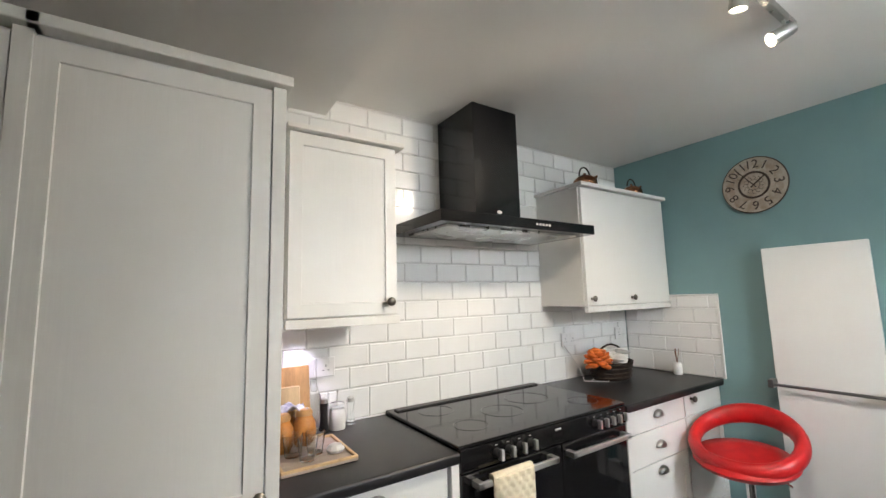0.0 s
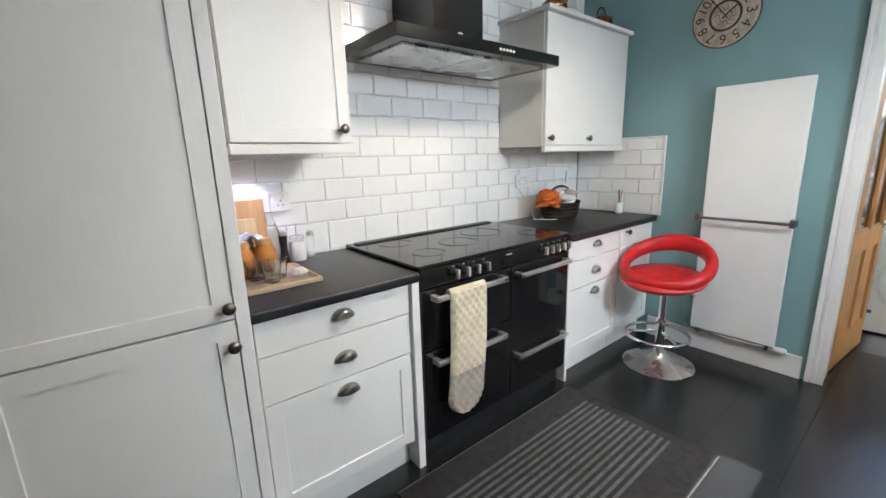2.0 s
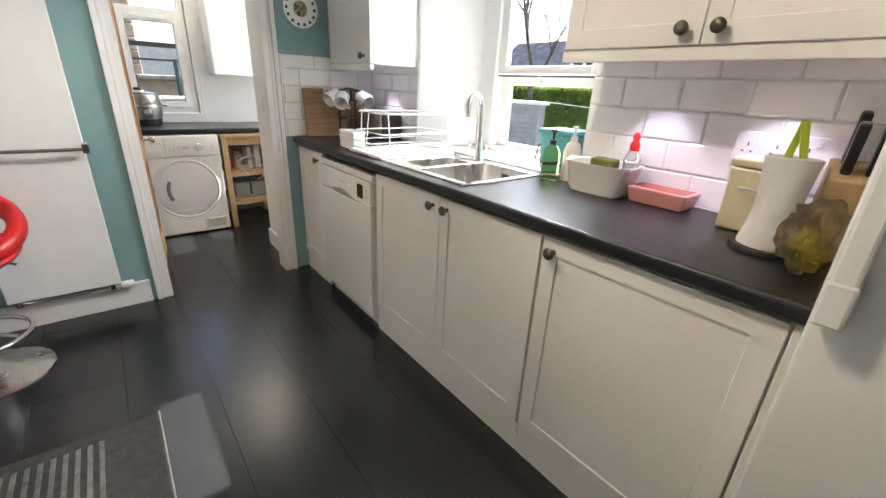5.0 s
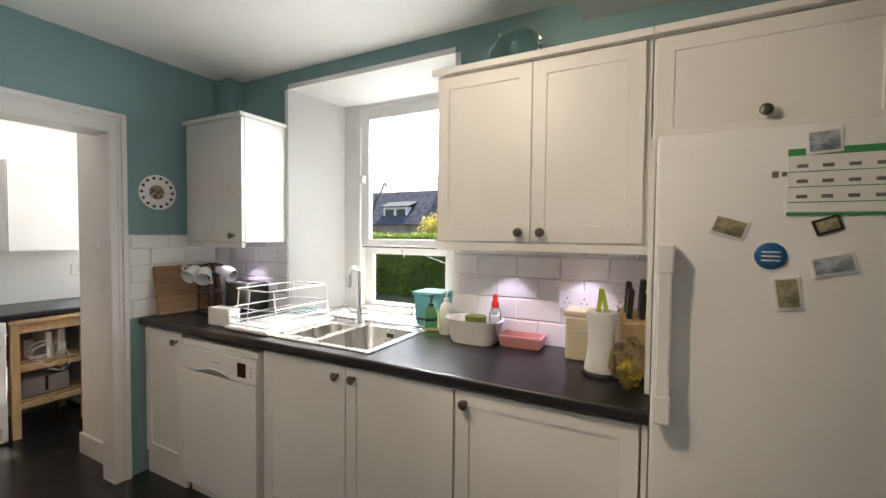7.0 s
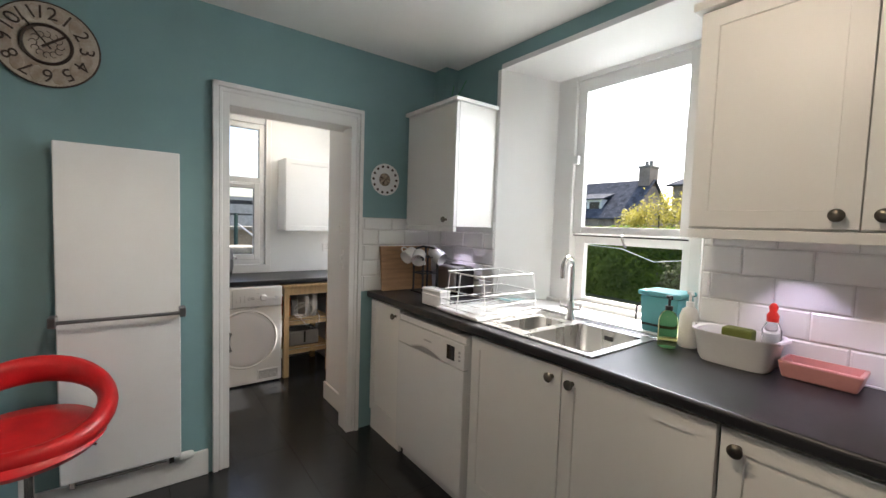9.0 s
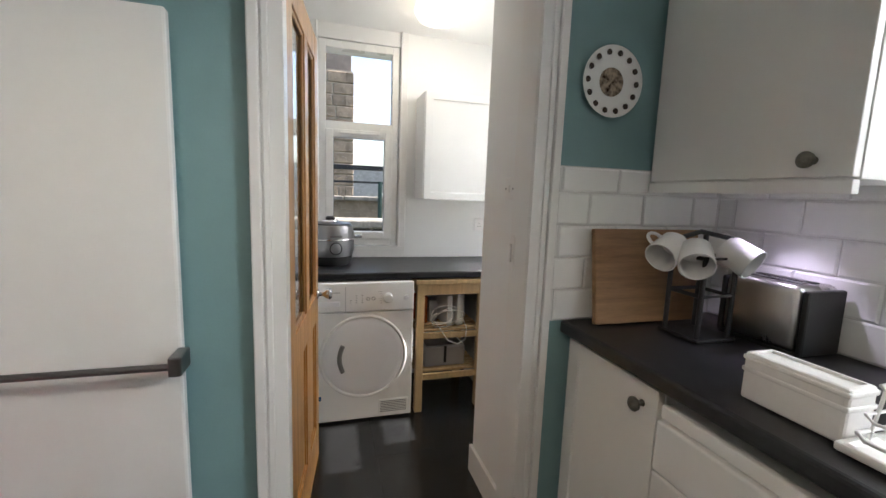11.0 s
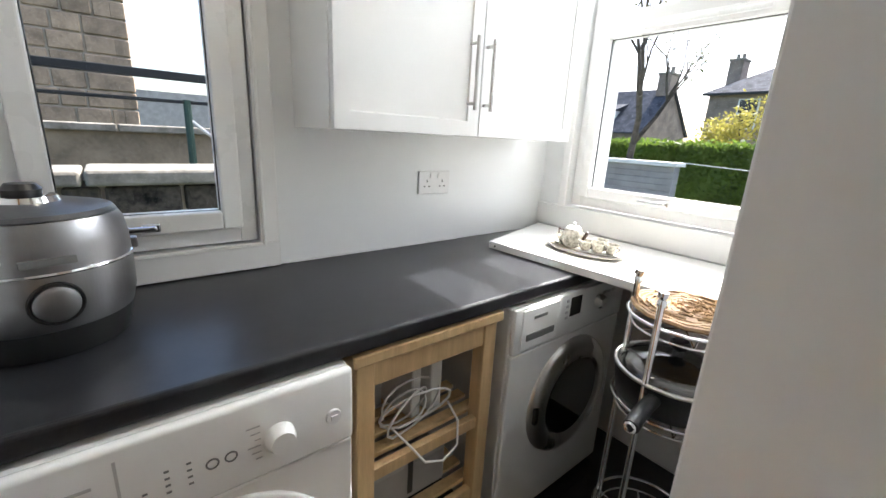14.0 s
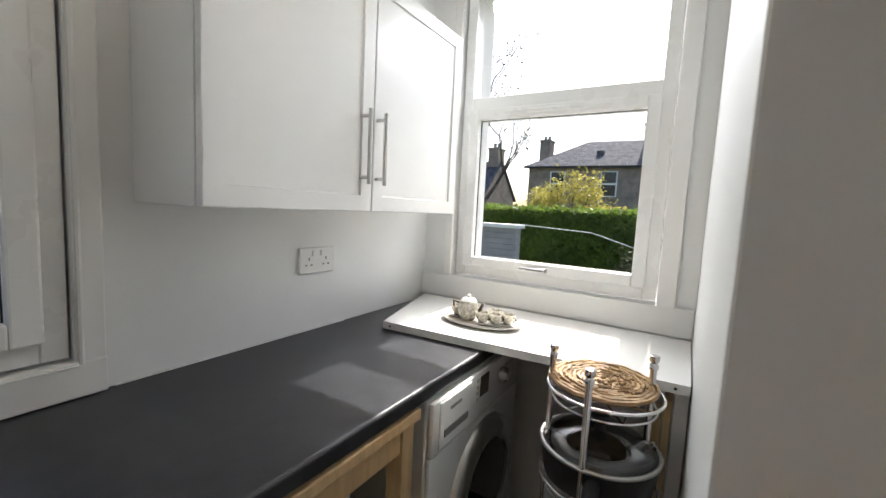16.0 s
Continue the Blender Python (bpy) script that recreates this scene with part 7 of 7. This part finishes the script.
PGREEN = surf("green_post", (0.02, 0.06, 0.045), 0.5, var=0.1)
G0 = -0.35
g = bmesh.new()
bmesh.ops.create_grid(g, x_segments=8, y_segments=8, size=600)
bmesh.ops.translate(g, verts=g.verts, vec=(0, 0, G0))
setting("ground", g, GRASS, "grassy garden ground outside the windows", "ground")


def leaves(name, spots, size, mat, parent, seed, label="", flat=0.0):
    """Many small four-sided leaves round the given spots, as one mesh."""
    rnd = np.random.RandomState(seed)
    v, f = [], []
    for p in spots:
        a = rnd.normal(size=3)
        a /= np.linalg.norm(a) + 1e-9
        b = np.cross(a, rnd.normal(size=3))
        b /= np.linalg.norm(b) + 1e-9
        s = size * rnd.uniform(0.6, 1.4)
        i = len(v)
        v += [tuple(p + s * a), tuple(p + 0.5 * s * b), tuple(p - s * a), tuple(p - 0.5 * s * b)]
        f.append((i, i + 1, i + 2, i + 3))
    me = bpy.data.meshes.new(name)
    me.from_pydata(v, [], f)
    me.materials.append(mat)
    ob = new(name, me)
    ob.parent = parent
    if parent:
        ob.location = -ORIGIN[parent]
    return tagged(ob, label, kind="stuff")


rnd = np.random.RandomState(5)
hd = thing("hedge", (6.2, -9.6, G0), "dense clipped green hedge across the garden", "hedge")
b = box(1.0, 13.0, -10.2, -9.0, G0, 1.33)
bmesh.ops.subdivide_edges(b, edges=b.edges[:], cuts=14, use_grid_fill=True)
for v in b.verts:
    v.co += Vector((0, 1, 0.6)) * 0.10 * noise.noise(v.co * 1.6)
part("core", b, LEAF, hd)
sp = np.column_stack((rnd.uniform(1, 13, 26000), -9.0 + rnd.uniform(-0.10, 0.10, 26000), rnd.uniform(G0, 1.40, 26000)))
st = np.column_stack((rnd.uniform(1, 13, 5000), rnd.uniform(-10.2, -8.95, 5000), 1.36 + rnd.normal(0, 0.05, 5000)))
leaves("foliage", np.vstack((sp, st)), 0.050, LEAF, hd, 1)


def bush(name, c, r, mat, label, n, size):
    t = thing(name, (c[0], c[1], G0), label, "bush")
    for i in range(14):
        a = 2.4 * i
        q = Vector((c[0] + r[0] * 0.6 * math.cos(a), c[1] + r[1] * 0.6 * math.sin(a), c[2] + r[2] * 0.5 * math.sin(i * 1.3)))
        part("stem", tube([(c[0], c[1], G0), ((c[0] + q.x) / 2, (c[1] + q.y) / 2, (G0 + q.z) / 2 + 0.2), q], 0.018, 5), BARK, t)
    rn = np.random.RandomState(n)
    cl = rn.normal(size=(70, 3))
    cl = cl / np.linalg.norm(cl, axis=1)[:, None] * rn.uniform(0.55, 1.0, (70, 1)) * np.array(r)
    pts = cl[rn.randint(0, 70, n)] + rn.normal(0, 0.13, (n, 3)) * np.array(r) + np.array(c)
    leaves("foliage", pts[pts[:, 2] > G0], size, mat, t, n)
    return t


bush("forsythia_bush", (6.9, -12.2, 1.25), (1.35, 0.9, 1.2), YLEAF, "yellow flowering bush behind the hedge", 7000, 0.05)
bush("garden_shrub", (4.55, -8.3, 0.25), (0.45, 0.4, 0.55), BUD, "grey-green shrub before the hedge", 2500, 0.035)


def tree(base, height, seed):
    t = thing("tree", base, "bare spring tree with forked limbs and few leaves", "tree")
    rn = random.Random(seed)
    b = bmesh.new()
    tips = []

    def limb(p, d, ln, r, lv):
        pts = [p]
        q, e = p.copy(), d.copy()
        for _ in range(4):
            e = (e + Vector((rn.uniform(-.22, .22), rn.uniform(-.22, .22), rn.uniform(-.05, .16)))).normalized()
            q = q + e * ln / 4
            pts.append(q.copy())
        n = len(pts)
        for i in range(n - 1):
            rod(pts[i], pts[i + 1], r * (1 - 0.12 * i), 7 if lv < 2 else 5, bm=b, r2=r * (1 - 0.12 * (i + 1)))
        tips.extend(pts[2:] if lv > 2 else [])
        if lv < 5:
            for _ in range(3 if lv < 3 else 2):
                k = rn.randint(2, n - 1)
                w = (e + Vector((rn.uniform(-.9, .9), rn.uniform(-.9, .9), rn.uniform(-.1, .6)))).normalized()
                limb(pts[k], w, ln * rn.uniform(0.55, 0.75), r * 0.5, lv + 1)

    limb(Vector(base), Vector((0.1, 0, 1)), height * 0.42, 0.10, 0)
    part("trunk", b, BARK, t)
    rn2 = np.random.RandomState(seed)
    arr = np.array([tuple(p) for p in tips])
    pts = arr[rn2.randint(0, len(arr), 700)] + rn2.normal(0, 0.10, (700, 3))
    leaves("foliage", pts, 0.030, BUD, t, seed)


tree((8.0, -8.45, G0), 5.4, 3)

# grey boarded garden wall with a white cap
gw = thing("garden_wall", (8.2, -7.1, G0), "low grey boarded garden wall with a white cap", "garden wall")
part("core", box(6.53, 10.0, -7.20, -7.02, G0, 1.0), CLADG, gw)
for i in range(13):
    part("board", box(6.50, 10.0, -7.02, -6.995, G0 + 0.02 + 0.102 * i, G0 + 0.115 + 0.102 * i, 0.006), CLADG, gw)
    part("end_board", box(6.497, 6.53, -7.20, -7.0, G0 + 0.02 + 0.102 * i, G0 + 0.115 + 0.102 * i, 0.006), CLADG, gw)
part("cap", box(6.44, 10.05, -7.26, -6.94, 0.985, 1.055, 0.012), WPAINT, gw)
wl = single("washing_line", tube([(6.46, -7.1, 1.06), (5.2, -7.1, 1.0), (4.5, -7.0, 0.80), (3.4, -7.1, 0.95), (2.2, -7.2, 1.3)], 0.006, 6), WPAINT, "thin white washing line across the garden", "washing line", at=(4.6, -7.9, G0))
part("line_post", rod((2.2, -7.2, G0), (2.2, -7.2, 1.5), 0.03, 8), WPAINT, wl)


def roof_quad(b, pts, th=0.08):
    lo = [b.verts.new(p) for p in pts]
    hi = [b.verts.new(Vector(p) + Vector((0, 0, th))) for p in pts]
    b.faces.new(lo), b.faces.new(hi)
    n = len(pts)
    for i in range(n):
        b.faces.new((lo[i], lo[(i + 1) % n], hi[(i + 1) % n], hi[i]))


def chimney(parent, x0, x1, y0, y1, z0, z1):
    c = part("chimney", box(x0, x1, y0, y1, z0, z1, 0.02), HOUSE, parent)
    part("chimney_cap", box(x0 - 0.06, x1 + 0.06, y0 - 0.06, y1 + 0.06, z1, z1 + 0.12, 0.02), CAPS, c)
    for i in range(2):
        xx = x0 + (x1 - x0) * (0.3 + 0.4 * i)
        part("chimney_pot", lathe([(0, 0), (0.12, 0), (0.10, 0.3), (0.13, 0.34), (0, 0.34)], (xx, (y0 + y1) / 2, z1 + 0.12), seg=12), CAPS, c)


def house_window(parent, x, z, w, h, y):
    f = part("window", box(x - w / 2, x + w / 2, y, y + 0.05, z - h / 2, z + h / 2, 0.01), WPAINT, parent)
    for s in (-1, 1):
        part("pane", box(x - w / 2 + 0.08, x + w / 2 - 0.08, y + 0.045, y + 0.056, z + s * h / 4 - h / 4 + 0.06, z + s * h / 4 + h / 4 - 0.06), DGLASS, f)
    part("window_sill", box(x - w / 2 - 0.1, x + w / 2 + 0.1, y, y + 0.14, z - h / 2 - 0.12, z - h / 2), CAPS, f)


h = thing("house", (20, -26, G0), "single-storey stone house with a slate roof and gable chimney", "house", "houses beyond the garden")
b = bmesh.new()
X, XB, YA, YB, ZE, ZR = 15.1, 26.0, -23.2, -28.5, 2.1, 4.5
gv = [b.verts.new(p) for p in ((X, YA, G0), (X, YB, G0), (X, YB, ZE), (X, (YA + YB) / 2, ZR), (X, YA, ZE))]
gh = [b.verts.new((XB, v.co.y, v.co.z)) for v in gv]
b.faces.new(gv), b.faces.new(gh)
for i in range(5):
    b.faces.new((gv[i], gv[(i + 1) % 5], gh[(i + 1) % 5], gh[i]))
part("wall", b, HOUSE, h)
b = bmesh.new()
roof_quad(b, ((X - 0.15, YA + 0.2, ZE - 0.1), (XB, YA + 0.2, ZE - 0.1), (XB, (YA + YB) / 2, ZR + 0.04), (X - 0.15, (YA + YB) / 2, ZR + 0.04)))
part("roof", b, SLATE, h)
b = bmesh.new()
roof_quad(b, ((X - 0.15, YB - 0.2, ZE - 0.1), (XB, YB - 0.2, ZE - 0.1), (XB, (YA + YB) / 2, ZR + 0.04), (X - 0.15, (YA + YB) / 2, ZR + 0.04)))
part("roof", b, SLATE, h)
chimney(h, X, X + 0.7, -26.4, -25.3, ZR - 0.3, 5.35)
dm = part("dormer", box(17.3, 19.3, -24.9, -23.7, 2.3, 3.3), WPAINT, h)
for i in range(2):
    part("pane", box(17.45 + 0.95 * i, 18.2 + 0.95 * i, -23.71, -23.69, 2.45, 3.15), DGLASS, dm)
b = bmesh.new()
roof_quad(b, ((17.1, -23.55, 3.28), (19.5, -23.55, 3.28), (19.5, -25.6, 3.9), (17.1, -25.6, 3.9)))
part("dormer_roof", b, SLATE, dm)

# set back so that both windows see it in its true direction
FAR, BACK = Vector((3.73, 0.07, 1.28)), 1.78
h.location = FAR + (Vector(h.location) - FAR) * BACK
h.scale = (BACK, BACK, BACK)

h = thing("house", (6, -34, G0), "two-storey brown stone house with a slate hipped roof", "house", "houses beyond the garden")
part("wall", box(-3.0, 14.6, -38.0, -30.0, G0, 4.72), HOUSE, h)
b = bmesh.new()
roof_quad(b, ((14.9, -29.7, 4.66), (-3.3, -29.7, 4.66), (-3.3, -34, 7.0), (11.3, -34, 7.0)))
part("roof", b, SLATE, h)
b = bmesh.new()
roof_quad(b, ((14.9, -29.7, 4.66), (14.9, -38.3, 4.66), (11.3, -34, 7.0)))
part("roof", b, SLATE, h)
chimney(h, 13.9, 14.7, -33.6, -32.4, 5.0, 7.0)
chimney(h, 6.0, 7.2, -33.8, -32.6, 6.2, 7.9)
part("gutter", box(-3.3, 14.9, -29.75, -29.62, 4.60, 4.70), IRON, h)
part("skylight", box(9.6, 10.1, -31.9, -31.4, 5.75, 6.0), DGLASS, h)
for wx in (0.5, 4.6, 8.87, 12.4):
    house_window(h, wx, 3.5, 1.1, 1.75, -30.0)
    house_window(h, wx, 0.9, 1.1, 1.75, -30.0)

# east side: rubble wall with cap stones, tan wall, railing, sandstone building
rw = thing("rubble_wall", (6.75, 0, G0), "old mossy rubble wall with pale cap stones", "garden wall")
random.seed(11)
part("core", box(6.63, 6.95, -4, 4, G0, 0.90), MORTAR, rw)
for r in range(7):
    y = -2.2 + random.uniform(0, 0.15)
    while y < 2.2:
        w = random.uniform(0.18, 0.40)
        zz = G0 + 0.02 + 0.178 * r
        part("stone", box(6.60 + random.uniform(-.015, .015), 6.70, y, y + w - 0.018, zz, zz + 0.160, 0.012, seg=1), RUBBLE, rw)
        y += w
y = -2.4
while y < 2.4:
    w = random.uniform(0.5, 0.8)
    part("cap_stone", box(6.54, 7.0, y, y + w - 0.012, 0.905, 0.992 + random.uniform(-.008, .008), 0.018), CAPS, rw)
    y += w
tw = thing("tan_wall", (8.1, 0, G0), "tan blockwork wall with a coping", "garden wall")
part("wall", box(8.0, 8.25, -5, 5, G0, 1.17), RENDERW, tw)
for i in range(10):
    part("coping", box(7.95, 8.30, -5 + i, -4.012 + i, 1.172, 1.232, 0.01), CAPS, tw)
rl = thing("railing", (7.55, 0, G0), "dark iron railing with a green post", "railing")
part("top_rail", box(7.50, 7.56, -4, 4, 1.575, 1.635, 0.006), IRON, rl)
part("rail", box(7.515, 7.545, -4, 4, 1.41, 1.435, 0.004), IRON, rl)
for yy in (-2.5, -0.45, 1.7):
    part("post", rod((7.53, yy, G0), (7.53, yy, 1.60 if yy != -0.45 else 1.44), 0.028, 10), PGREEN, rl)
part("brace", rod((7.53, -0.45, 1.30), (7.53, -0.78, 1.02), 0.014, 8), WPAINT, rl)
sb = thing("sandstone_building", (13, 2.5, G0), "tall coursed sandstone building with a chimney stack", "building")
part("core", box(12.03, 15, -0.36, 6, G0, 4.0), MORTAR, sb)
random.seed(12)
for r in range(17):
    y = -0.39
    zz = G0 + 0.255 * r
    while y < 2.4:
        w = random.uniform(0.3, 0.62)
        part("stone", box(12.0 + random.uniform(-.012, .012), 12.2, y, y + w - 0.022, zz, zz + 0.235, 0.014, seg=1), SAND, sb)
        y += w
    w = random.uniform(0.3, 0.6)
    part("quoin", box(12.0, 12.0 + w + 0.2, -0.39, -0.2, zz, zz + 0.235, 0.014, seg=1), SAND, sb)
b = bmesh.new()
roof_quad(b, ((11.9, 0.45, 3.95), (11.9, 6.2, 3.95), (14, 6.2, 5.4), (14, 0.45, 5.4)))
part("roof", b, SLATE, sb)
part("chimney", box(12.05, 13.0, -0.34, 0.40, 3.9, 4.75, 0.02), HOUSE, sb)
single("far_shed", box(26, 32, -12, -1.2, G0, 2.55), CLADG, "long grey shed in the distance", "shed", at=(29, -6, G0))

# ---- wall tiles and floor tiles ----
def bevel_tile(w, h, d=0.0065, e=0.0055):
    b = bmesh.new()
    e = min(e, w * 0.35, h * 0.35)
    back = [b.verts.new(p) for p in ((0, 0, 0), (w, 0, 0), (w, 0, h), (0, 0, h))]
    mid = [b.verts.new(p) for p in ((0, d * 0.45, 0), (w, d * 0.45, 0), (w, d * 0.45, h), (0, d * 0.45, h))]
    top = [b.verts.new(p) for p in ((e, d, e), (w - e, d, e), (w - e, d, h - e), (e, d, h - e))]
    b.faces.new(top)
    for i in range(4):
        j = (i + 1) % 4
        b.faces.new((back[i], back[j], mid[j], mid[i]))
        b.faces.new((mid[i], mid[j], top[j], top[i]))
    return b


TILES = {}


def tile_field(wall, turn, at, u0, u1, z0, z1, uoff, zoff, skip=()):
    """Brick-bond tiles over a stretch of wall, cut at its edges; across by turn, up by z."""
    r0 = int(math.floor((z0 - zoff) / 0.1005))
    r1 = int(math.ceil((z1 - zoff) / 0.1005))
    low = None
    for r in range(r0, r1):
        za, zb = max(z0, zoff + 0.1005 * r), min(z1, zoff + 0.1005 * (r + 1))
        if r == r0 and zb - za < 0.06:
            low = za
            continue
        if r == r0 + 1 and low is not None:
            za = low
        if zb - za < 0.012:
            continue
        off = uoff + (0.101 if r % 2 else 0.0)
        c0, c1 = int(math.floor((u0 - off) / 0.202)), int(math.ceil((u1 - off) / 0.202))
        for c in range(c0, c1):
            ua, ub = max(u0, off + 0.202 * c), min(u1, off + 0.202 * (c + 1))
            if ub - ua < 0.012 or any(s[0] <= ua and ub <= s[1] and s[2] <= za and zb <= s[3] for s in skip):
                continue
            key = (round(ub - ua, 3), round(zb - za, 3))
            if key not in TILES:
                TILES[key] = mesh_of("tile", bevel_tile(ub - ua - 0.0025, zb - za - 0.0025), TILE)
            ob = new("tile", TILES[key])
            ob.parent = wall
            ob.matrix_local = Matrix.Translation(at) @ turn @ Matrix.Translation((ua + 0.001, 0, za + 0.001))


tile_field(wall_n, FN, (0, N + 0.008, 0), 0.522, E - 0.002, WT + 0.002, CZ - 0.002, 1.463, 0.920, ((0.58, 1.04, 1.34, 2.09), (2.26, 3.19, 1.33, 2.09), (1.48, 1.80, 1.84, 2.5)))
FT = facing((0, 1, 0), (-1, 0, 0))
gr = setting("tile_backing_north", box(E - 0.004, E - 0.0005, 1.292, N, WT + 0.001, 1.410), GROUT, "grey grout behind the tiles beside the teal wall", "wall")
tile_field(gr, FT, (E - 0.004, 0, 0), 1.300, N - 0.004, WT + 0.002, 1.402, 1.35, 0.920)
setting("tile_trim", box(E - 0.016, E, 1.288, 1.299, WT + 0.001, 1.412, 0.002, bm=box(E - 0.016, E, 1.299, N, 1.403, 1.412, 0.002)), PVC, "white plastic tile edging", "trim")
gs = setting("tile_backing_south", box(0.54, 1.44, S, S + 0.003, WS + 0.001, 1.40, bm=box(2.622, 3.187, S, S + 0.003, WS + 0.001, 1.40, bm=box(E - 0.004, E - 0.0005, S + 0.003, -0.428, WS + 0.001, 1.40))), GROUT, "grey grout behind the south wall tiles", "wall")
tile_field(gs, FS, (0, S + 0.002, 0), 0.54, 1.438, WS + 0.002, 1.398, 0.60, 0.920)
tile_field(gs, FS, (0, S + 0.002, 0), 2.623, 3.184, WS + 0.002, 1.398, 0.60, 0.920)
tile_field(gs, FT, (E - 0.003, 0, 0), S + 0.012, -0.43, WS + 0.002, 1.398, -1.05, 0.920)

fl = bpy.data.objects["floor"]
PLANK = {}
random.seed(21)


def floor_field(x0, x1, y0, y1):
    w, h = 0.61, 0.305
    for r in range(int(math.floor(y0 / h)), int(math.ceil(y1 / h))):
        off = 0.305 if r % 2 else 0.0
        for c in range(int(math.floor((x0 - off) / w)), int(math.ceil((x1 - off) / w))):
            xa, xb = max(x0, off + w * c), min(x1, off + w * (c + 1))
            ya, yb = max(y0, h * r), min(y1, h * (r + 1))
            if xb - xa < 0.01 or yb - ya < 0.01:
                continue
            key = (round(xb - xa, 3), round(yb - ya, 3))
            if key not in PLANK:
                PLANK[key] = mesh_of("floor_tile", box(0.0004, xb - xa - 0.0004, 0.0004, yb - ya - 0.0004, -0.004, 0, 0.0008, seg=1), FLOOR)
            ob = new("floor_tile", PLANK[key])
            ob.parent = fl
            ob.location = (xa, ya, random.uniform(-0.0003, 0.0))
            ob.rotation_euler = (random.uniform(-.0004, .0004), random.uniform(-.0004, .0004), 0)


floor_field(W0, E + 0.02, S, N)
floor_field(E + 0.021, UE, US, UN + 0.1)
